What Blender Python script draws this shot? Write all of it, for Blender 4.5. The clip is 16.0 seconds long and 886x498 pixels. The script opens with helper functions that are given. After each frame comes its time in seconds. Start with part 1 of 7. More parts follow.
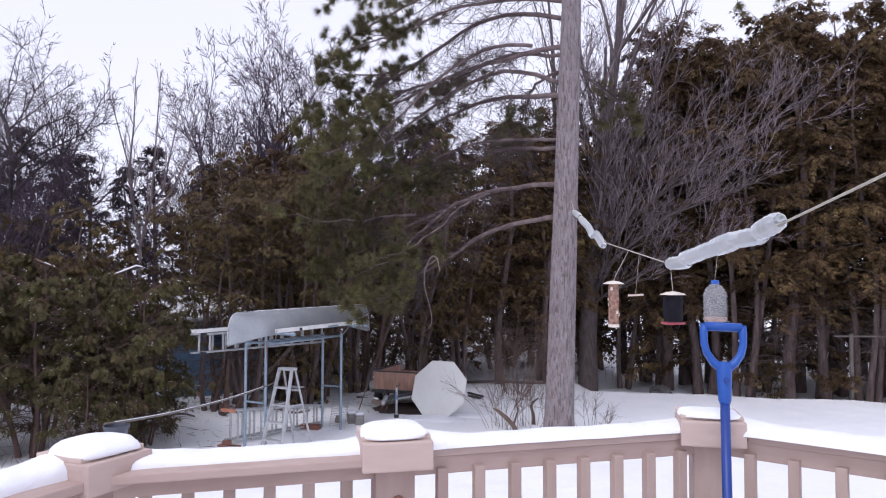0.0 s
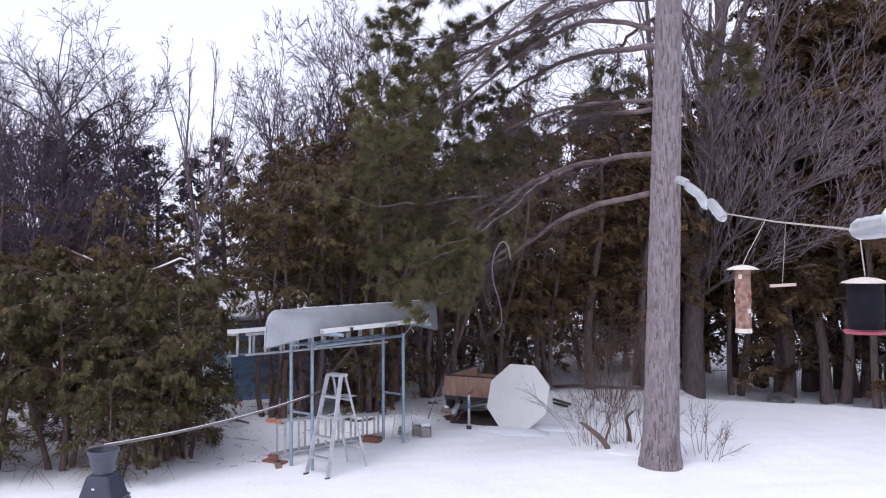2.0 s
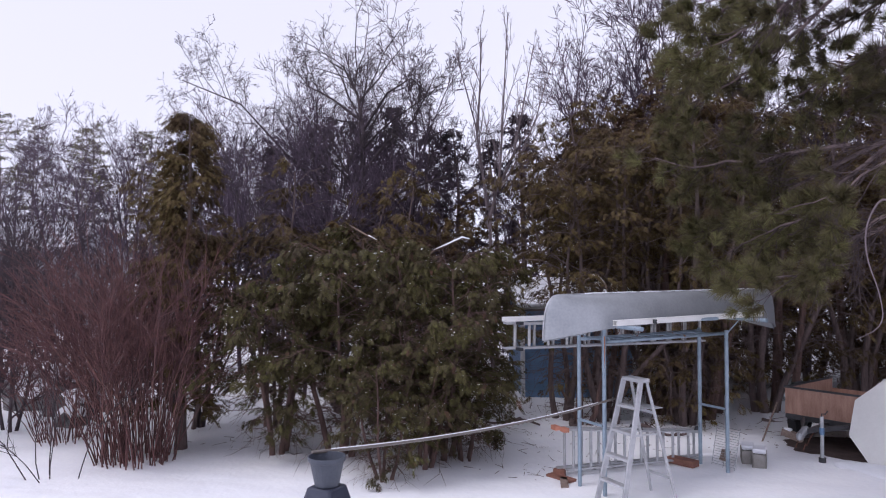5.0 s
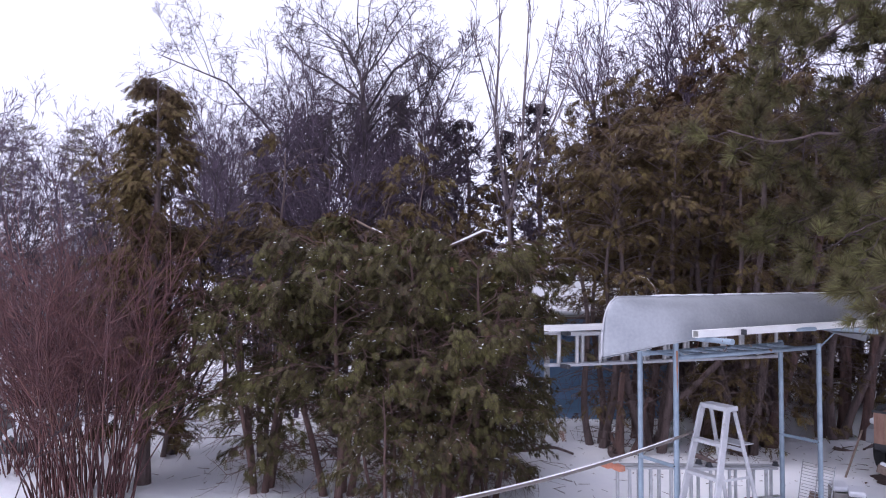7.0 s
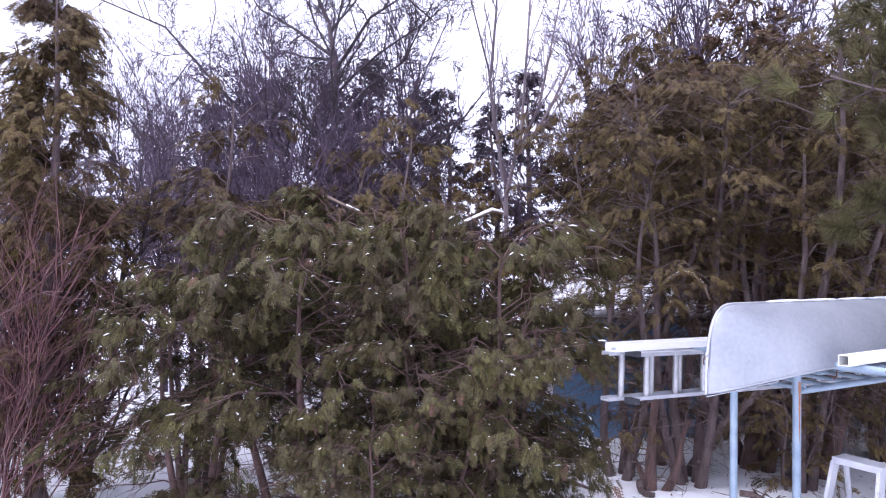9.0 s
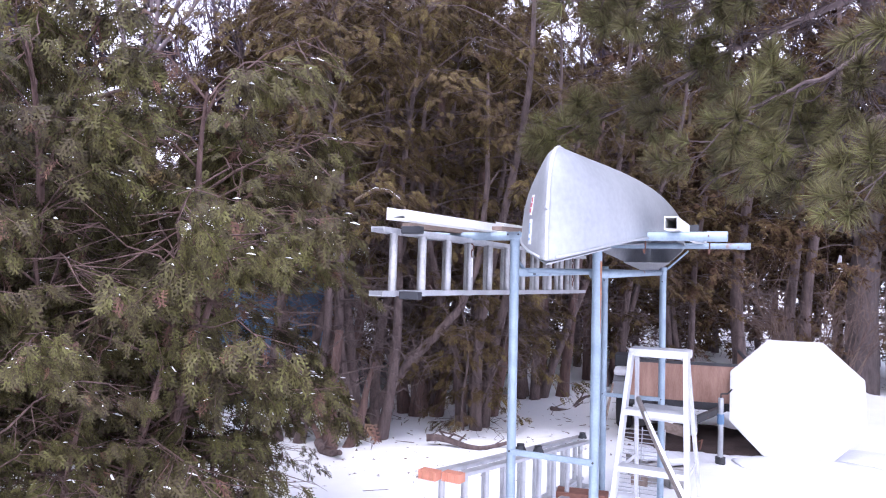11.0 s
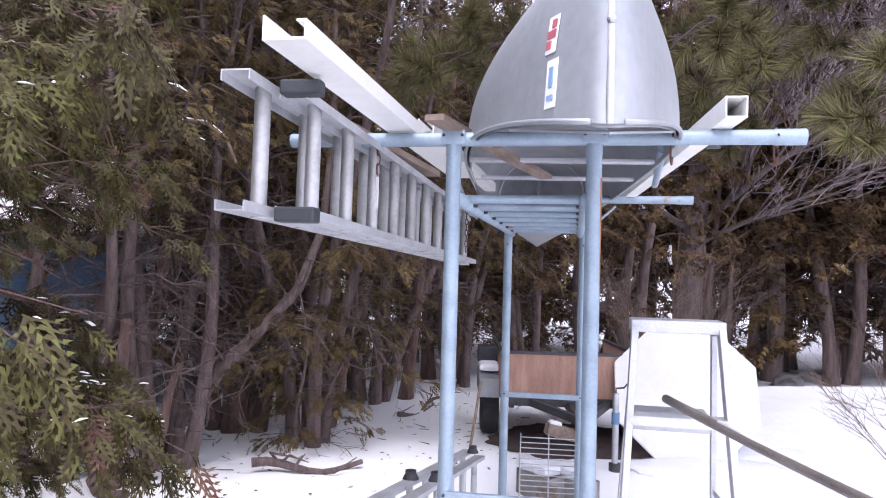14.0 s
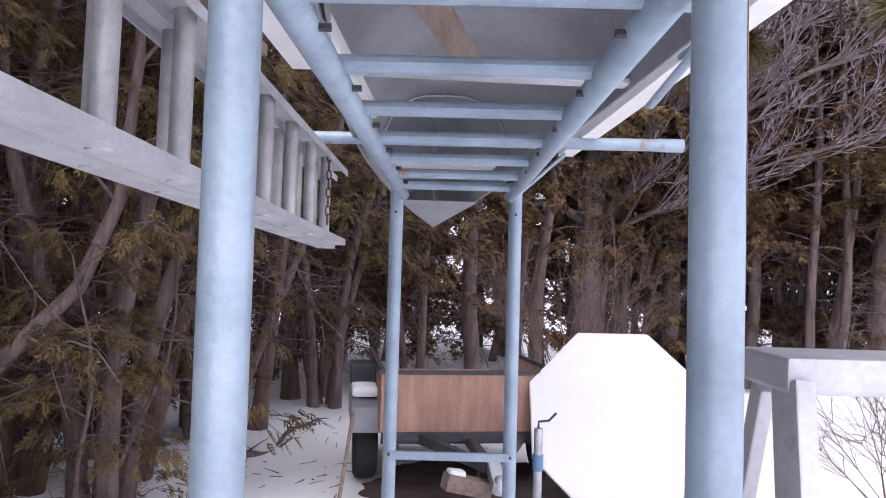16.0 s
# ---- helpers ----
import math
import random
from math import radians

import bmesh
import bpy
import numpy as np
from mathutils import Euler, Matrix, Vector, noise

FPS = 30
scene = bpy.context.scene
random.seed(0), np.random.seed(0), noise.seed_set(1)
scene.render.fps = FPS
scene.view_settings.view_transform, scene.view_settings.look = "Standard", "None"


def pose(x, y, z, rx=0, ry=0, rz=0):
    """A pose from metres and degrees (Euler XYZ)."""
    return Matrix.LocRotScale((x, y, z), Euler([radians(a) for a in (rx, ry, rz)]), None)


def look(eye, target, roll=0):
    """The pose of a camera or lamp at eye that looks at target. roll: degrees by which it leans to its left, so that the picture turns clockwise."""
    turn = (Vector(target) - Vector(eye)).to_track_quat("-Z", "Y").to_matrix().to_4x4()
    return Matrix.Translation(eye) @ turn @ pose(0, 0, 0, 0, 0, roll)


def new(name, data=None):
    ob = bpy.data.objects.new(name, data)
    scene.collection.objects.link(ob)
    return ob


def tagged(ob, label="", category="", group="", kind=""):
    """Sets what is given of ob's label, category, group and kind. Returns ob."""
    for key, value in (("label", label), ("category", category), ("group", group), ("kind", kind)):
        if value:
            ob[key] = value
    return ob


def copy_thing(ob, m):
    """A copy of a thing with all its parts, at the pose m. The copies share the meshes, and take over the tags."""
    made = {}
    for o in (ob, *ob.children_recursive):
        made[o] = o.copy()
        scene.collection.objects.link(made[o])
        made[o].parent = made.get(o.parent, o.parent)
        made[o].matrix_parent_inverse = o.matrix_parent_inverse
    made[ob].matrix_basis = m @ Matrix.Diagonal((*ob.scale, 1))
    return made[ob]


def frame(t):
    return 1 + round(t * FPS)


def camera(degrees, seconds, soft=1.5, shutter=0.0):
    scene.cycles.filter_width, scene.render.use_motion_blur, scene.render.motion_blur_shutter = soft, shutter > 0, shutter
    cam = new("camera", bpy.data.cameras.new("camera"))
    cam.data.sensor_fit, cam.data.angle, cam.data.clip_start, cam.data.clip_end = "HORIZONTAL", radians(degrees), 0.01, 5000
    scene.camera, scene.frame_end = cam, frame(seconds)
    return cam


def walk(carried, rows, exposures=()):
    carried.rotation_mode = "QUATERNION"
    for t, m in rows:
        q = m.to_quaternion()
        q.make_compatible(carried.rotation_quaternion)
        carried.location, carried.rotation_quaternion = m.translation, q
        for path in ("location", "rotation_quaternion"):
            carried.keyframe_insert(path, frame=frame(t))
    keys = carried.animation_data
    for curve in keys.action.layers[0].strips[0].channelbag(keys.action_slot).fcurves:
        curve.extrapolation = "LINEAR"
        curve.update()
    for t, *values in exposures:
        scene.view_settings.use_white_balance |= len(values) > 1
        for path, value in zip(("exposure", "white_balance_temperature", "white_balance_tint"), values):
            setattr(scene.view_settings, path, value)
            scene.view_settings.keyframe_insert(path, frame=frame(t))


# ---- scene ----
cam = camera(63.4, 16.0, 1.1)
PATH = [
    (0, (3.138, 2.765, 3.131), (2.567, 4.68, 3.208), 0.1),
    (0.5, (3.026, 3.201, 3.14), (2.455, 5.116, 3.215), -0.1),
    (1, (2.947, 3.719, 3.146), (2.373, 5.634, 3.219), -0.0),
    (1.5, (2.912, 4.312, 3.135), (2.319, 6.221, 3.205), -0.1),
    (2, (2.848, 4.824, 3.059), (2.034, 6.65, 3.123), -0.4),
    (2.5, (2.776, 5.247, 2.94), (1.706, 6.935, 3.01), -0.3),
    (3, (2.682, 5.67, 2.85), (1.392, 7.196, 2.923), -0.3),
    (3.5, (2.588, 6.054, 2.793), (1.13, 7.421, 2.86), -0.3),
    (4, (2.437, 6.346, 2.856), (0.925, 7.655, 2.905), -0.2),
    (6.5, (0.634, 7.617, 2.74), (-0.869, 8.935, 2.805), 0.2),
    (7, (0.199, 7.922, 2.694), (-1.307, 9.236, 2.77), 0.2),
    (7.5, (-0.29, 8.214, 2.723), (-1.797, 9.529, 2.784), 0.9),
    (8, (-0.774, 8.553, 2.773), (-2.288, 9.858, 2.817), 0.8),
    (10.5, (-3.167, 9.898, 2.243), (-4.018, 11.708, 2.297), 1.0),
    (11, (-3.487, 10.151, 1.942), (-3.956, 12.094, 1.986), 1.2),
    (11.5, (-3.742, 10.36, 1.715), (-3.825, 12.357, 1.768), 1.6),
    (12, (-4.003, 10.552, 1.663), (-3.934, 12.55, 1.733), 1.1),
    (12.5, (-4.173, 10.733, 1.669), (-4.103, 12.731, 1.738), 1.3),
    (13, (-4.222, 10.982, 1.658), (-4.153, 12.98, 1.726), 1.6),
    (13.3, (-4.209, 11.209, 1.652), (-4.153, 13.207, 1.722), 1.4),
    (13.5, (-4.225, 11.337, 1.648), (-4.156, 13.335, 1.718), 1.3),
    (14, (-4.203, 11.8, 1.642), (-4.118, 13.797, 1.708), 1.6),
    (14.5, (-4.189, 12.239, 1.627), (-3.996, 14.228, 1.698), 1.3),
    (15, (-4.15, 12.71, 1.609), (-3.772, 14.672, 1.685), 1.5),
    (15.5, (-4.095, 13.16, 1.59), (-3.668, 15.112, 1.669), 1.4),
    (16, (-4.004, 13.592, 1.579), (-3.581, 15.545, 1.659), 1.6),
]
walk(cam, [(t, look(eye, target, roll)) for t, eye, target, roll in PATH],
     exposures=[(0, 0.04, 6000, 19), (1, 0.06, 5960, 19), (2, 0.17, 5930, 19), (3, 0.09, 5900, 19), (4, -0.1, 6050, 20), (8, 0.65, 5680, 26), (10.5, 1.4, 5600, 25), (11.5, 1.42, 5950, 22), (12.5, 1.24, 6050, 21), (14, 1.2, 6060, 21), (15, 1.2, 5970, 21), (16, 1.18, 6220, 22)])

# ---- light ----
world = bpy.data.worlds.new("overcast_sky")
scene.world = world
world.use_nodes = True
wn = world.node_tree
wn.nodes.clear()
w_out = wn.nodes.new("ShaderNodeOutputWorld")
w_bg = wn.nodes.new("ShaderNodeBackground")
w_sky = wn.nodes.new("ShaderNodeTexSky")
w_sky.sky_type, w_sky.sun_disc = "NISHITA", False
w_sky.sun_elevation, w_sky.sun_rotation = radians(32), radians(200)
w_hsv = wn.nodes.new("ShaderNodeHueSaturation")
w_hsv.inputs["Saturation"].default_value = 0.12
w_mix = wn.nodes.new("ShaderNodeMixRGB")
w_mix.inputs["Fac"].default_value = 0.72
w_mix.inputs["Color2"].default_value = (8.6, 8.7, 9.6, 1)
w_bg.inputs["Strength"].default_value = 0.125
wn.links.new(w_sky.outputs[0], w_hsv.inputs["Color"])
wn.links.new(w_hsv.outputs[0], w_mix.inputs["Color1"])
wn.links.new(w_mix.outputs[0], w_bg.inputs["Color"])
wn.links.new(w_bg.outputs[0], w_out.inputs["Surface"])

sun = new("sun", bpy.data.lights.new("sun", "SUN"))
sun.data.energy, sun.data.angle, sun.data.color = 1.2, radians(25), (1.0, 0.96, 0.9)
sun.matrix_world = look((0, 0, 30), (4, 16, 0))

# ---- materials ----
def mat(name, c1, c2=None, rough=0.7, metal=0.0, scale=6.0, fine=60.0, bump=0.0, bscale=None,
        per="", spread=0.0, stretch=(1, 1, 1), gloss=0.5, dirt=None, dirt_at=0.6):
    """Two-scale noise between two colours, fine bump, variation by island or object."""
    m = bpy.data.materials.new(name)
    m.use_nodes = True
    nt = m.node_tree
    N, L = nt.nodes, nt.links
    b = N["Principled BSDF"]
    b.inputs["Roughness"].default_value = rough
    b.inputs["Metallic"].default_value = metal
    b.inputs["Specular IOR Level"].default_value = gloss
    c2 = c2 or tuple(v * 0.75 for v in c1)
    tc = N.new("ShaderNodeTexCoord")
    mp = N.new("ShaderNodeMapping")
    mp.inputs["Scale"].default_value = stretch
    L.new(tc.outputs["Object"], mp.inputs["Vector"])
    n1, n2 = N.new("ShaderNodeTexNoise"), N.new("ShaderNodeTexNoise")
    for n, s in ((n1, scale), (n2, fine)):
        n.inputs["Scale"].default_value = s
        n.inputs["Detail"].default_value = 5
        L.new(mp.outputs[0], n.inputs["Vector"])
    add = N.new("ShaderNodeMath")
    add.operation = "MULTIPLY_ADD"
    add.inputs[1].default_value = 0.45
    L.new(n2.outputs["Fac"], add.inputs[0])
    L.new(n1.outputs["Fac"], add.inputs[2])
    ramp = N.new("ShaderNodeValToRGB")
    ramp.color_ramp.elements[0].position, ramp.color_ramp.elements[1].position = 0.5, 0.95
    ramp.color_ramp.elements[0].color, ramp.color_ramp.elements[1].color = (*c2, 1), (*c1, 1)
    L.new(add.outputs[0], ramp.inputs[0])
    col = ramp.outputs[0]
    if dirt:
        n3 = N.new("ShaderNodeTexNoise")
        n3.inputs["Scale"].default_value = scale * 0.6
        n3.inputs["Detail"].default_value = 8
        L.new(mp.outputs[0], n3.inputs["Vector"])
        r3 = N.new("ShaderNodeValToRGB")
        r3.color_ramp.elements[0].position, r3.color_ramp.elements[1].position = dirt_at, dirt_at + 0.06
        L.new(n3.outputs["Fac"], r3.inputs[0])
        mx = N.new("ShaderNodeMixRGB")
        mx.inputs["Color2"].default_value = (*dirt, 1)
        L.new(r3.outputs[0], mx.inputs["Fac"])
        L.new(col, mx.inputs["Color1"])
        col = mx.outputs[0]
    if per:
        if per == "island":
            rnd = N.new("ShaderNodeNewGeometry").outputs["Random Per Island"]
        else:
            rnd = N.new("ShaderNodeObjectInfo").outputs["Random"]
        hs = N.new("ShaderNodeHueSaturation")
        mr = N.new("ShaderNodeMapRange")
        mr.inputs["To Min"].default_value, mr.inputs["To Max"].default_value = 1 - spread, 1 + spread
        L.new(rnd, mr.inputs["Value"])
        L.new(mr.outputs[0], hs.inputs["Value"])
        mh = N.new("ShaderNodeMapRange")
        mh.inputs["To Min"].default_value, mh.inputs["To Max"].default_value = 0.5 - spread * 0.07, 0.5 + spread * 0.05
        L.new(rnd, mh.inputs["Value"])
        L.new(mh.outputs[0], hs.inputs["Hue"])
        L.new(col, hs.inputs["Color"])
        col = hs.outputs[0]
    L.new(col, b.inputs["Base Color"])
    if bump:
        bp = N.new("ShaderNodeBump")
        bp.inputs["Strength"].default_value = bump
        bp.inputs["Distance"].default_value = 0.02
        n4 = N.new("ShaderNodeTexNoise")
        n4.inputs["Scale"].default_value = bscale or fine
        n4.inputs["Detail"].default_value = 6
        L.new(mp.outputs[0], n4.inputs["Vector"])
        L.new(n4.outputs["Fac"], bp.inputs["Height"])
        L.new(bp.outputs[0], b.inputs["Normal"])
    return m


SNOW = mat("snow", (0.95, 0.955, 0.965), (0.89, 0.905, 0.94), rough=0.65, scale=0.8, fine=9, bump=0.5, bscale=12, gloss=0.25)
SNOW_CAP = mat("settled_snow", (0.88, 0.89, 0.92), (0.8, 0.82, 0.86), rough=0.7, scale=3, fine=30, bump=0.3, bscale=30, gloss=0.25)
CEDAR = mat("cedar_scale_leaf", (0.084, 0.077, 0.021), (0.04, 0.028, 0.013), rough=0.65, scale=1.6, fine=14, per="island", spread=0.55, gloss=0.3)
CEDAR_MID = mat("cedar_scale_leaf_dull", (0.125, 0.092, 0.03), (0.058, 0.034, 0.02), rough=0.75, scale=1.2, fine=10, per="island", spread=0.5, gloss=0.25)
CEDAR_FAR = mat("cedar_scale_leaf_winter_brown", (0.13, 0.088, 0.036), (0.066, 0.036, 0.024), rough=0.8, scale=0.7, fine=6, per="island", spread=0.5, gloss=0.2)
SPRUCE_FAR = mat("dark_spruce_needles", (0.085, 0.064, 0.078), (0.045, 0.034, 0.042), rough=0.85, scale=0.7, fine=6, per="island", spread=0.5, gloss=0.2)
BARK_LIMB = mat("pine_limb_bark", (0.21, 0.158, 0.155), (0.1, 0.074, 0.074), rough=0.95, scale=6, fine=30, bump=0.6)
BARK_TWIG = mat("pine_twig_bark", (0.1, 0.072, 0.074), (0.048, 0.034, 0.036), rough=0.95, scale=6, fine=30)
NEEDLE = mat("pine_needle", (0.14, 0.13, 0.05), (0.058, 0.046, 0.024), rough=0.6, scale=1.2, fine=10, per="island", spread=0.5, gloss=0.3)
BARK_CEDAR = mat("cedar_bark", (0.2, 0.148, 0.14), (0.085, 0.061, 0.058), rough=0.95, scale=5, fine=30, stretch=(4, 4, 0.7), bump=0.8, bscale=25)
BARK_RED = mat("reddish_cedar_bark", (0.2, 0.125, 0.108), (0.075, 0.045, 0.04), rough=0.95, scale=5, fine=30, stretch=(4, 4, 0.6), bump=0.9, bscale=22)
BARK_FURROW = mat("pine_bark_furrow", (0.2, 0.165, 0.165), (0.11, 0.088, 0.088), rough=0.95, scale=7, fine=26, stretch=(2.2, 2.2, 0.6), bump=1.0, bscale=16)
BARK_PINE = mat("pine_bark", (0.31, 0.27, 0.282), (0.19, 0.158, 0.16), rough=0.95, scale=7, fine=26, stretch=(2.2, 2.2, 0.6), bump=1.0, bscale=16)
BARK_MAPLE = mat("maple_bark", (0.145, 0.115, 0.112), (0.062, 0.048, 0.048), rough=0.95, scale=6, fine=30, stretch=(3, 3, 0.6), bump=0.9, bscale=20)
TWIG = mat("grey_violet_twig", (0.108, 0.077, 0.108), (0.054, 0.038, 0.055), rough=0.9, scale=3, fine=25, per="island", spread=0.3)
TWIG_PALE = mat("pale_twig", (0.22, 0.175, 0.185), (0.12, 0.094, 0.102), rough=0.9, scale=3, fine=25, per="island", spread=0.3)
TWIG_MAPLE = mat("grey_maple_twig", (0.26, 0.21, 0.23), (0.14, 0.11, 0.122), rough=0.9, scale=3, fine=25, per="island", spread=0.3)
TWIG_DARK = mat("dark_apple_twig", (0.075, 0.057, 0.064), (0.038, 0.028, 0.033), rough=0.9, scale=3, fine=25, per="island", spread=0.3)
STEM_RED = mat("red_dogwood_stem", (0.18, 0.082, 0.075), (0.085, 0.038, 0.038), rough=0.7, scale=3, fine=20, per="island", spread=0.4)
STEM_BROWN = mat("brown_shrub_stem", (0.2, 0.14, 0.11), (0.09, 0.06, 0.05), rough=0.9, scale=3, fine=20, per="island", spread=0.35)
DEAD_LEAF = mat("dead_brown_leaf", (0.13, 0.065, 0.04), (0.075, 0.042, 0.03), rough=0.9, scale=8, fine=40, per="island", spread=0.4)
GALV = mat("blue_grey_painted_pipe", (0.31, 0.39, 0.46), (0.22, 0.285, 0.345), rough=0.48, metal=0.25, scale=9, fine=80, bump=0.12, dirt=(0.27, 0.14, 0.07), dirt_at=0.68)
ALU = mat("weathered_aluminium", (0.58, 0.59, 0.61), (0.4, 0.41, 0.43), rough=0.5, metal=0.4, scale=7, fine=90, bump=0.08, dirt=(0.22, 0.2, 0.19), dirt_at=0.7)
ALU_RUNG = mat("dull_aluminium_rung", (0.55, 0.55, 0.55), (0.36, 0.36, 0.36), rough=0.5, metal=0.6, scale=9, fine=70, bump=0.1, dirt=(0.24, 0.17, 0.13), dirt_at=0.66)
HULL = mat("oxidised_aluminium_hull", (0.4, 0.42, 0.44), (0.29, 0.31, 0.33), rough=0.45, metal=0.45, scale=2.2, fine=35, bump=0.05, bscale=6, stretch=(1, 1, 1))
HULL_IN = mat("dark_hull_inside", (0.42, 0.43, 0.45), (0.28, 0.29, 0.31), rough=0.5, metal=0.5, scale=3, fine=40)
WHITE_VINYL = mat("white_vinyl", (0.82, 0.82, 0.8), (0.7, 0.7, 0.67), rough=0.4, scale=4, fine=50, dirt=(0.5, 0.48, 0.42), dirt_at=0.72)
BOARD_WHITE = mat("white_painted_board", (0.83, 0.83, 0.8), (0.75, 0.75, 0.72), rough=0.55, scale=2, fine=30, bump=0.05, dirt=(0.6, 0.6, 0.58), dirt_at=0.7)
PLY = mat("weathered_plywood", (0.43, 0.265, 0.2), (0.27, 0.15, 0.11), rough=0.8, scale=2.5, fine=24, stretch=(5, 5, 1), bump=0.25)
WOOD_OLD = mat("old_grey_wood", (0.3, 0.23, 0.19), (0.16, 0.115, 0.09), rough=0.85, scale=4, fine=40, stretch=(8, 1, 8), bump=0.4)
POLE_WOOD = mat("dark_weathered_pole", (0.19, 0.165, 0.148), (0.1, 0.085, 0.076), rough=0.35, scale=6, fine=50, stretch=(6, 1, 6), bump=0.3)
WOOD_RED = mat("reddish_scrap_wood", (0.3, 0.14, 0.1), (0.16, 0.07, 0.05), rough=0.85, scale=4, fine=40, bump=0.3)
CEDAR_DECK = mat("pinkish_cedar_lumber", (0.46, 0.352, 0.308), (0.33, 0.24, 0.2), rough=0.7, scale=3, fine=28, stretch=(1, 1, 0.25), bump=0.2, per="object", spread=0.1)
CEDAR_RAIL = mat("pinkish_cedar_rail", (0.51, 0.392, 0.352), (0.38, 0.28, 0.24), rough=0.7, scale=3, fine=28, stretch=(0.2, 1, 1), bump=0.2, per="object", spread=0.08)
CEDAR_CAP = mat("pale_cedar_cap", (0.58, 0.46, 0.405), (0.46, 0.35, 0.3), rough=0.7, scale=3, fine=28, stretch=(0.3, 1, 1), bump=0.2, per="object", spread=0.08)
BLUE_PAINT = mat("slate_blue_siding_paint", (0.14, 0.25, 0.41), (0.1, 0.185, 0.31), rough=0.55, scale=3, fine=30, per="object", spread=0.12)
TRIM_WHITE = mat("dull_white_trim", (0.68, 0.7, 0.72), (0.52, 0.54, 0.56), rough=0.6, scale=3, fine=40)
ROOF_GREY = mat("grey_shingle", (0.12, 0.12, 0.12), (0.07, 0.07, 0.07), rough=0.9, scale=5, fine=60, bump=0.5)
SIDING_PALE = mat("pale_grey_siding", (0.5, 0.52, 0.55), (0.4, 0.42, 0.46), rough=0.6, scale=2, fine=20)
GLASS_DARK = mat("dark_window_glass", (0.06, 0.06, 0.065), (0.04, 0.04, 0.045), rough=0.08, scale=2, fine=8, gloss=0.7)
BLACK_PLASTIC = mat("black_plastic", (0.035, 0.038, 0.045), (0.022, 0.024, 0.03), rough=0.5, scale=6, fine=60)
BUCKET_GREY = mat("charcoal_plastic_pot", (0.075, 0.085, 0.11), (0.05, 0.058, 0.078), rough=0.5, scale=6, fine=60, bump=0.1)
BOX_NAVY = mat("dark_navy_plastic", (0.04, 0.047, 0.075), (0.026, 0.031, 0.052), rough=0.45, scale=6, fine=60)
TUB_GREY = mat("grey_plastic_tub", (0.2, 0.23, 0.23), (0.14, 0.165, 0.165), rough=0.55, scale=5, fine=50)
DARK_GROUND = mat("dark_red_brown_ground", (0.1, 0.068, 0.06), (0.045, 0.03, 0.027), rough=0.95, scale=4, fine=40, bump=0.6)
TYRE = mat("tyre_rubber", (0.028, 0.028, 0.03), (0.016, 0.016, 0.018), rough=0.85, scale=8, fine=60, bump=0.3)
STEEL_DARK = mat("dark_painted_steel", (0.07, 0.07, 0.075), (0.035, 0.035, 0.04), rough=0.6, metal=0.3, scale=8, fine=60, dirt=(0.15, 0.07, 0.04), dirt_at=0.64)
FENDER = mat("grey_fender_paint", (0.3, 0.31, 0.33), (0.22, 0.23, 0.25), rough=0.5, metal=0.2, scale=5, fine=50)
STEEL_ZINC = mat("zinc_steel", (0.5, 0.52, 0.54), (0.35, 0.36, 0.38), rough=0.4, metal=0.8, scale=10, fine=80)
CONCRETE = mat("concrete_block", (0.36, 0.34, 0.32), (0.24, 0.23, 0.21), rough=0.95, scale=8, fine=90, bump=0.5)
ORANGE = mat("faded_orange_rubber", (0.66, 0.3, 0.2), (0.52, 0.22, 0.14), rough=0.7, scale=10, fine=60)
SHOVEL_BLUE = mat("blue_shovel_plastic", (0.012, 0.09, 0.4), (0.008, 0.062, 0.3), rough=0.35, scale=7, fine=70, bump=0.05)
SHOVEL_SHAFT = mat("navy_shovel_shaft", (0.012, 0.05, 0.27), (0.008, 0.035, 0.2), rough=0.4, scale=7, fine=70)
ROPE = mat("pale_rope", (0.5, 0.46, 0.4), (0.36, 0.33, 0.28), rough=0.9, scale=30, fine=200, bump=0.4)
SEED = mat("bird_seed", (0.42, 0.26, 0.2), (0.16, 0.085, 0.06), rough=0.9, scale=26, fine=80, bump=0.8, bscale=50)
CREAM = mat("cream_plastic", (0.72, 0.66, 0.58), (0.6, 0.53, 0.46), rough=0.5, scale=8, fine=60)
DARK_FEEDER = mat("dark_mesh_feeder", (0.016, 0.015, 0.022), (0.008, 0.008, 0.012), rough=0.8, gloss=0.15, scale=20, fine=150, bump=0.4)
RED_PLASTIC = mat("dull_red_plastic", (0.4, 0.05, 0.08), (0.28, 0.035, 0.055), rough=0.5, scale=8, fine=60)
BLUE_CAP = mat("blue_bottle_cap", (0.03, 0.13, 0.5), (0.02, 0.09, 0.38), rough=0.4, scale=10, fine=60)
LABEL_WHITE = mat("white_sticker", (0.78, 0.8, 0.83), (0.68, 0.7, 0.74), rough=0.4, scale=20, fine=90)
LABEL_RED = mat("red_sticker_print", (0.48, 0.12, 0.15), (0.4, 0.1, 0.12), rough=0.4, scale=20, fine=90)
LABEL_BLUE = mat("blue_sticker_print", (0.24, 0.36, 0.55), (0.2, 0.3, 0.46), rough=0.4, scale=20, fine=90)
LICHEN_ROCK = mat("grey_rock", (0.2, 0.19, 0.19), (0.08, 0.075, 0.075), rough=0.95, scale=4, fine=30, bump=0.8)
RUST_STAIN = mat("orange_rust_stain", (0.42, 0.2, 0.1), (0.25, 0.12, 0.07), rough=0.85, scale=20, fine=120, bump=0.3)
RUST = mat("rusty_iron", (0.16, 0.07, 0.045), (0.08, 0.04, 0.03), rough=0.9, scale=12, fine=80, bump=0.3)


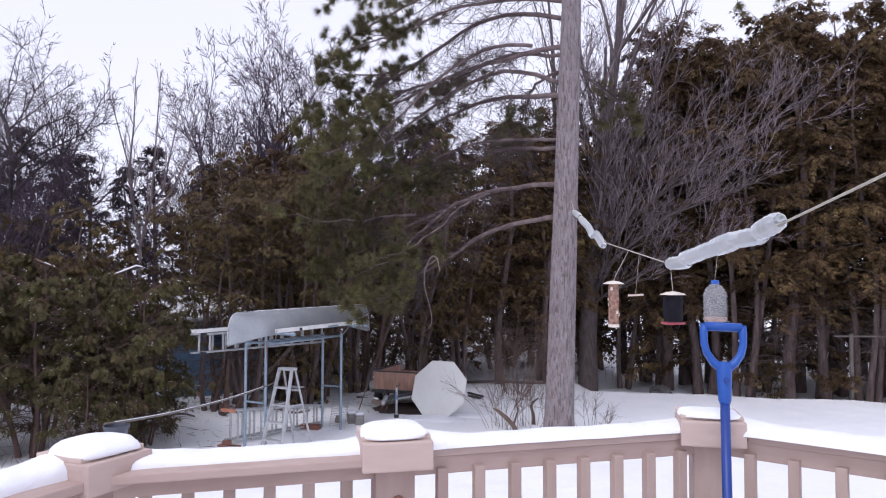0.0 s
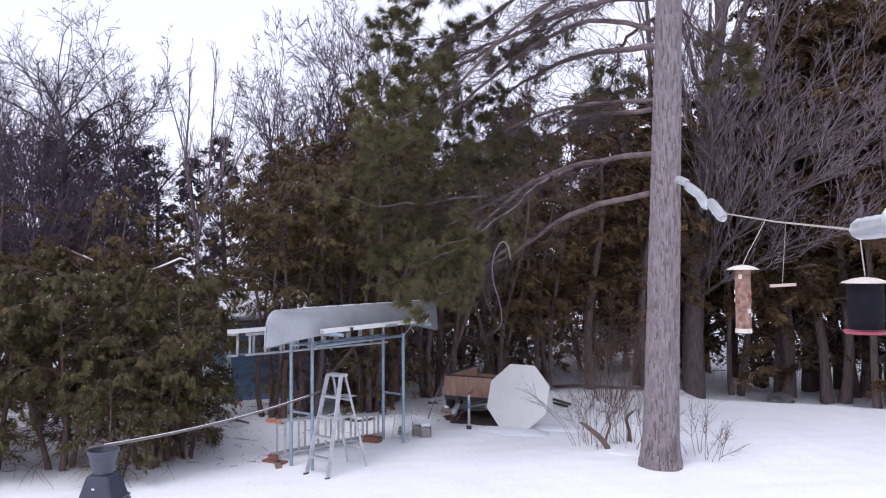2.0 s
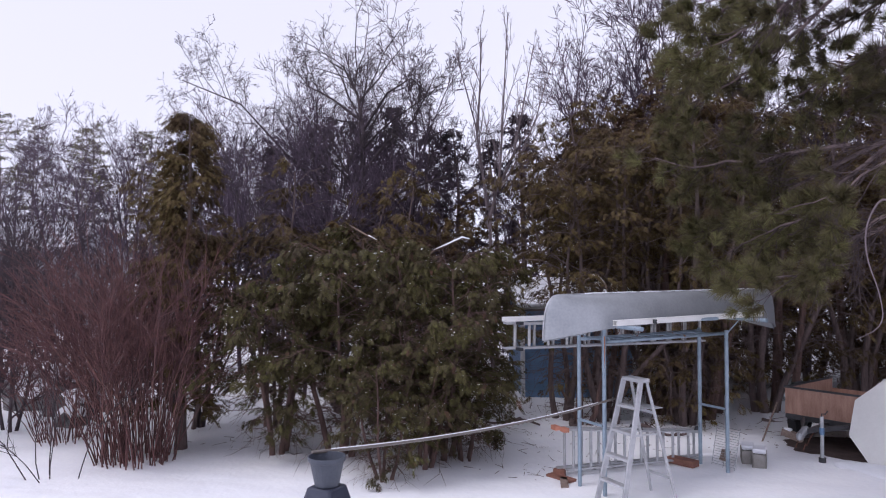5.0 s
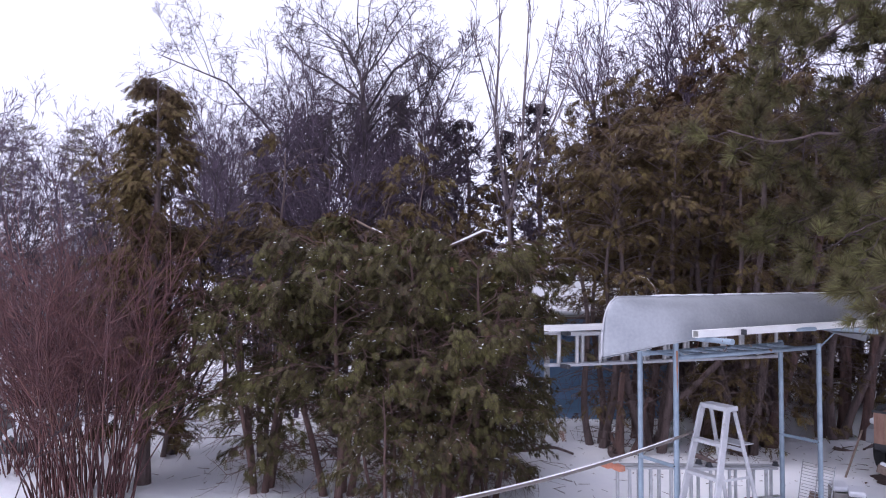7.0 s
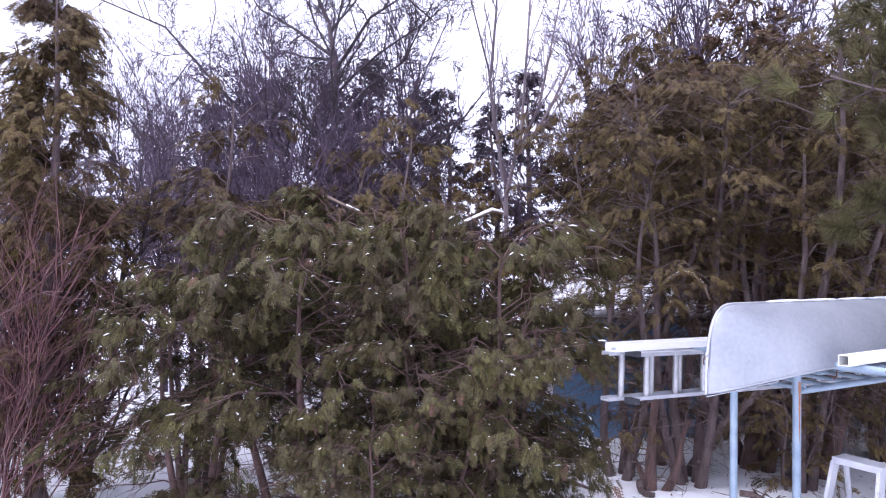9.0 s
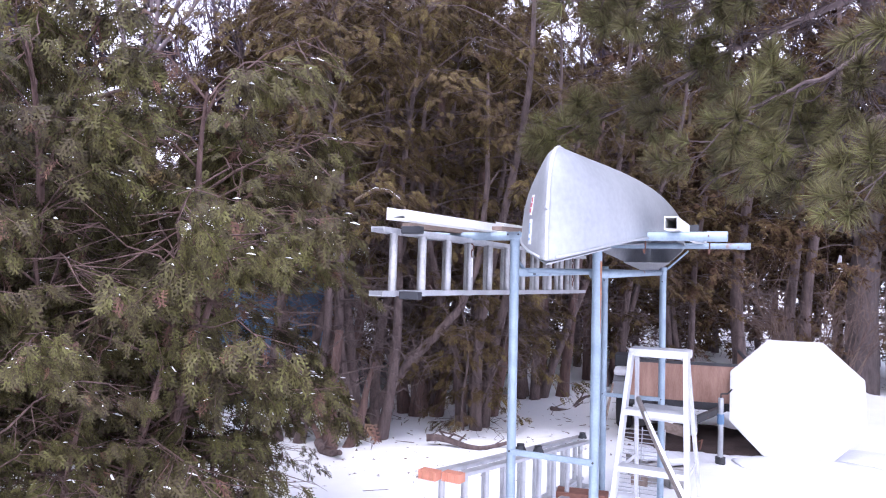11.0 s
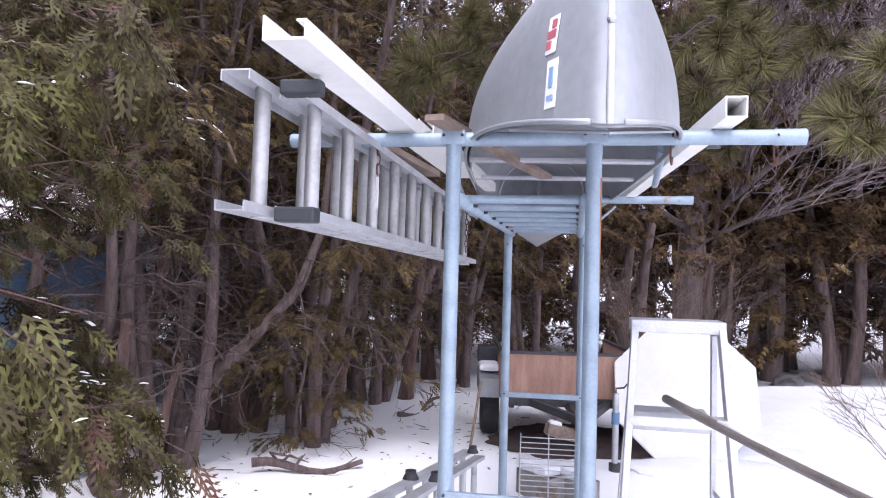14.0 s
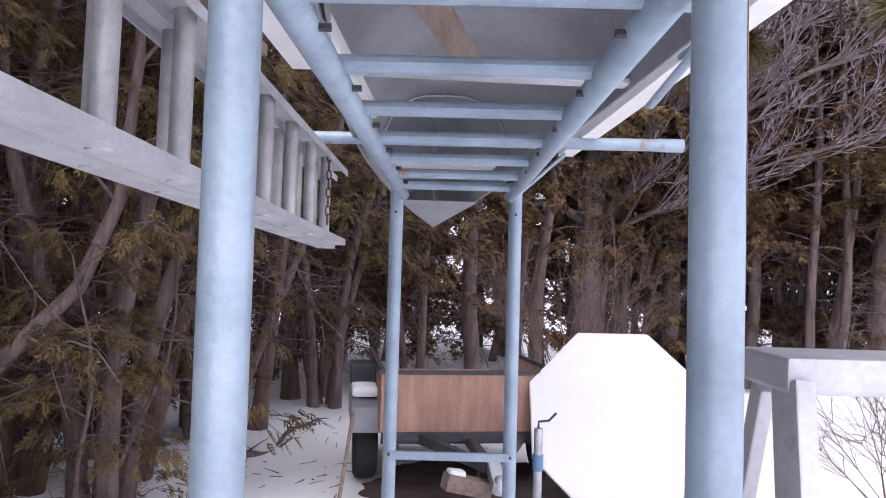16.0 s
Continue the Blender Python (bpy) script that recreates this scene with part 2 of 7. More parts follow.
def clear_plastic(name, tint, rough, clear):
    m = bpy.data.materials.new(name)
    m.use_nodes = True
    N, L = m.node_tree.nodes, m.node_tree.links
    b = N["Principled BSDF"]
    b.inputs["Base Color"].default_value = (*tint, 1)
    b.inputs["Roughness"].default_value = rough
    b.inputs["Transmission Weight"].default_value = clear
    b.inputs["IOR"].default_value = 1.12
    n = N.new("ShaderNodeTexNoise")
    n.inputs["Scale"].default_value = 22
    bp = N.new("ShaderNodeBump")
    bp.inputs["Strength"].default_value = 0.5
    L.new(n.outputs["Fac"], bp.inputs["Height"])
    L.new(bp.outputs[0], b.inputs["Normal"])
    return m


def thin_plastic(name, body):
    """A clear wall that mostly lets the view through, with a white sheen."""
    m = bpy.data.materials.new(name)
    m.use_nodes = True
    N, L = m.node_tree.nodes, m.node_tree.links
    b = N["Principled BSDF"]
    b.inputs["Base Color"].default_value = (0.85, 0.88, 0.92, 1)
    b.inputs["Roughness"].default_value = 0.12
    b.inputs["Specular IOR Level"].default_value = 0.8
    clear = N.new("ShaderNodeBsdfTransparent")
    mix = N.new("ShaderNodeMixShader")
    mix.inputs[0].default_value = body
    L.new(clear.outputs[0], mix.inputs[1])
    L.new(b.outputs[0], mix.inputs[2])
    L.new(mix.outputs[0], N["Material Output"].inputs["Surface"])
    return m


BOTTLE_CLEAR = thin_plastic("clear_ribbed_plastic", 0.17)
BOTTLE_FROST = clear_plastic("frosted_white_plastic", (0.93, 0.96, 0.98), 0.3, 0.78)

# ---- building helpers ----
I4 = Matrix.Identity(4)


def part(name, bm, material, parent=None, label="", smooth=False):
    """Link a bmesh (or a mesh) as one mesh object under a thing or a part."""
    if isinstance(bm, bpy.types.Mesh):
        me = bm
        me.name = name
    else:
        me = bpy.data.meshes.new(name)
        bmesh.ops.recalc_face_normals(bm, faces=bm.faces)
        bm.to_mesh(me)
        bm.free()
    if smooth:
        me.polygons.foreach_set("use_smooth", [True] * len(me.polygons))
    me.materials.append(material)
    ob = new(name, me)
    if parent:
        ob.parent = parent
    if label:
        ob["label"] = label
    return ob


def thing(name, m, label, category, group="", kind=""):
    ob = new(name)
    ob.empty_display_size = 0.1
    ob.matrix_basis = m
    return tagged(ob, label, category, group, kind)


def tri_mesh(name, V, F):
    """A mesh of triangles from arrays."""
    V, F = np.asarray(V, np.float32), np.asarray(F, np.int32)
    me = bpy.data.meshes.new(name)
    me.vertices.add(len(V))
    me.vertices.foreach_set("co", V.ravel())
    me.loops.add(F.size)
    me.loops.foreach_set("vertex_index", F.ravel())
    me.polygons.add(len(F))
    me.polygons.foreach_set("loop_start", np.arange(0, F.size, 3, dtype=np.int32))
    me.polygons.foreach_set("loop_total", np.full(len(F), 3, np.int32))
    me.update()
    me.validate()
    return me


def box(bm, sx, sy, sz, m=I4, bevel=0.0):
    r = bmesh.ops.create_cube(bm, size=1, matrix=m @ Matrix.Diagonal((sx, sy, sz, 1)))
    if bevel:
        vs = set(r["verts"])
        es = [e for e in bm.edges if e.verts[0] in vs and e.verts[1] in vs]
        bmesh.ops.bevel(bm, geom=es, offset=bevel, segments=2, affect="EDGES", profile=0.6)


def T(x, y, z):
    return Matrix.Translation((x, y, z))


def along(p, q):
    """A pose at the middle of p and q whose z axis runs from p to q, and the length."""
    p, q = Vector(p), Vector(q)
    d = q - p
    return Matrix.Translation((p + q) / 2) @ d.to_track_quat("Z", "Y").to_matrix().to_4x4(), d.length


def rod(bm, p, q, r, seg=12, r2=None, caps=True):
    m, l = along(p, q)
    bmesh.ops.create_cone(bm, cap_ends=caps, segments=seg, radius1=r, radius2=r if r2 is None else r2, depth=l, matrix=m)


def bar(bm, p, q, w, h, bevel=0.0):
    """A square bar from p to q: w sideways, h upwards."""
    p, q = Vector(p), Vector(q)
    d = (q - p).normalized()
    up = Vector((0, 0, 1)) if abs(d.z) < 0.95 else Vector((0, 1, 0))
    side = d.cross(up).normalized()
    top = side.cross(d)
    m = Matrix((side, d, top)).transposed().to_4x4()
    m.translation = (p + q) / 2
    box(bm, w, (q - p).length, h, m, bevel)


def lathe(bm, profile, seg=24, m=I4):
    rings = []
    for r, z in profile:
        rings.append([bm.verts.new(m @ Vector((r * math.cos(2 * math.pi * i / seg), r * math.sin(2 * math.pi * i / seg), z))) for i in range(seg)])
    for a, b in zip(rings, rings[1:]):
        for i in range(seg):
            bm.faces.new((a[i], a[(i + 1) % seg], b[(i + 1) % seg], b[i]))
    return rings


def pipe(bm, pts, radii, seg=8, cap=True):
    """A round tube along points."""
    pts = [Vector(p) for p in pts]
    if not hasattr(radii, "__len__"):
        radii = [radii] * len(pts)
    rings = []
    side = None
    for i, p in enumerate(pts):
        d = (pts[min(i + 1, len(pts) - 1)] - pts[max(i - 1, 0)]).normalized()
        if side is None:
            side = d.orthogonal().normalized()
        side = (side - d * side.dot(d)).normalized()
        up = d.cross(side)
        rings.append([bm.verts.new(p + radii[i] * (side * math.cos(2 * math.pi * k / seg) + up * math.sin(2 * math.pi * k / seg))) for k in range(seg)])
    for a, b in zip(rings, rings[1:]):
        for k in range(seg):
            bm.faces.new((a[k], a[(k + 1) % seg], b[(k + 1) % seg], b[k]))
    if cap:
        bm.faces.new(rings[0])
        bm.faces.new(rings[-1])


def quick(fn, *a, **k):
    bm = bmesh.new()
    fn(bm, *a, **k)
    return bm


def curve_pts(p, q, sag, n=16):
    p, q = Vector(p), Vector(q)
    return [p.lerp(q, i / n) - Vector((0, 0, sag * 4 * (i / n) * (1 - i / n))) for i in range(n + 1)]


def twig_tubes(segs, sides=3):
    """Vertices and triangles of many tapered sticks: rows of p, q, r0, r1."""
    S = np.asarray(segs, np.float64)
    P, Q, r0, r1 = S[:, 0:3], S[:, 3:6], S[:, 6], S[:, 7]
    d = Q - P
    l = np.linalg.norm(d, axis=1, keepdims=True) + 1e-9
    d /= l
    ref = np.where(np.abs(d[:, 2:3]) < 0.9, [[0, 0, 1.0]], [[1.0, 0, 0]])
    s = np.cross(d, ref)
    s /= np.linalg.norm(s, axis=1, keepdims=True)
    u = np.cross(d, s)
    n = len(S)
    a = np.arange(sides) * 2 * np.pi / sides
    ring = s[:, None, :] * np.cos(a)[None, :, None] + u[:, None, :] * np.sin(a)[None, :, None]
    V = np.concatenate([P[:, None] + ring * r0[:, None, None], Q[:, None] + ring * r1[:, None, None]], 1).reshape(-1, 3)
    base = (np.arange(n) * 2 * sides)[:, None]
    F = []
    for k in range(sides):
        k2 = (k + 1) % sides
        F.append(np.concatenate([base + k, base + k2, base + sides + k2], 1))
        F.append(np.concatenate([base + k, base + sides + k2, base + sides + k], 1))
    return V, np.concatenate(F)


def twig_blades(segs):
    """Vertices and triangles of hair-thin far twigs: one narrow strip each."""
    S = np.asarray(segs, np.float64)
    P, Q = S[:, 0:3], S[:, 3:6]
    d = Q - P
    s = np.cross(d, np.random.default_rng(len(S)).normal(0, 1, P.shape))
    s /= np.linalg.norm(s, axis=1, keepdims=True) + 1e-9
    V = np.stack([P - s * S[:, 6:7], P + s * S[:, 6:7], Q + s * S[:, 7:8], Q - s * S[:, 7:8]], 1).reshape(-1, 3)
    b = (np.arange(len(S)) * 4)[:, None]
    return V, np.concatenate([b + [0, 1, 2], b + [0, 2, 3]])


def scatter(template_v, template_f, M, P, S):
    """Copies of one small shape: turns M, places P, sizes S."""
    V = np.einsum("nij,kj->nki", M, template_v) * S[:, None, None] + P[:, None, :]
    n, k = len(P), len(template_v)
    F = template_f[None] + (np.arange(n) * k)[:, None, None]
    return V.reshape(-1, 3), F.reshape(-1, 3)


def frames_from(d, rng, twist=math.pi):
    """Turns whose x axis is d, with a random turn about it (kept small where twist is small)."""
    d = d / (np.linalg.norm(d, axis=1, keepdims=True) + 1e-9)
    ref = np.tile([0, 0, 1.0], (len(d), 1))
    ref[np.abs(d[:, 2]) > 0.95] = [1, 0, 0]
    y = np.cross(ref, d)
    y /= np.linalg.norm(y, axis=1, keepdims=True)
    z = np.cross(d, y)
    a = rng.uniform(-twist, twist, len(d))[:, None]
    y2, z2 = y * np.cos(a) + z * np.sin(a), -y * np.sin(a) + z * np.cos(a)
    return np.stack([d, y2, z2], 2)

# ---- ground ----
def ground_height(x, y):
    """Gentle lie of the snow: flat in the yard, a bank under the hedges."""
    z = 0.035 * np.sin(x * 0.55 + 1.3) * np.sin(y * 0.43) + 0.02 * np.sin(x * 1.7 + y * 0.9) * np.sin(y * 1.3 - x * 0.4)
    near = np.exp(-(((x + 3.3) / 5.0) ** 2 + ((y - 16) / 6.0) ** 2))
    z = z * (1 - 0.8 * near)
    edge = np.clip((y - 22.95 - 0.03 * x + 0.12 * np.sin(x * 1.3)) / 0.9, 0, 1) * np.clip((x - 0.2) / 1.6, 0, 1)
    z = z - 0.42 * edge * edge * (3 - 2 * edge)
    z += 0.5 * np.clip((y - 30) / 60, 0, 1) + 0.3 * np.clip((-x - 13) / 20, 0, 1)
    return z


def spaced(lo, hi, a, b, step):
    core = np.arange(a, b + 1e-6, step)
    left, right, s = [], [], step
    v = a
    while v > lo:
        s *= 1.25
        v -= s
        left.append(v)
    v, s = b, step
    while v < hi:
        s *= 1.25
        v += s
        right.append(v)
    return np.concatenate([left[::-1], core, right])


gx, gy = spaced(-700, 700, -12, 8, 0.14), spaced(-300, 900, 4, 26, 0.14)
GX, GY = np.meshgrid(gx, gy)
rngG = np.random.default_rng(5)
GZ = ground_height(GX, GY) + 0.008 * (np.sin(GX * 5.1 + 2 * np.sin(GY * 1.7)) * np.sin(GY * 4.3 + 1.5 * np.sin(GX * 2.1))) + 0.006 * np.sin(GX * 9.7 - GY * 3.1 + np.sin(GY * 6)) * np.sin(GY * 8.9 + GX * 2.2) + rngG.normal(0, 0.0035, GX.shape) * (np.hypot(GX + 2, GY - 15) < 25)
nv = len(gx)
idx = (np.arange(len(gy) - 1)[:, None] * nv + np.arange(nv - 1)[None]).ravel()
GF = np.concatenate([np.stack([idx, idx + 1, idx + nv + 1], 1), np.stack([idx, idx + nv + 1, idx + nv], 1)])
ground = part("ground", tri_mesh("ground", np.stack([GX.ravel(), GY.ravel(), GZ.ravel()], 1), GF), SNOW, smooth=True)
tagged(ground, "snow-covered back yard with shallow undulations", "ground", kind="structure")


# ---- trees ----
def sprig(V, F, o, a, l, w, bend=-0.12):
    c, s = math.cos(a), math.sin(a)
    k = len(V)
    for u, v in ((0, -w), (l, 0), (0.15 * l, w)):
        x = o[0] + u * c - v * s
        V.append((x, o[1] + u * s + v * c, bend * x * x))
    F.append((k, k + 1, k + 2))


def cedar_spray(pairs, w, bend=-0.12):
    """A flat fan of scale-leaf sprigs, one unit long."""
    V, F = [], []
    sprig(V, F, (0, 0), 0, 1.0, w * 0.8, bend)
    for i in range(pairs):
        x = 0.1 + 0.72 * i / pairs
        l = 0.55 * (1 - 0.55 * i / pairs)
        sprig(V, F, (x, 0), 0.7, l, w, bend)
        sprig(V, F, (x + 0.05, 0), -0.7, l * 0.95, w, bend)
    return np.array(V), np.array(F)


def cedar_fan(pairs, subs, w, bend):
    """A flat fan whose side shoots fork again, as white cedar does."""
    V, F = [], []
    sprig(V, F, (0, 0), 0, 1.0, w * 0.8, bend)
    for i in range(pairs):
        x = 0.1 + 0.78 * i / pairs
        l = 0.46 * (1 - 0.55 * i / pairs)
        for sg in (-1, 1):
            o = (x + 0.04 * (sg > 0), 0)
            a = sg * (0.82 - 0.2 * i / pairs)
            sprig(V, F, o, a, l, w, bend)
            for j in range(subs):
                f = (0.35 + 0.32 * j) * l
                sprig(V, F, (o[0] + f * math.cos(a), o[1] + f * math.sin(a)), a + sg * (0.62 if j % 2 else -0.62), l * (0.5 - 0.12 * j), w * 0.85, bend)
    return np.array(V), np.array(F)


FAN_NEAR, FAN_MID, FAN_FAR = cedar_fan(5, 2, 0.042, -0.5), cedar_fan(4, 1, 0.044, -0.4), cedar_fan(2, 1, 0.075, -0.3)
SPRAY_FAR = cedar_spray(2, 0.085)
FLECK = (np.array([(-0.9, -0.14, 0), (0.8, -0.18, -0.08), (0.95, 0.12, -0.06), (-0.7, 0.16, 0), (0, 0, 0.16)]), np.array([(0, 1, 4), (1, 2, 4), (2, 3, 4), (3, 0, 4)]))


def cedar(name, height, radius, bare, stems, seed, limbs, lets, sprays, size, leaf, template, label, top=0.12, lean=0.1, flecks=0, dead_limbs=0.6, sticks=True, wob=0.07, broad=False, gaps=-1.0, gap_low=0.0, droop=0.18, girth=1.0):
    """A white cedar: leaning stems, drooping limbs, branchlets, flat sprays."""
    rng = np.random.default_rng(seed)
    t = thing(name, I4, label, "cedar tree", "cedar hedge")
    thick, thin, P, D = [], [], [], []
    for k in range(stems):
        a0 = 6.28 * k / stems + rng.uniform(-0.5, 0.5)
        le = lean * rng.uniform(0.4, 1.3) if stems > 1 else 0.03
        out0 = np.array([math.cos(a0), math.sin(a0), 0])
        H = height * (1 if k == 0 else rng.uniform(0.72, 0.95))
        n = 14
        path = []
        w1, w2 = rng.uniform(0, 6.28, 2)
        for i in range(n + 1):
            u = i / n
            path.append(out0 * ((0.14 if stems > 1 else 0) + le * H * (u ** 0.8 if stems > 1 else u)) + np.array([wob * H / 6 * (math.sin(u * 7 + w1) - math.sin(w1)), wob * H / 6 * (math.sin(u * 6 + w2) - math.sin(w2)), u * H - 0.15 * (i == 0)]))
        r0 = (0.0155 if stems < 2 else 0.0115 if stems < 3 else 0.0074) * height * girth
        for i in range(n):
            f0, f1 = (1 - i / n) ** 0.8, (1 - (i + 1) / n) ** 0.8
            thick.append((*path[i], *path[i + 1], r0 * f0 * (1.35 if i == 0 else 1) + 0.008, r0 * f1 + 0.008))
        nl = limbs // stems
        for j in range(nl):
            u = (j + rng.random()) / nl
            z = min(bare * 0.3 + (height - bare * 0.3) * u, H * 0.985)
            q = z / H * n
            i = min(int(q), n - 1)
            o = path[i] + (path[i + 1] - path[i]) * (q - i)
            az = rng.uniform(0, 6.28)
            prof = (1 - (z / height) ** 2.6) ** 0.6 * (1 - top) + top if broad else (1 - (z / height)) ** 0.7 * (1 - top) + top
            L = radius * prof * rng.uniform(0.55, 1.2)
            dead = z < bare * rng.uniform(0.75, 1.15)
            if dead:
                L *= 0.75
            zf = z / height
            rise = rng.uniform(0.0, 0.6) + 1.1 * zf ** 2
            m = 5
            pts = [o]
            curl = rng.normal(0, 0.35)
            for s in range(1, m + 1):
                w = s / m
                pts.append(o + np.array([math.cos(az + curl * w), math.sin(az + curl * w), 0]) * L * w + np.array([0, 0, L * (rise * w - ((1 - 0.65 * zf) * rise + rng.uniform(0.1, 0.4) * (1 - zf)) * w * w)]) + rng.normal(0, 0.025, 3))
            for s in range(m):
                thin.append((*pts[s], *pts[s + 1], 0.003 + 0.008 * L * (1 - s / m), 0.0025 + 0.008 * L * (1 - (s + 1) / m)))
            if dead and rng.random() < dead_limbs:
                for s in range(1, m + 1):
                    for r in range(2):
                        e, dd = pts[s], pts[s] - pts[s - 1]
                        dd = dd / (np.linalg.norm(dd) + 1e-6) + rng.normal(0, 0.6, 3)
                        for g in range(3):
                            dd = dd / (np.linalg.norm(dd) + 1e-6) + rng.normal(0, 0.3, 3) + np.array([0, 0, -0.12])
                            e2 = e + dd * rng.uniform(0.05, 0.11) * (0.6 + L)
                            thin.append((*e, *e2, 0.0042 - 0.001 * g, 0.0032 - 0.001 * g))
                            e = e2
                continue
            for b in range(lets):
                w = rng.uniform(0.25, 1.0)
                ii = min(int(w * m), m - 1)
                bo = pts[ii] + (pts[ii + 1] - pts[ii]) * (w * m - ii)
                sg = 1 if b % 2 else -1
                ba = az + curl * w + sg * rng.uniform(0.25, 1.1)
                bl = rng.uniform(0.25, 0.55) * (0.45 + 0.5 * L) * (1.2 - 0.4 * w)
                bd = np.array([math.cos(ba), math.sin(ba), rng.uniform(-0.75, 0.12)])
                bd /= np.linalg.norm(bd)
                be = bo + bd * bl
                if noise.noise(Vector(be) * 1.5 + Vector((seed, 0, 0))) < gaps + gap_low * max(0.0, 1 - be[2] / 1.5):
                    if sticks:
                        thin.append((*bo, *be, 0.004, 0.002))
                    continue
                if sticks:
                    thin.append((*bo, *be, 0.004, 0.002))
                side = np.cross(bd, [0, 0, 1.0])
                side /= np.linalg.norm(side) + 1e-6
                uu = rng.uniform(0.15, 1.05, sprays)
                base = bo + (be - bo) * uu[:, None] + rng.normal(0, 0.03, (sprays, 3))
                sgn = rng.choice([-1.0, 1.0], sprays)[:, None]
                P.append(base)
                D.append(bd * rng.uniform(0.5, 1.1, (sprays, 1)) + side * sgn * rng.uniform(0.1, 0.8, (sprays, 1)) + rng.normal(0, 0.2, (sprays, 3)) + np.array([0, 0, -droop]))
    V1, F1 = twig_tubes(thick, 9)
    V2, F2 = twig_tubes(thin, 3)
    part("trunk", tri_mesh("trunk", np.concatenate([V1, V2]), np.concatenate([F1, F2 + len(V1)])), BARK_RED if girth > 1.5 else BARK_CEDAR, t, smooth=True)
    P, D = np.concatenate(P), np.concatenate(D)
    dead = rng.random(len(P)) < (0.035 if flecks else 0.0)
    V, F = scatter(*template, frames_from(D[~dead], rng, 1.0), P[~dead], rng.uniform(0.6, 1.25, (~dead).sum()) * size)
    part("crown", tri_mesh("crown", V, F), leaf, t)
    if dead.any():
        V, F = scatter(*template, frames_from(D[dead], rng, 1.0), P[dead], rng.uniform(0.6, 1.2, dead.sum()) * size)
        part("dead_foliage", tri_mesh("dead_foliage", V, F), DEAD_LEAF, t, "rusty brown dead sprays")["kind"] = "stuff"
    if flecks:
        pick = rng.choice(len(P), flecks, replace=False)
        Q = P[pick] + D[pick] / np.linalg.norm(D[pick], axis=1, keepdims=True) * size * 0.4 + np.array([0, 0, 0.015])
        V, F = scatter(*FLECK, frames_from(D[pick] * [1, 1, 0.2], rng, 0.3), Q, 0.008 + 0.042 * rng.random(flecks) ** 2.5)
        f = part("snow_dusting", tri_mesh("snow_dusting", V, F), SNOW_CAP, t, "flecks of snow caught in the sprays")
        f["kind"] = "stuff"
    return t


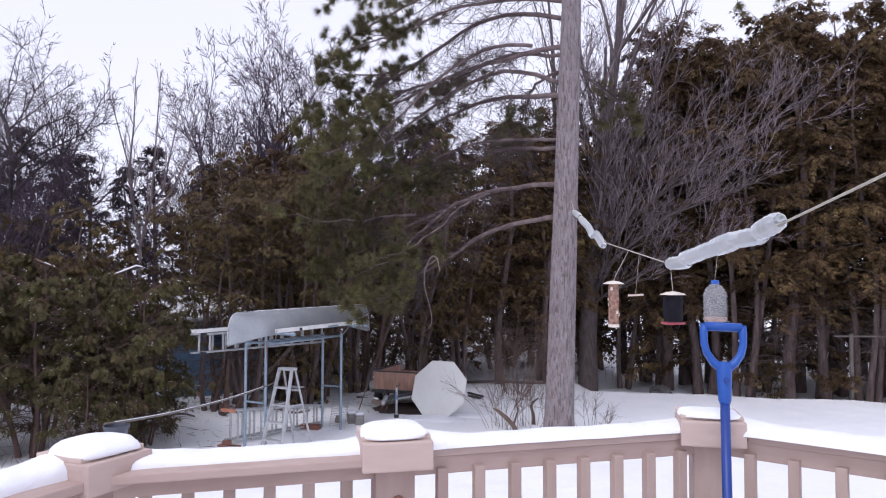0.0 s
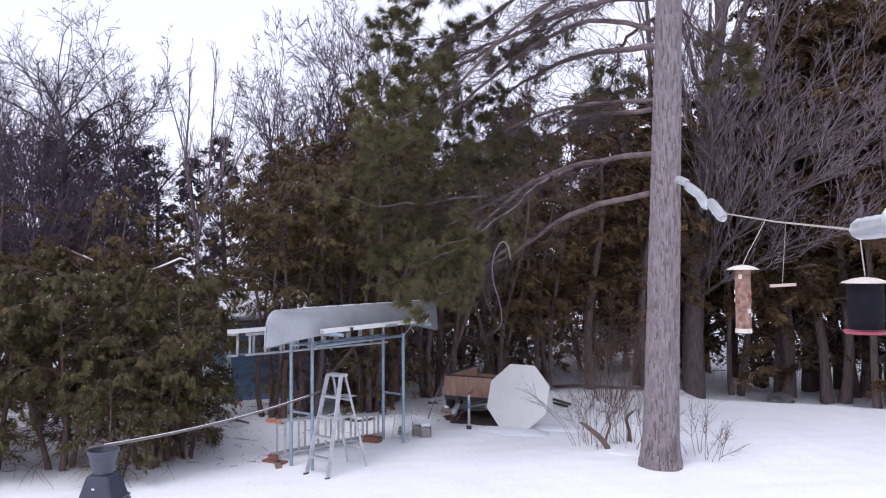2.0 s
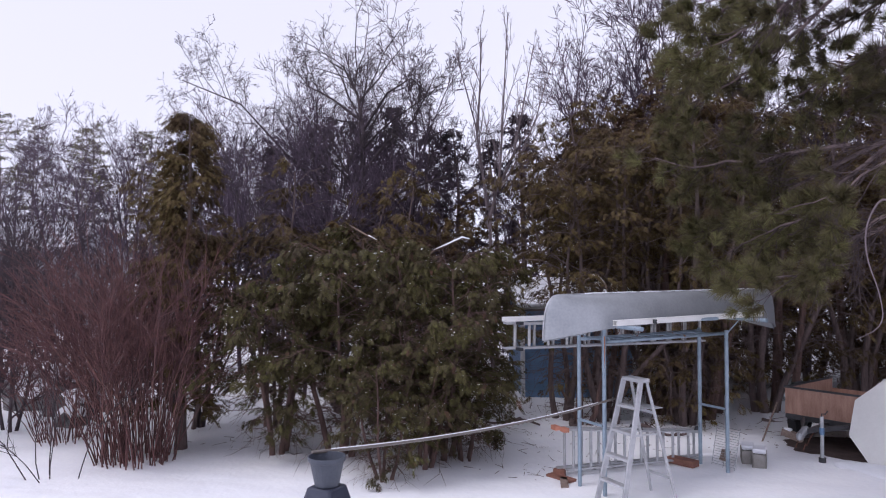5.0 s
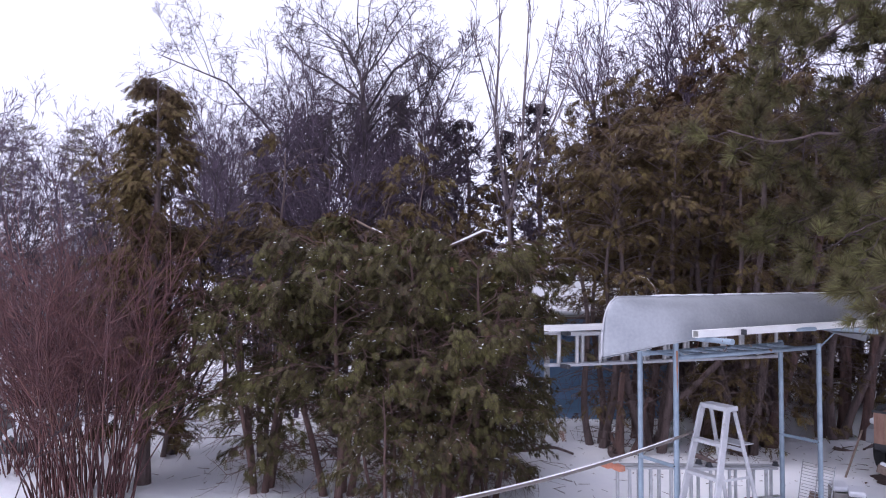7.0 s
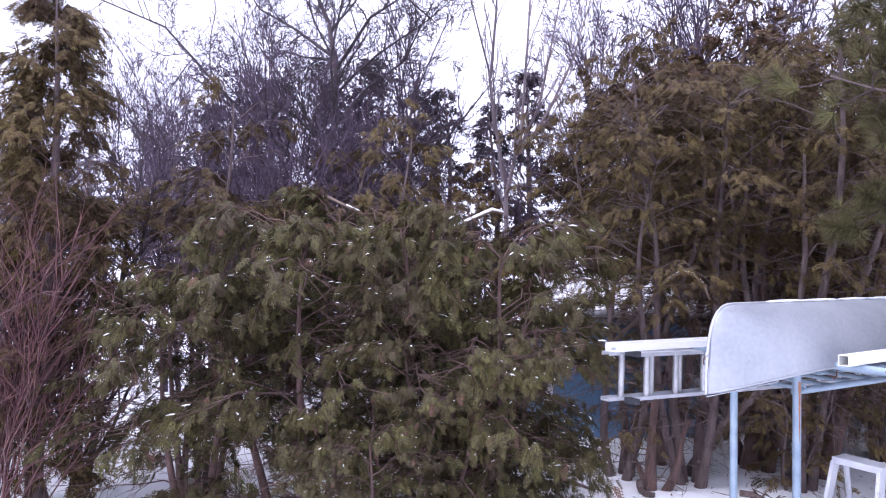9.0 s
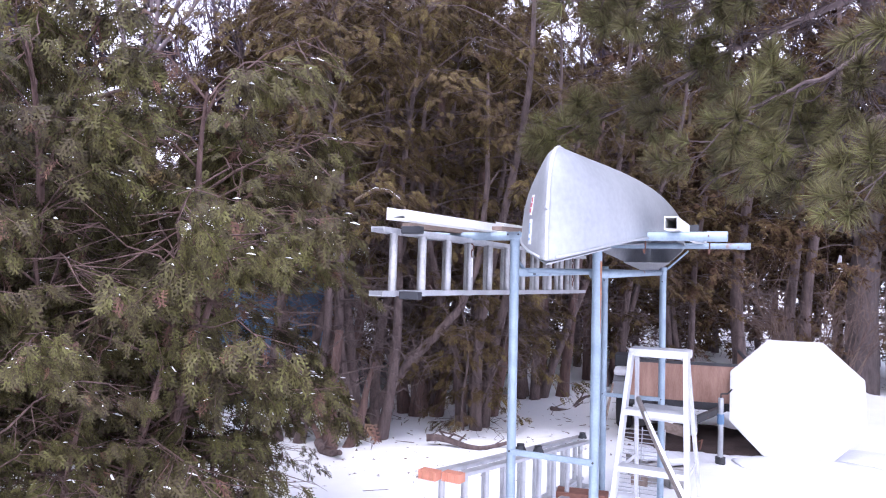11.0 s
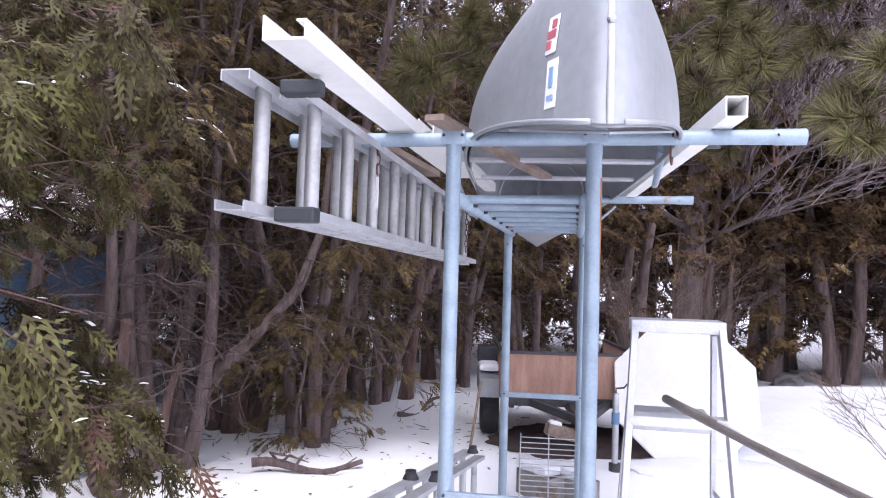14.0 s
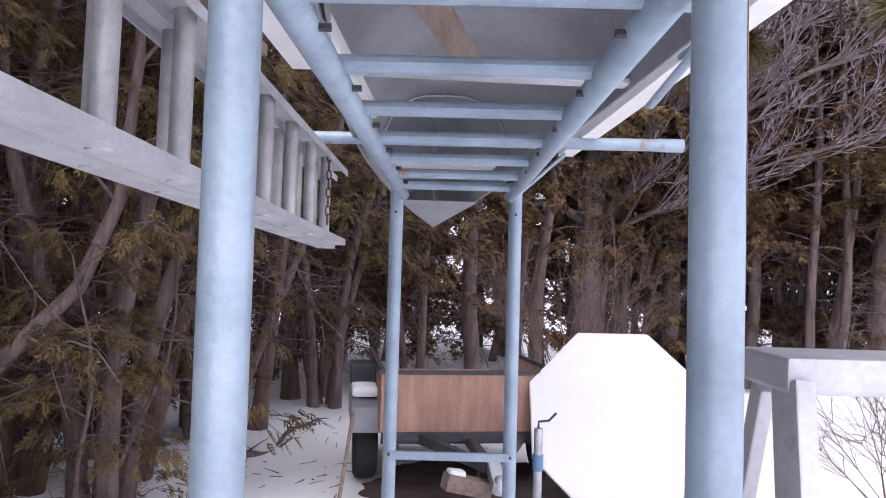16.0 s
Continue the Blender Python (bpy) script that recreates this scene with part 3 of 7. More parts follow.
def bare_tree(name, height, seed, material, label, category="bare tree", spread=0.55, levels=4, kids=(7, 6, 5, 4), stem_r=0.012,
              start=0.25, fork=1, droop=0.0, wob=0.16, group="", ratio=0.5, crown_up=0.35, thin_r=0.004, mains=None, trunk_mat=None, blades=False):
    """A leafless tree grown limb by limb."""
    rng = np.random.default_rng(seed)
    thick, thin = [], []

    def grow(p, d, L, r, lev):
        n = 7 if lev == 0 else 5 if lev == 1 else 3 if lev == 2 else 2
        pts = [p]
        dd = d.copy()
        for i in range(n):
            dd = dd + rng.normal(0, wob * (0.5 if lev == 0 else 1), 3) + np.array([0, 0, (0.05 if lev < 2 else 0.03) - droop * lev * 0.05])
            dd /= np.linalg.norm(dd)
            pts.append(pts[-1] + dd * L / n)
        end = 0.35 if lev < levels else 0.5
        for i in range(n):
            a, b = r * (1 - (1 - end) * i / n), r * (1 - (1 - end) * (i + 1) / n)
            (thick if lev < 2 else thin).append((*pts[i], *pts[i + 1], a, b))
        if lev >= levels:
            return
        c = kids[lev]
        for j in range(c):
            u = start + (1 - start) * (j + rng.random()) / c if lev == 0 else rng.uniform(0.15, 1.0)
            q = u * n
            i = min(int(q), n - 1)
            o = pts[i] + (pts[i + 1] - pts[i]) * (q - i)
            ax = pts[i + 1] - pts[i]
            ax /= np.linalg.norm(ax)
            s = np.cross(ax, rng.normal(0, 1, 3))
            s /= np.linalg.norm(s)
            ang = rng.uniform(0.5, 1.1) * spread * 1.6
            nd = ax * math.cos(ang) + s * math.sin(ang)
            nd[2] += crown_up * 0.5 if lev < 2 else 0.0
            nd /= np.linalg.norm(nd)
            grow(o, nd, L * ratio * rng.uniform(0.75, 1.25) * (1.15 - 0.4 * u), max(r * (1 - 0.6 * u) * 0.6, thin_r), lev + 1)
    for stem in mains or ():
        # main limbs given by hand: points and butt radius
        pts = [np.array(p, float) for p in stem[1]]
        n = len(pts) - 1
        total = sum(np.linalg.norm(b - a) for a, b in zip(pts, pts[1:]))
        for i in range(n):
            f0, f1 = 1 - 0.75 * i / n, 1 - 0.75 * (i + 1) / n
            thick.append((*pts[i], *pts[i + 1], stem[0] * f0, stem[0] * f1))
        c = stem[2]
        for j in range(c):
            u = stem[3] + (1 - stem[3]) * (j + rng.random()) / c
            q = u * n
            i = min(int(q), n - 1)
            o = pts[i] + (pts[i + 1] - pts[i]) * (q - i)
            ax = pts[i + 1] - pts[i]
            ax = ax / np.linalg.norm(ax)
            s = np.cross(ax, rng.normal(0, 1, 3))
            s /= np.linalg.norm(s)
            ang = rng.uniform(0.5, 1.1) * spread * 1.6
            nd = ax * math.cos(ang) + s * math.sin(ang) + np.array([0, 0, crown_up * 0.5])
            nd /= np.linalg.norm(nd)
            grow(o, nd, total * ratio * rng.uniform(0.6, 1.1) * (1.1 - 0.45 * u), max(stem[0] * (1 - 0.7 * u) * 0.5, thin_r), 1)
    for k in range(0 if mains else fork):
        a = rng.uniform(0, 6.28)
        lean = 0.06 if fork == 1 else rng.uniform(0.15, 0.45)
        d = np.array([math.cos(a) * lean, math.sin(a) * lean, 1.0])
        grow(np.array([0.12 * math.cos(a) * (fork > 1), 0.12 * math.sin(a) * (fork > 1), -0.1]), d / np.linalg.norm(d), height * (0.8 if fork == 1 else rng.uniform(0.6, 0.85)), stem_r * height, 0)
    t = thing(name, I4, label, category, group)
    V1, F1 = twig_tubes(thick, 7)
    part("trunk", tri_mesh("trunk", V1, F1), trunk_mat or material, t, smooth=True)
    V2, F2 = twig_blades(thin) if blades else twig_tubes(thin, 3)
    part("crown", tri_mesh("crown", V2, F2), material, t)
    return t


def turned(x, y, s=1.0, rz=0.0, z=None):
    if z is None:
        z = float(ground_height(np.array(x), np.array(y))) - 0.03
    return pose(x, y, z, 0, 0, rz) @ Matrix.Scale(s, 4)


def place_all(protos, spots):
    """The first use of a model is the model itself; later ones are copies."""
    used = set()
    for k, x, y, s, rz in spots:
        if k not in used:
            used.add(k)
            protos[k].matrix_basis = turned(x, y, s, rz)
        else:
            c = copy_thing(protos[k], I4)
            c.matrix_basis = turned(x, y, s, rz)


# the low bushy cedars beside the rack, foliage to the snow
near_c = [cedar("cedar_tree", 3.3, 1.45, 1.2, 4, 11 + i, 124, 8, 12, 0.128, CEDAR, FAN_NEAR, "olive-green multi-stemmed cedar with branches down to the snow", top=0.3, lean=0.2, flecks=700, dead_limbs=0.65, wob=0.1, gaps=-0.05, gap_low=0.32, droop=0.34, girth=1.7) for i in range(3)]
place_all(near_c, [(0, -8.2, 12.2, 0.86, 20), (1, -7.35, 12.8, 1.0, 140), (2, -6.3, 13.9, 0.92, 250), (0, -7.3, 15.1, 0.78, 200), (1, -6.05, 13.3, 0.74, 60), (2, -5.9, 12.55, 0.5, 130), (0, -5.95, 14.05, 0.45, 300)])
# taller thin brownish ones behind them
behind = [cedar("cedar_tree", 4.9, 1.5, 2.9, 3, 191 + i, 110, 6, 7, 0.16, CEDAR_MID, FAN_MID, "dull brownish cedar tangled with dead twigs", top=0.25, lean=0.14, dead_limbs=0.8, wob=0.12, gaps=-0.15) for i in range(2)]
place_all(behind, [(0, -9.9, 13.0, 0.92, 330), (1, -8.7, 14.5, 0.9, 80), (0, -8.2, 16.4, 0.76, 200), (1, -11.0, 11.9, 0.9, 250), (0, -10.6, 15.0, 0.95, 20)])
# snowy crooked limbs sticking out between them
inv = behind[1].matrix_basis.inverted()
for run, r in (([(-8.05, 14.55, 2.6), (-7.75, 14.7, 2.95), (-7.5, 14.78, 3.12), (-7.3, 14.86, 3.2), (-7.05, 15.02, 3.33), (-6.94, 15.08, 3.3)], 0.03),
               ([(-8.1, 14.3, 2.5), (-7.8, 14.35, 2.72), (-7.55, 14.4, 2.74), (-7.38, 14.5, 2.86), (-7.3, 14.55, 2.95)], 0.026),
               ([(-9.2, 14.2, 3.6), (-8.8, 14.1, 3.5), (-8.4, 14.05, 3.38), (-8.1, 14.0, 3.3)], 0.024)):
    pts = [inv @ Vector(p) for p in run]
    limb = part("crooked_limb", quick(pipe, pts, [r * (1 - 0.12 * i) for i in range(len(pts))], 9), STEM_BROWN, behind[1], "grey crooked dead limb", smooth=True)
    part("limb_snow", quick(pipe, [p + Vector((0, 0, r * 0.7)) for p in pts[2:]], [r * 0.5] + [r * 0.72] * (len(pts) - 4) + [r * 0.3], 8), SNOW_CAP, limb, "snow lying on a dead limb", smooth=True)

# leaning cedars with bare stems beside the rack
mid_c = [cedar("cedar_tree", 6.6, 1.55, (2.9, 2.6, 2.2)[i], 4, 131 + i, 160, 6, 6, 0.165, CEDAR_MID, FAN_MID, "leaning multi-stemmed cedar with bare brown lower limbs", top=0.2, lean=0.2, dead_limbs=0.92 if i == 0 else 0.7, wob=0.17, broad=True, girth=1.35) for i in range(3)]
place_all(mid_c, [(0, -6.95, 17.5, 0.8, 40), (0, -6.15, 17.9, 0.9, 160), (2, -5.15, 18.7, 0.92, 275), (1, -6.0, 19.5, 0.94, 210), (1, -4.7, 20.9, 0.95, 20), (2, -6.3, 22.0, 0.9, 120), (2, -3.5, 22.4, 0.92, 300)])
# a broken limb with snow on it, out from the first of them
inv = mid_c[0].matrix_basis.inverted()
limb = [inv @ Vector(p) for p in ((-6.95, 17.3, 1.75), (-6.55, 17.25, 2.1), (-6.25, 17.15, 2.44), (-6.08, 17.1, 2.6), (-5.86, 17.03, 2.69), (-5.69, 16.97, 2.66), (-5.55, 16.94, 2.55), (-5.47, 16.92, 2.38))]
part("broken_limb", quick(pipe, limb, [0.032, 0.028, 0.025, 0.023, 0.021, 0.02, 0.02, 0.014], 10), STEM_BROWN, mid_c[0], "pale broken limb", smooth=True)
part("limb_snow", quick(pipe, [p + Vector((0, 0, 0.02)) for p in limb[3:7]], [0.004, 0.011, 0.011, 0.004], 8), SNOW_CAP, mid_c[0], "snow lying on a broken limb", smooth=True)
stem = [inv @ Vector(p) for p in ((-6.42, 18.25, -0.05), (-6.1, 18.1, 0.38), (-5.76, 17.95, 0.8), (-5.45, 18.05, 1.15), (-5.2, 18.18, 1.46), (-5.02, 18.3, 2.0), (-4.95, 18.35, 2.9), (-4.98, 18.4, 4.2))]
part("leaning_stem", quick(pipe, stem, [0.09, 0.075, 0.068, 0.06, 0.055, 0.048, 0.04, 0.02], 12), BARK_CEDAR, mid_c[0], smooth=True)
for k, (dx, dy, dz) in enumerate(((0.5, -0.5, 0.5), (-0.1, -0.5, 0.7), (0.6, -0.3, 0.2), (0.3, -0.6, 0.6), (-0.5, -0.2, 0.6), (0.5, 0.1, 0.5))):
    a = stem[1 + k]
    q = [a + (inv.to_3x3() @ Vector((dx * s, dy * s, dz * s - 0.35 * s * s + 0.05 * math.sin(s * 9 + k)))) for s in (0, 0.25, 0.5, 0.75, 1.0)]
    part("dead_twig", quick(pipe, q, [0.016, 0.013, 0.01, 0.007, 0.004], 6), BARK_CEDAR, mid_c[0])
# a young one with drooping branches beside the rack
young = cedar("cedar_tree", 2.9, 1.2, 0.5, 3, 171, 60, 6, 6, 0.15, CEDAR_MID, FAN_MID, "young brownish cedar drooping to the snow", top=0.3, lean=0.22, dead_limbs=0.5, wob=0.15)
place_all([young], [(0, -5.2, 18.6, 0.62, 30), (0, -7.6, 19.6, 0.5, 140), (0, 6.2, 24.6, 0.42, 310)])

# old reddish stems standing behind the rack
def stem_clump(x, y, stems, seed, label):
    rng = np.random.default_rng(seed)
    t = thing("cedar_tree", turned(x, y), label, "cedar tree", "cedar stems")
    for dx, dy, r, h, lx, ly in stems:
        n = 11
        w1, w2 = rng.uniform(0, 6.28, 2)
        pts = [(dx + lx * u + 0.06 * math.sin(u * 5 + w1) * u, dy + ly * u + 0.06 * math.sin(u * 6 + w2) * u, h * u - 0.08) for u in [i / n for i in range(n + 1)]]
        bm = quick(pipe, pts, [r * ((1 - 0.55 * i / n) + 0.45 * math.exp(-i * 1.4)) for i in range(n + 1)], 12)
        for v in bm.verts:
            v.co += Vector((noise.noise(v.co * 9), noise.noise(v.co * 9 + Vector((7, 0, 0))), 0)) * r * 0.25
        st = part("stem", bm, BARK_RED, t, smooth=True)
        segs = []
        for j in range(int(5 + h * 4)):
            p = np.array(pts[rng.integers(2, n)])
            a = rng.uniform(0, 6.28)
            d = np.array([math.cos(a), math.sin(a), rng.uniform(-0.3, 0.7)])
            q, rr = p, rng.uniform(0.006, 0.012)
            for k in range(4):
                d = d + rng.normal(0, 0.3, 3)
                d /= np.linalg.norm(d)
                q2 = q + d * rng.uniform(0.1, 0.24)
                segs.append((*q, *q2, rr * (1 - 0.2 * k), rr * (0.8 - 0.2 * k)))
                if k:
                    segs.append((*q2, *(q2 + rng.normal(0, 0.1, 3)), rr * 0.4, rr * 0.2))
                q = q2
        part("dead_branching", tri_mesh("dead_branching", *twig_tubes(segs, 4)), BARK_CEDAR, st)["kind"] = "stuff"
    return t


stem_clump(-6.38, 17.25, [(0, 0, 0.085, 1.35, 0.02, 0.05), (0.12, 0.1, 0.06, 1.0, 0.35, 0.1), (-0.1, 0.15, 0.04, 0.7, -0.45, 0.1)], 1, "broken-off reddish cedar stump with side stems")
stem_clump(-6.9, 18.45, [(0, 0, 0.08, 1.5, 0.05, 0.0), (0.15, 0.1, 0.07, 4.2, 0.5, 0.3)], 2, "reddish-brown cedar stems standing before the shed")
stem_clump(-5.95, 19.15, [(0, 0, 0.1, 4.6, 0.25, 0.2), (-0.2, 0.1, 0.075, 4.4, -0.6, 0.3), (0.22, 0.05, 0.07, 4.0, 0.7, 0.0)], 3, "forked reddish-brown cedar stems behind the rack")
stem_clump(-5.6, 20.2, [(0, 0, 0.09, 4.6, -0.3, 0.2), (0.3, 0.0, 0.08, 4.4, 0.5, -0.1)], 4, "forked reddish-brown cedar stems behind the rack")
stem_clump(-5.1, 19.45, [(0, 0, 0.095, 4.2, 0.9, 0.3), (-0.1, 0.1, 0.065, 4.0, -0.3, 0.2)], 5, "leaning reddish-brown cedar stem behind the rack")
stem_clump(-4.6, 21.2, [(0, 0, 0.1, 4.8, 0.2, 0.1), (0.35, -0.1, 0.08, 4.5, 0.5, 0.2), (-0.3, 0.1, 0.08, 4.5, -0.4, 0.2)], 6, "cluster of dark reddish cedar stems behind the rack")
stem_clump(-7.2, 22.4, [(0, 0, 0.09, 4.6, 0.2, 0.1), (0.3, 0.3, 0.08, 4.6, 0.3, 0.2)], 7, "dark reddish cedar stems deep in the hedge")
stem_clump(-3.9, 22.9, [(0, 0, 0.1, 4.8, -0.2, 0.1), (0.4, 0.1, 0.085, 4.6, 0.3, 0.1)], 8, "dark reddish cedar stems deep in the hedge")

# the tall brown hedge behind
far_c = [cedar("cedar_tree", 8.0, 1.35, 3.6 if i == 3 else 2.1, 1 + (i + 1) % 3, 31 + i, 125, 6, 8, 0.21, CEDAR_FAR, FAN_FAR, "tall dark cedar with bare reddish lower trunk", top=0.15, sticks=False, wob=0.12, broad=True, dead_limbs=0.85) for i in range(4)]
far_c.append(cedar("cedar_tree", 5.0, 1.3, 0.9, 2, 36, 110, 6, 6, 0.2, CEDAR_FAR, FAN_FAR, "brown cedar leafy to near the ground", top=0.2, sticks=False, wob=0.12, broad=True))
rs = random.Random(3)
spots = []
row = [(-6.6, 21.6), (-2.4, 23.0), (-1.3, 23.6), (-0.2, 24.6), (2.1, 26.6), (3.4, 26.7), (4.5, 26.0), (5.5, 24.9), (6.6, 24.7), (7.6, 25.3), (8.6, 24.8), (9.8, 25.2), (11.0, 24.4), (12.4, 24.8), (13.8, 24.0), (15.2, 23.4), (2.8, 28.2), (4.0, 27.9), (5.2, 27.2), (6.2, 26.9), (7.3, 27.3), (8.3, 27.0), (9.4, 27.2), (10.6, 26.6), (11.9, 26.8), (13.2, 26.2)]
for i, (x, y) in enumerate(row):
    s = (1.28 if x > 3.2 else 1.1) + 0.14 * rs.random() if x > 1 else (0.9 if x < -1 else 1.08) + 0.1 * rs.random()
    spots.append((i % 3, x, y, s, rs.uniform(0, 360)))
spots += [(0, -7.6, 21.0, 0.82, 70), (1, -8.8, 22.5, 0.88, 200), (2, -8.9, 20.9, 0.76, 310)]
spots += [(4, x, y, s, 53 * x) for x, y, s in ((-8.9, 23.0, 0.95), (-7.7, 24.3, 1.0), (-6.5, 23.8, 1.0), (-5.4, 24.9, 1.05), (-4.3, 24.4, 1.0), (-3.3, 25.3, 1.05), (-2.2, 27.0, 1.1), (-1.2, 28.4, 1.2), (-0.2, 27.2, 1.1), (0.7, 28.6, 1.2))]
for x, y, s in ((-10.2, 21.0, 0.7), (-10.2, 14.6, 0.46), (-11.9, 17.4, 0.52), (-10.8, 18.1, 0.56), (-8.9, 16.9, 0.47)):
    spots.append((3, x, y, s, rs.uniform(0, 360)))
place_all(far_c, spots)
# a narrow brown cedar behind the dogwood, and dark pointed trees at the back of the wood
column = cedar("cedar_tree", 5.7, 1.05, 2.4, 1, 38, 140, 7, 8, 0.15, CEDAR_MID, FAN_MID, "narrow brown cedar behind the dogwood bush", top=0.1, sticks=False)
column.matrix_basis = turned(-9.5, 11.2, 0.93, 20)
dark = [cedar("spruce_tree", 7.4, 1.15, 0.5, 1, 141 + i, 90, 5, 4, 0.27, SPRUCE_FAR, FAN_FAR, "dark violet-brown pointed evergreen at the back of the wood", top=0.04, sticks=False) for i in range(2)]
place_all(dark, [(i % 2, x, y, h / 7.4, 47 * i) for i, (x, y, h) in enumerate(((-16.3, 17.7, 7.0), (-15.6, 18.8, 6.9), (-15.2, 19.5, 7.7), (-14.4, 20.4, 6.9), (-13.9, 21.2, 7.0), (-13.1, 21.9, 6.7), (-12.6, 22.6, 7.4), (-17.4, 17.0, 6.4), (-11.6, 23.4, 7.0)))])
back_c = [cedar("cedar_tree", 8.0, 1.7, 2.4, 1, 61 + i, 70, 5, 4, 0.5, CEDAR_FAR, SPRAY_FAR, "tall dark cedar deep in the wood", top=0.12, sticks=False) for i in range(2)]
spots = []
for i in range(32):
    x = -14 + i * (1.2 if i < 12 else 1.0) + rs.uniform(-0.4, 0.4)
    y = 28.0 + rs.uniform(-1.0, 3.5) + (2.5 if x < -5 else 0)
    if -3.2 < x < -0.2:
        y += 7
    spots.append((i % 2, x, y, rs.uniform(0.85, 1.1) * (1.4 if x > 3.6 else 1.1), rs.uniform(0, 360)))
for i in range(15):
    x = -20 + i * 2.9 + rs.uniform(-0.5, 0.5)
    spots.append((2, x, 37 + rs.uniform(-2, 4), rs.uniform(0.9, 1.25), rs.uniform(0, 360)))
back_c.append(cedar("cedar_tree", 7.0, 1.6, 2.6, 1, 71, 60, 5, 4, 0.6, CEDAR_FAR, SPRAY_FAR, "dark cedar far back in the wood", top=0.15, sticks=False, dead_limbs=0.3))
place_all(back_c, spots)

# leafless woods behind and to the side
wood = [bare_tree("bare_tree", 9.0, 51 + i, TWIG, "leafless grey-violet tree in the winter woods", levels=4, kids=(12, 8, 5, 4), spread=0.46, ratio=0.46, wob=0.09, stem_r=0.008, thin_r=0.009, blades=True, start=0.15, group="winter woods") for i in range(3)]
pale_limbs = [(0.075, [(0.1, 0, -0.1), (0.05, 0, 2.2), (0.0, 0, 4.3), (-0.05, 0.05, 4.9)], 3, 0.5),
              (0.04, [(-0.05, 0, 4.5), (-0.2, 0.1, 5.6), (-0.34, 0.15, 6.6), (-0.84, 0.2, 8.5)], 12, 0.2),
              (0.032, [(-0.3, 0.1, 6.4), (-0.22, -0.1, 7.6), (-0.2, -0.15, 9.0)], 8, 0.2),
              (0.042, [(0.0, 0, 4.2), (0.25, -0.1, 5.4), (0.32, -0.2, 6.6), (0.45, -0.2, 9.2)], 12, 0.15),
              (0.036, [(0.2, 0, 5.0), (0.6, 0.2, 5.9), (0.8, 0.3, 6.9), (1.1, 0.3, 8.6)], 12, 0.15),
              (0.03, [(0.25, -0.1, 5.0), (0.7, -0.4, 5.7), (1.1, -0.5, 6.6), (1.5, -0.6, 8.0)], 10, 0.15)]
wood.append(bare_tree("bare_tree", 9.5, 57, TWIG_PALE, "leafless pale slender tree with upright limbs", levels=3, kids=(5, 5, 3), spread=0.36, ratio=0.34, wob=0.09, crown_up=0.5, thin_r=0.0045, group="winter woods", mains=pale_limbs))
spots = []
for i in range(36):
    a = (i + 0.5) / 36
    x = -31 + 27 * a + rs.uniform(-1.5, 1.5)
    y = 15.5 + 13 * a + rs.uniform(-2.0, 5.0)
    spots.append((i % 3, x, y, rs.uniform(0.76, 1.0), rs.uniform(0, 360)))
spots += [(i % 3, -9.3 - 6.5 * rs.random(), 14.2 + 0.42 * i + rs.uniform(-0.4, 0.4), rs.uniform(0.5, 0.68), rs.uniform(0, 360)) for i in range(16)]
spots += [(3, -9.6, 18.2, 0.92, 45), (0, -13.0, 18.2, 0.95, 90), (1, -15.0, 18.4, 0.9, 10), (2, -16.5, 15.5, 0.8, 200), (1, -12.3, 19.8, 1.0, 300), (0, -14.2, 16.2, 0.85, 150), (2, -17.5, 12.8, 0.7, 20), (0, -19.5, 11.6, 0.7, 260), (1, -18.2, 10.4, 0.6, 120), (2, -22, 11.0, 0.75, 70),
          (2, 3.0, 30.5, 1.2, 60), (0, 0.5, 30, 1.2, 160), (1, -2.0, 29.5, 1.15, 220), (3, 6.0, 31, 1.15, 20)]
spots += [(i % 3, x, y, s, 37 * i) for i, (x, y, s) in enumerate(((-13.2, 23.6, 1.15), (-12.3, 25.2, 1.2), (-11.2, 24.4, 0.85), (-10.3, 25.6, 1.25), (-9.4, 24.2, 1.15), (-8.4, 26.0, 1.22), (-14.4, 25.6, 1.2), (-7.6, 24.6, 1.1)))]
spots = [q for q in spots if q[2] < 12 or not -0.96 < (q[1] + 3.2) / (q[2] - 9.9) < -0.71 or q[0] == 3]
place_all(wood, spots)

apple = bare_tree("apple_tree", 8.0, 77, TWIG_DARK, "old leafless apple tree with dark crooked spreading limbs", "fruit tree", spread=0.72, levels=4, kids=(10, 8, 5, 2), ratio=0.4, droop=0.7, wob=0.15, crown_up=0.3, thin_r=0.0055,
                  mains=[(0.09, [(0, 0, -0.1), (0.05, 0.1, 2.5), (0.0, 0.1, 5.0), (0.05, 0.0, 6.6), (-0.1, 0, 7.6), (-0.5, 0.1, 8.4)], 18, 0.4),
                         (0.045, [(0.02, 0.1, 4.6), (-0.7, -0.3, 5.0), (-1.8, -0.5, 6.0), (-3.0, -0.3, 7.3), (-4.6, 0, 8.0)], 22, 0.15),
                         (0.04, [(0, 0.1, 5.6), (0.6, 0.2, 6.4), (1.3, 0.4, 7.0), (1.9, 0.2, 8.2)], 15, 0.2),
                         (0.035, [(0.05, 0, 6.9), (-0.8, 0.5, 7.6), (-1.5, 0.6, 8.0), (-2.0, 0.4, 8.7)], 10, 0.2),
                         (0.035, [(0.05, 0, 6.7), (0.7, -0.6, 7.5), (1.3, -0.9, 7.8), (1.9, -1.2, 7.2)], 10, 0.2),
                         (0.045, [(0.05, 0.1, 4.2), (1.0, 0.5, 5.2), (2.2, 0.6, 5.6), (3.0, 0.4, 6.6)], 10, 0.25)])
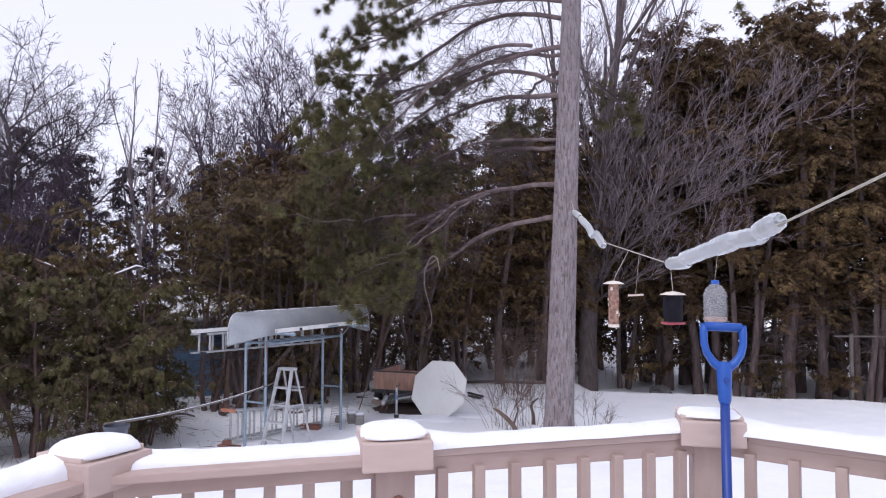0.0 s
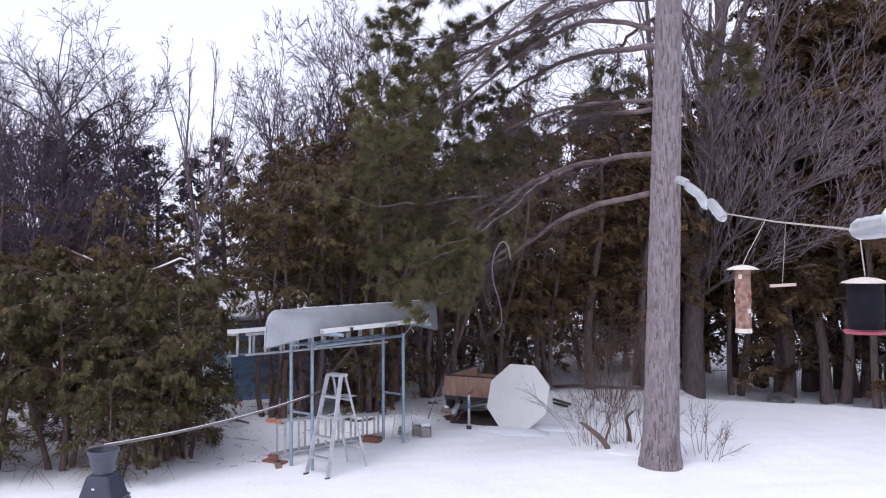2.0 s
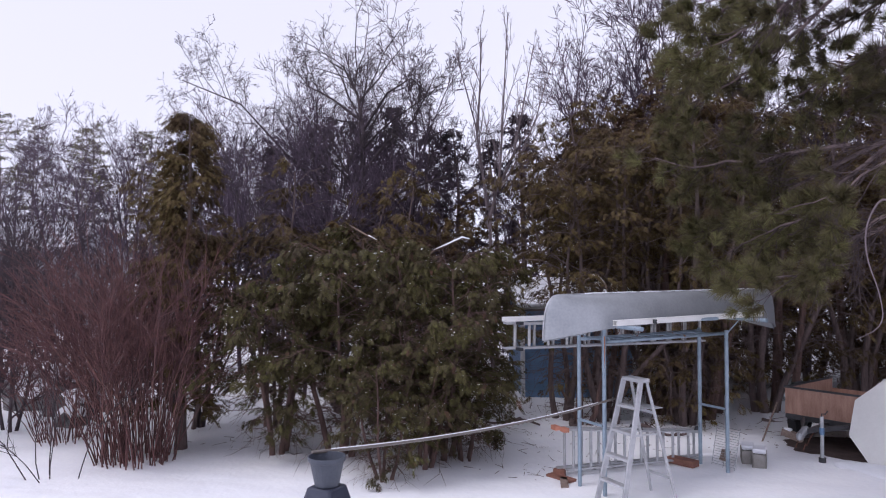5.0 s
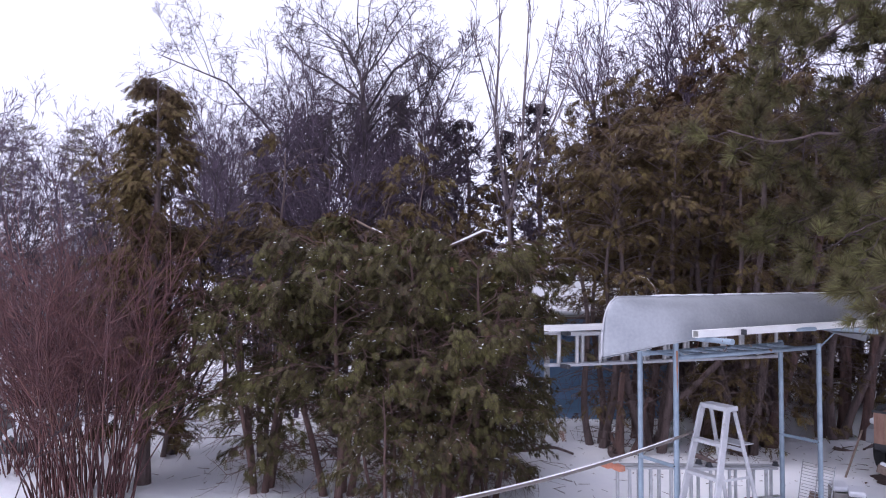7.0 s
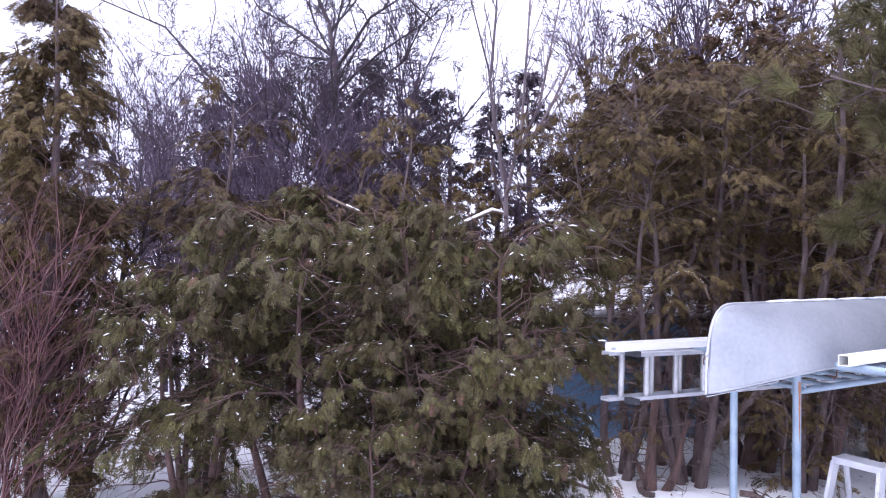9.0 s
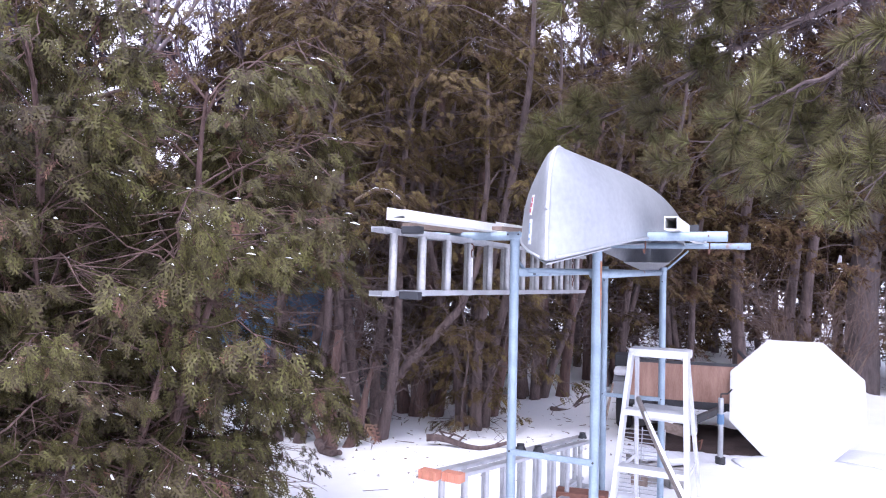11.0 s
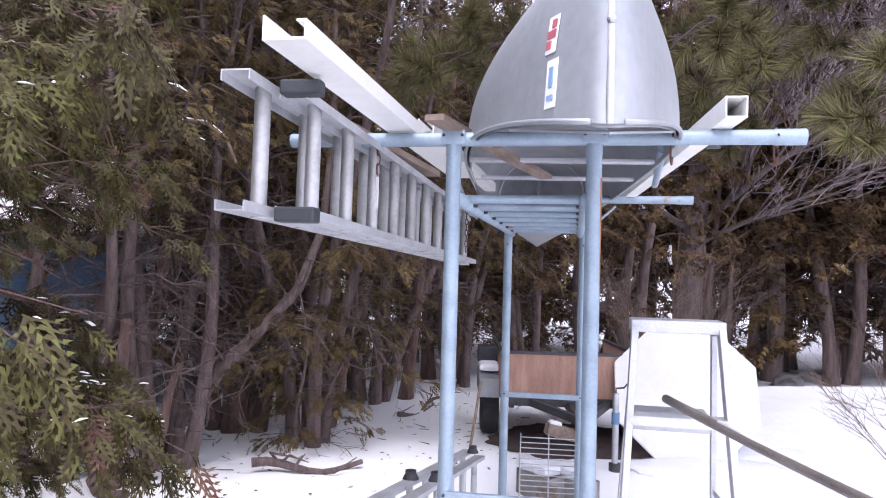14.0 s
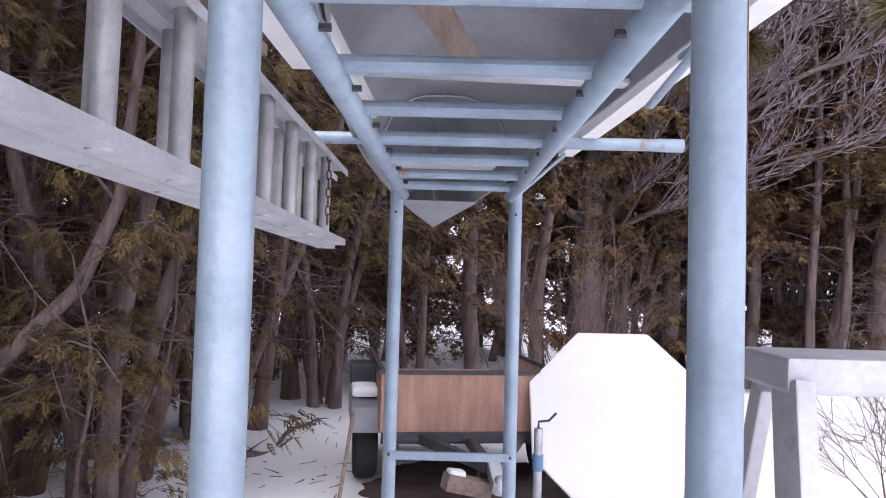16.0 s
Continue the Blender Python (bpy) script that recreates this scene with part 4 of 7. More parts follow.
apple.matrix_basis = turned(-11.6, 16.1, 0.89, 49)
scrub = [bare_tree("bare_tree", 4.6, 177 + i, TWIG_DARK, "small dark leafless tree at the yard's edge", levels=3, kids=(12, 7, 5), spread=0.6, ratio=0.5, stem_r=0.009, thin_r=0.006, fork=3, start=0.1, blades=True) for i in range(2)]
place_all(scrub, [(0, -12.7, 9.4, 0.8, 50), (1, -14.7, 10.6, 0.95, 170), (0, -16.3, 11.4, 1.0, 290), (1, -13.2, 12.6, 0.9, 10), (0, -18.6, 9.4, 1.0, 80), (0, -13.9, 8.9, 1.0, 0), (1, -15.6, 9.6, 1.05, 90), (0, -12.4, 11.3, 0.9, 140), (1, -17.0, 8.2, 1.0, 200), (1, -11.0, 12.2, 1.1, 30), (0, -9.4, 15.8, 0.7, 250), (1, -7.9, 16.0, 0.7, 320)])

maple_stems = [(0.29, [(0, 0, -0.1), (0.0, 0, 1.5), (0.12, 0, 3.2), (0.3, 0, 4.4), (0.5, 0.2, 7), (0.9, 0.3, 10), (1.0, 0.4, 13)], 12, 0.3),
               (0.1, [(0.1, 0, 2.9), (-0.5, 0.1, 4.2), (-0.9, 0.2, 6.5), (-1.0, 0.2, 10), (-1.2, 0.2, 12.5)], 9, 0.25),
               (0.07, [(0.05, 0, 2.6), (-0.6, -0.25, 2.95), (-1.15, -0.4, 2.85), (-1.3, -0.45, 2.9)], 4, 0.4)]
maple_limbs = [(0.072, [(0.25, 0, 3.8), (0.9, -0.8, 5.4), (1.8, -1.6, 7.6), (2.6, -2.0, 10.0)], 16, 0.1),
               (0.066, [(0.2, 0, 3.3), (1.0, -1.2, 4.4), (2.4, -2.2, 5.6), (4.6, -2.7, 6.8)], 22, 0.1),
               (0.06, [(0.2, 0, 2.7), (0.8, -1.3, 3.6), (2.1, -2.4, 4.6), (4.1, -3.0, 5.3)], 22, 0.1),
               (0.055, [(0.3, 0, 4.2), (0.4, -1.2, 5.6), (0.8, -2.2, 7.4), (1.1, -2.8, 9.4)], 16, 0.1),
               (0.045, [(0.15, 0, 2.4), (0.9, -1.0, 2.9), (2.1, -1.9, 3.5), (3.5, -2.6, 3.9)], 18, 0.1)]
maple = bare_tree("maple_tree", 12.5, 83, TWIG_MAPLE, "leafless maple with a forked trunk and fanned upright limbs", "maple tree", spread=0.4, levels=4, kids=(10, 6, 4, 2), ratio=0.48, wob=0.08, crown_up=0.6, thin_r=0.006, blades=True, trunk_mat=BARK_MAPLE,
                  mains=maple_stems + maple_limbs)
maple.matrix_basis = turned(1.08, 25.35, 1.1, 0)
part("limb_snow", quick(pipe, [(-0.35, -0.15, 2.86), (-0.7, -0.28, 3.03), (-1.0, -0.36, 2.99), (-1.28, -0.44, 2.98)], [0.02, 0.045, 0.05, 0.03], 8), SNOW_CAP, maple, "snow lying on a broken limb", smooth=True)
part("hanging_bark", quick(pipe, [(-0.42, -0.3, 2.35), (-0.44, -0.3, 2.15), (-0.4, -0.3, 2.02)], [0.02, 0.045, 0.02], 6), SNOW_CAP, maple, "snowy strip hanging from the trunk")


# ---- the red pine ----
def needle_tuft(n, w, back):
    """Needles standing round the last stretch of a shoot, swept forward."""
    rng = np.random.default_rng(4)
    V, F = [], []
    for i in range(n):
        u = (i + rng.random()) / n
        az, el = rng.uniform(0, 6.28), rng.uniform(0.2, 1.0) + 0.45 * (1 - u)
        d = np.array([math.cos(el), math.sin(el) * math.cos(az), math.sin(el) * math.sin(az)])
        s = np.cross(d, rng.normal(0, 1, 3))
        s = s / np.linalg.norm(s) * w
        o = np.array([back * (u - 1) + 0.1, 0, 0])
        l = rng.uniform(0.75, 1.1)
        k = len(V)
        V += [o - s, o + s, o + d * l]
        F.append((k, k + 1, k + 2))
    return np.array(V), np.array(F)


TUFT, TUFT_FAR = needle_tuft(125, 0.022, 0.55), needle_tuft(7, 0.07, 0.5)


def pine(x, y):
    rng = np.random.default_rng(21)
    t = thing("red_pine", turned(x, y), "tall red pine with plated grey-brown bark and drooping needle tufts", "pine tree")
    H = 17.0
    lean = np.array([0.035, -0.01, 0])
    bm = bmesh.new()
    pts, rad = [], []
    for i in range(26):
        z = H * i / 25
        pts.append((lean[0] * z, lean[1] * z, z - 0.1))
        rad.append(0.235 * (1 - z / H) ** 0.75 + 0.03 + (0.07 * math.exp(-z / 0.25)))
    pipe(bm, pts, rad, 28)
    for v in bm.verts:
        c = Vector((lean[0] * v.co.z, lean[1] * v.co.z, v.co.z))
        d = v.co - c
        a = math.atan2(d.y, d.x)
        k = 1 + 0.03 * math.sin(a * 9 + v.co.z * 2.0) + 0.025 * math.sin(a * 5 - v.co.z * 3.1)
        v.co = c + d * k
    part("trunk", bm, BARK_FURROW, t, smooth=True)
    # loose bark plates, with dark furrows between them
    V, F = [], []
    for i in range(7000):
        z = 10.5 * rng.random() ** 1.25
        a = rng.uniform(-math.pi, math.pi)
        r = 0.235 * (1 - z / H) ** 0.75 + 0.03 + 0.07 * math.exp(-z / 0.25)
        w, h, e = rng.uniform(0.007, 0.017), rng.uniform(0.045, 0.13), rng.uniform(0.005, 0.013)
        c = np.array([lean[0] * z, lean[1] * z, z])
        o = np.array([math.cos(a), math.sin(a), 0])
        s = np.array([-math.sin(a), math.cos(a), 0])
        k = len(V)
        for su, sz, so in ((-1, -1, -0.008), (1, -1, -0.008), (1, 1, -0.008), (-1, 1, -0.008), (-0.6, -0.8, e), (0.6, -0.75, e), (0.65, 0.8, e), (-0.6, 0.75, e)):
            V.append(c + o * (r + so) + s * su * w + np.array([0, 0, sz * h]))
        for f in ((4, 5, 6), (4, 6, 7), (0, 1, 5), (0, 5, 4), (1, 2, 6), (1, 6, 5), (2, 3, 7), (2, 7, 6), (3, 0, 4), (3, 4, 7)):
            F.append(tuple(k + q for q in f))
    bark = part("loose_bark", tri_mesh("loose_bark", np.array(V), np.array(F)), BARK_PINE, t)
    bark["kind"] = "stuff"
    # the limbs that show: butt radius, where the needles begin, and the way they run
    # low limbs from the trunk: butt radius, where the needles begin, height, tip, arch and sag
    low = [
        (0.052, 0.62, 7.6, (-4.6, -1, 6.05), 0.14, 0.1),
        (0.045, 0.66, 6.8, (-4.8, -0.4, 5.1), 0.73, 0.29),
        (0.05, 0.52, 8.1, (-5.1, 0.8, 7.8), 0.03, 0.36),
        (0.05, 0.64, 4.95, (-5.2, 0.8, 3.4), 0.33, 0.08),
        (0.052, 0.64, 4.3, (-4, 0.1, 2.8), 0.16, 0.14),
        (0.034, 0.45, 5.8, (-4.6, 0.5, 4.7), 0.46, 0.01),
        (0.04, 0.58, 8.45, (-4.2, -1.1, 7.4), 0.39, 0.07),
    ]
    # boughs that leave those limbs
    boughs = [
        (0.036, 0.6, (-0.45, -0.15, 7.62), (-4.1, -1.7, 5.4), 0.22, 0.28),
        (0.03, 0.45, (-2.05, 0.2, 4.67), (-3.9, -0.9, 3.2), -0.21, 0.06),
        (0.024, 0.4, (-2.1, 0, 3.63), (-3.1, -1.6, 2.75), -0.03, 0.06),
        (0.022, 0.35, (-1.4, 0.2, 4.82), (-2.7, -1.6, 3.6), -0.01, 0.07),
        (0.026, 0.4, (-3, 0.4, 4.45), (-5.2, -0.6, 4.4), -0.11, 0.04),
        (0.028, 0.3, (-2.9, 0.5, 7.7), (-4.9, -0.1, 6.7), -0.11, 0.03),
        (0.026, 0.35, (-2.3, -0.5, 6.98), (-4.3, 0.1, 6.4), 0.11, 0),
    ]
    ways = []
    for r, u0, o, e, arch, sag in [(r, u0, (lean[0] * z, 0, z), e, a, b) for r, u0, z, e, a, b in low] + boughs:
        o, e = np.array(o), np.array(e)
        w1 = rng.uniform(0, 6.28)
        ways.append((r, u0, [o + (e - o) * u + np.array([0, 0.1 * math.sin(u * 6 + w1) * u, arch * math.sin(math.pi * u) + sag * math.sin(2 * math.pi * u) + 0.05 * math.sin(u * 15 + w1) * u]) for u in [k / 8 for k in range(9)]]))
    # the others rise from the trunk above and behind
    tips = [((-4.9, 0.5, 8.3), 8.9), ((-3.0, -1.7, 8.4), 9.0), ((-4.6, -0.5, 9.0), 9.3), ((-3.9, -0.7, 9.4), 9.8), ((-4.2, 0.4, 10.2), 10.3), ((-3.6, -0.4, 10.9), 10.8), ((-3.2, 0.9, 8.9), 9.1),
            ((-3.3, 1.4, 5.2), 5.6), ((-2.9, 1.6, 7.4), 7.4), ((-3.4, -1.8, 9.6), 9.9), ((3.4, -1.2, 8.6), 8.6), ((4.2, 0.6, 8.4), 8.9), ((2.4, -2.0, 9.4), 9.6), ((3.6, 1.0, 9.6), 9.9), ((1.2, 2.6, 6.8), 7.3), ((-1.4, 2.6, 6.4), 7.2), ((-4.3, 1.8, 6.2), 6.6)]
    for i in range(20):
        z = 10.2 + i * 0.33
        L = 3.4 * (1 - (z - 9) / 9)
        tips.append(((math.cos(i * 2.4) * L, math.sin(i * 2.4) * L, z + 0.5), z - 0.2))
    for (tx, ty, tz), z0 in tips:
        o, e = np.array([lean[0] * z0, lean[1] * z0, z0]), np.array([tx, ty, tz])
        L = np.linalg.norm(e - o)
        w1 = rng.uniform(0, 6.28)
        across = np.cross((e - o) / L, [0, 0, 1.0])
        ways.append((0.011 * L, 0.58, [o + (e - o) * u + math.sin(u * math.pi) * (across * 0.07 * L * math.sin(u * 4 + w1) + np.array([0, 0, 0.07 * L])) for u in [i / 8 for i in range(9)]]))
    limbs, twigs, P, D, S = [], [], [], [], []
    counts = []
    for r0, u0, ctrl in ways:
        # smooth the run between the given places
        path = []
        m = len(ctrl) - 1
        for i in range(m):
            p0, p1, p2, p3 = ctrl[max(i - 1, 0)], ctrl[i], ctrl[i + 1], ctrl[min(i + 2, m)]
            for f in (0.0, 0.5):
                path.append(0.5 * (2 * p1 + (p2 - p0) * f + (2 * p0 - 5 * p1 + 4 * p2 - p3) * f * f + (3 * p1 - p0 - 3 * p2 + p3) * f ** 3) + rng.normal(0, 0.012, 3) * (i + f > 0))
        path.append(ctrl[-1])
        n = len(path) - 1
        counts.append(n)
        L = sum(np.linalg.norm(path[i + 1] - path[i]) for i in range(n))
        for i in range(n):
            limbs.append((*path[i], *path[i + 1], 0.88 * r0 * (1 - i / n) ** 0.8 + 0.006, 0.88 * r0 * (1 - (i + 1) / n) ** 0.8 + 0.006))
        high = path[0][2] > 8.8
        bare, leafy = (6 if high else int(5 * L)), int((2.0 if high else 2.8 if path[0][2] > 6.5 else 3.2) * L) + 2
        for j in range(bare + leafy):
            live = j >= bare
            u = u0 + (1 - u0) * ((j - bare + rng.random()) / leafy) if live else rng.uniform(0.12, u0 + 0.1)
            i = min(int(u * n), n - 1)
            q = path[i] + (path[i + 1] - path[i]) * (u * n - i)
            ax = path[i + 1] - path[i]
            ax = ax / np.linalg.norm(ax)
            side = np.cross(ax, [0, 0, 1.0]) * (1 if j % 2 else -1)
            d = ax * rng.uniform(0.5, 1.1) + side * rng.uniform(0.25, 0.95) + np.array([0, 0, rng.uniform(-0.5, 0.3)])
            d /= np.linalg.norm(d)
            l = rng.uniform(0.45, 0.95) * (1.2 - 0.5 * u)
            for k in range(5):
                d = d + rng.normal(0, 0.16, 3) + np.array([0, 0, -0.05 if k < 3 else 0.22])
                d /= np.linalg.norm(d)
                q2 = q + d * l / 5
                twigs.append((*q, *q2, 0.0095 - 0.0013 * k, 0.0082 - 0.0013 * k))
                if live and k >= 2:
                    for r in range(1 if high or k < 3 else 2):
                        dd = d + rng.normal(0, 0.55, 3) + np.array([0, 0, 0.12])
                        dd /= np.linalg.norm(dd)
                        e2 = q2 + dd * rng.uniform(0.1, 0.26)
                        twigs.append((*q2, *e2, 0.005, 0.004))
                        P.append(e2)
                        D.append(dd + np.array([0, 0, 0.2]))
                        S.append(rng.uniform(0.14, 0.19))
                elif not live:
                    for r in range(2):
                        e2 = q2 + (d * 0.5 + rng.normal(0, 0.7, 3)) * rng.uniform(0.1, 0.28)
                        twigs.append((*q2, *e2, 0.0045, 0.003))
                        twigs.append((*e2, *(e2 + rng.normal(0, 0.08, 3)), 0.003, 0.002))
                q = q2
            if live:
                P.append(q)
                D.append(d + np.array([0, 0, 0.3]))
                S.append(rng.uniform(0.15, 0.19))
    k = 0
    for c in counts:
        part("limb", tri_mesh("limb", *twig_tubes(limbs[k:k + c], 9)), BARK_LIMB, t, smooth=True)
        k += c
    # nothing grows through the canoe and the rack
    inv = pose(-3.826, 14.287, 0, 0, 0, -13.3).inverted() @ turned(x, y)
    R, o3 = np.array(inv.to_3x3()), np.array(inv.translation)

    def free(Q, pad):
        q = np.asarray(Q) @ R.T + o3
        return ~((np.abs(q[:, 0]) < 0.62 + pad) & (q[:, 1] > -1.0 - pad) & (q[:, 1] < 3.85 + pad) & (q[:, 2] < 2.55 + pad))
    twigs = np.array(twigs)
    twigs = twigs[free(twigs[:, :3], 0.03) & free(twigs[:, 3:6], 0.03)]
    V2, F2 = twig_tubes(twigs, 3)
    tw = part("fine_branching", tri_mesh("fine_branching", V2, F2), BARK_TWIG, t)
    tw["kind"] = "stuff"
    P, D, S = np.array(P), np.array(D), np.array(S)
    ok = free(P, 0.16)
    V, F = scatter(*TUFT, frames_from(D[ok], rng), P[ok], S[ok])
    part("needles", tri_mesh("needles", V, F), NEEDLE, t)
    # the pale dangling dead branch
    loop = [Vector(p) for p in ((-1.75, -2.0, 3.25), (-1.8, -2.0, 3.5), (-1.92, -1.98, 3.52), (-2.03, -2.02, 3.25), (-2.03, -2.0, 2.95), (-1.92, -1.97, 2.6), (-1.88, -2.0, 2.3), (-2.12, -2.03, 2.15))]
    for k in range(2):
        loop = [loop[0]] + [a.lerp(b, f) for a, b in zip(loop, loop[1:]) for f in (0.25, 0.75)] + [loop[-1]]
    bm = quick(pipe, loop, [0.013 - 0.009 * i / (len(loop) - 1) for i in range(len(loop))], 6)
    part("dead_branch", bm, TWIG_PALE, t, "pale dead branch hanging in a loop", smooth=True)
    return t


pine(1.32, 16.55)


def shrub(name, x, y, seed, stems, height, spread, material, label, r=0.007, forks=3, base=0.3, up=0.6, sub=1):
    """Many stems from one stool, forking towards the top."""
    rng = np.random.default_rng(seed)
    t = thing(name, turned(x, y), label, "shrub")
    for k in range(stems):
        segs = []
        a = rng.uniform(0, 6.28)
        b = base * math.sqrt(rng.random())
        p = np.array([b * math.cos(a), b * math.sin(a), -0.05])
        lean = rng.uniform(0.05, 1.0) * spread
        d = np.array([math.cos(a + rng.normal(0, 0.4)) * lean, math.sin(a + rng.normal(0, 0.4)) * lean, 1.0])
        L = height * rng.uniform(0.6, 1.1)

        def go(p, d, L, r, lev):
            n = 5 if lev == 0 else 3
            for i in range(n):
                d = d + rng.normal(0, 0.1, 3) + np.array([d[0], d[1], 0]) * 0.08
                d = d / np.linalg.norm(d)
                q = p + d * L / n
                segs.append((*p, *q, r * (1 - 0.6 * i / n), r * (1 - 0.6 * (i + 1) / n)))
                p = q
                if lev < 2 and i >= (n * up - 1 if lev == 0 else 0):
                    for f in range(forks if lev == 0 else sub):
                        nd = d + rng.normal(0, 0.38, 3)
                        go(p, nd / np.linalg.norm(nd), L * rng.uniform(0.22, 0.42), r * 0.5, lev + 1)
        go(p, d / np.linalg.norm(d), L, r, 0)
        part("stem", tri_mesh("stem", *twig_tubes(segs, 3)), material, t)
    return t


shrub("dogwood_bush", -9.25, 10.45, 1, 125, 2.55, 0.27, STEM_RED, "large leafless red-stemmed dogwood bush in snow", r=0.012, base=0.55, sub=2, up=0.5)
shrub("dogwood_bush", -11.4, 10.0, 2, 70, 2.3, 0.5, STEM_RED, "smaller leafless reddish bush beside the woods", r=0.009, base=0.45)
low = shrub("shrub", 0.07, 17.4, 3, 20, 1.1, 0.6, STEM_BROWN, "low leafless brown shrub poking out of the snow", r=0.0052, sub=2)
inv = low.matrix_basis.inverted() @ T(0.12, -0.9, 0)
for pts, rr in (([(0.27, 18.19, -0.05), (0.2, 18.12, 0.12), (0.1, 18.04, 0.26), (-0.03, 17.92, 0.4), (-0.1, 17.85, 0.47), (-0.16, 17.82, 0.5)], [0.055, 0.048, 0.045, 0.036, 0.026, 0.012]),
                ([(0.52, 18.78, -0.05), (0.51, 18.76, 0.2), (0.46, 18.73, 0.42), (0.5, 18.75, 0.5), (0.6, 18.81, 0.58)], [0.036, 0.03, 0.03, 0.024, 0.008]),
                ([(0.2, 18.12, 0.12), (0.28, 18.2, 0.4), (0.22, 18.3, 0.6), (0.3, 18.35, 0.8)], [0.026, 0.018, 0.011, 0.004])):
    part("gnarled_stem", quick(pipe, [inv @ Vector(p) for p in pts], rr, 8), STEM_BROWN, low, "thick gnarled brown stem", smooth=True)
shrub("shrub", 0.72, 17.55, 4, 24, 1.2, 0.6, STEM_BROWN, "low leafless brown shrub poking out of the snow", r=0.0055, sub=2)
shrub("shrub", 1.95, 17.3, 5, 12, 0.8, 0.9, STEM_BROWN, "small leafless shrub beside the pine trunk", r=0.006)
shrub("shrub", -0.6, 22.0, 6, 40, 1.9, 0.5, STEM_BROWN, "leafless reddish brown sapling thicket before the cedars", r=0.008, base=0.5)
for i, (x, y) in enumerate(((-11.2, 8.9), (-12.3, 8.5), (-13.2, 9.2), (-9.0, 9.3), (-14.5, 8.4))):
    shrub("sapling", x, y, 40 + i, 6, 1.7, 0.6, TWIG_DARK, "thin leafless saplings growing through the snow", r=0.01, base=0.35)

# far pines on the left skyline
def far_pine(seed):
    rng = np.random.default_rng(seed)
    t = thing("far_pine", I4, "distant slender pine with level tiers of branches", "pine tree", "skyline pines")
    H = 20
    segs = [(0, 0, -0.3, 0, 0, H * 0.5, 0.25, 0.16), (0, 0, H * 0.5, 0.15, 0, H, 0.16, 0.03)]
    P, D = [], []
    for i in range(120):
        z = H * (0.12 + 0.88 * rng.random() ** 0.9)
        a = rng.uniform(0, 6.28)
        L = rng.uniform(0.35, 1.25) * (0.8 + 3.4 * (1 - z / H) ** 0.6) * (0.8 if z < H * 0.4 else 1)
        e = np.array([math.cos(a) * L, math.sin(a) * L, z + rng.uniform(0.0, 0.35) * L])
        segs.append((0, 0, z, *e, 0.05, 0.015))
        for k in range(int(6 + L * 9)):
            u = rng.uniform(0.55, 1.05)
            P.append(e * u + np.array([0, 0, z]) * (1 - u) + rng.normal(0, 0.25, 3) * [1, 1, 0.3])
            D.append(e - [0, 0, z] + rng.normal(0, L * 0.6, 3) * [1, 1, 0.4])
    V1, F1 = twig_tubes(segs, 5)
    part("trunk", tri_mesh("trunk", V1, F1), BARK_PINE, t)
    P, D = np.array(P), np.array(D)
    V, F = scatter(*TUFT_FAR, frames_from(D, rng), P, rng.uniform(0.2, 0.32, len(P)))
    V, F = V.reshape(-1, 3), F
    part("needles", tri_mesh("needles", V, F), NEEDLE, t)
    return t


fp = [far_pine(90), far_pine(91)]
place_all(fp, [(i % 2, -62 + rs.uniform(-3, 3) + 0.0 * i, 17 + i * 2.6 + rs.uniform(-0.8, 0.8), rs.uniform(0.66, 0.77), rs.uniform(0, 360)) for i in range(9)])


# ---- the pipe rack and what lies on it ----
RK = pose(-3.826, 14.287, 0, 0, 0, -13.3)
Z_BAR = 2.118
R_PIPE = 0.027


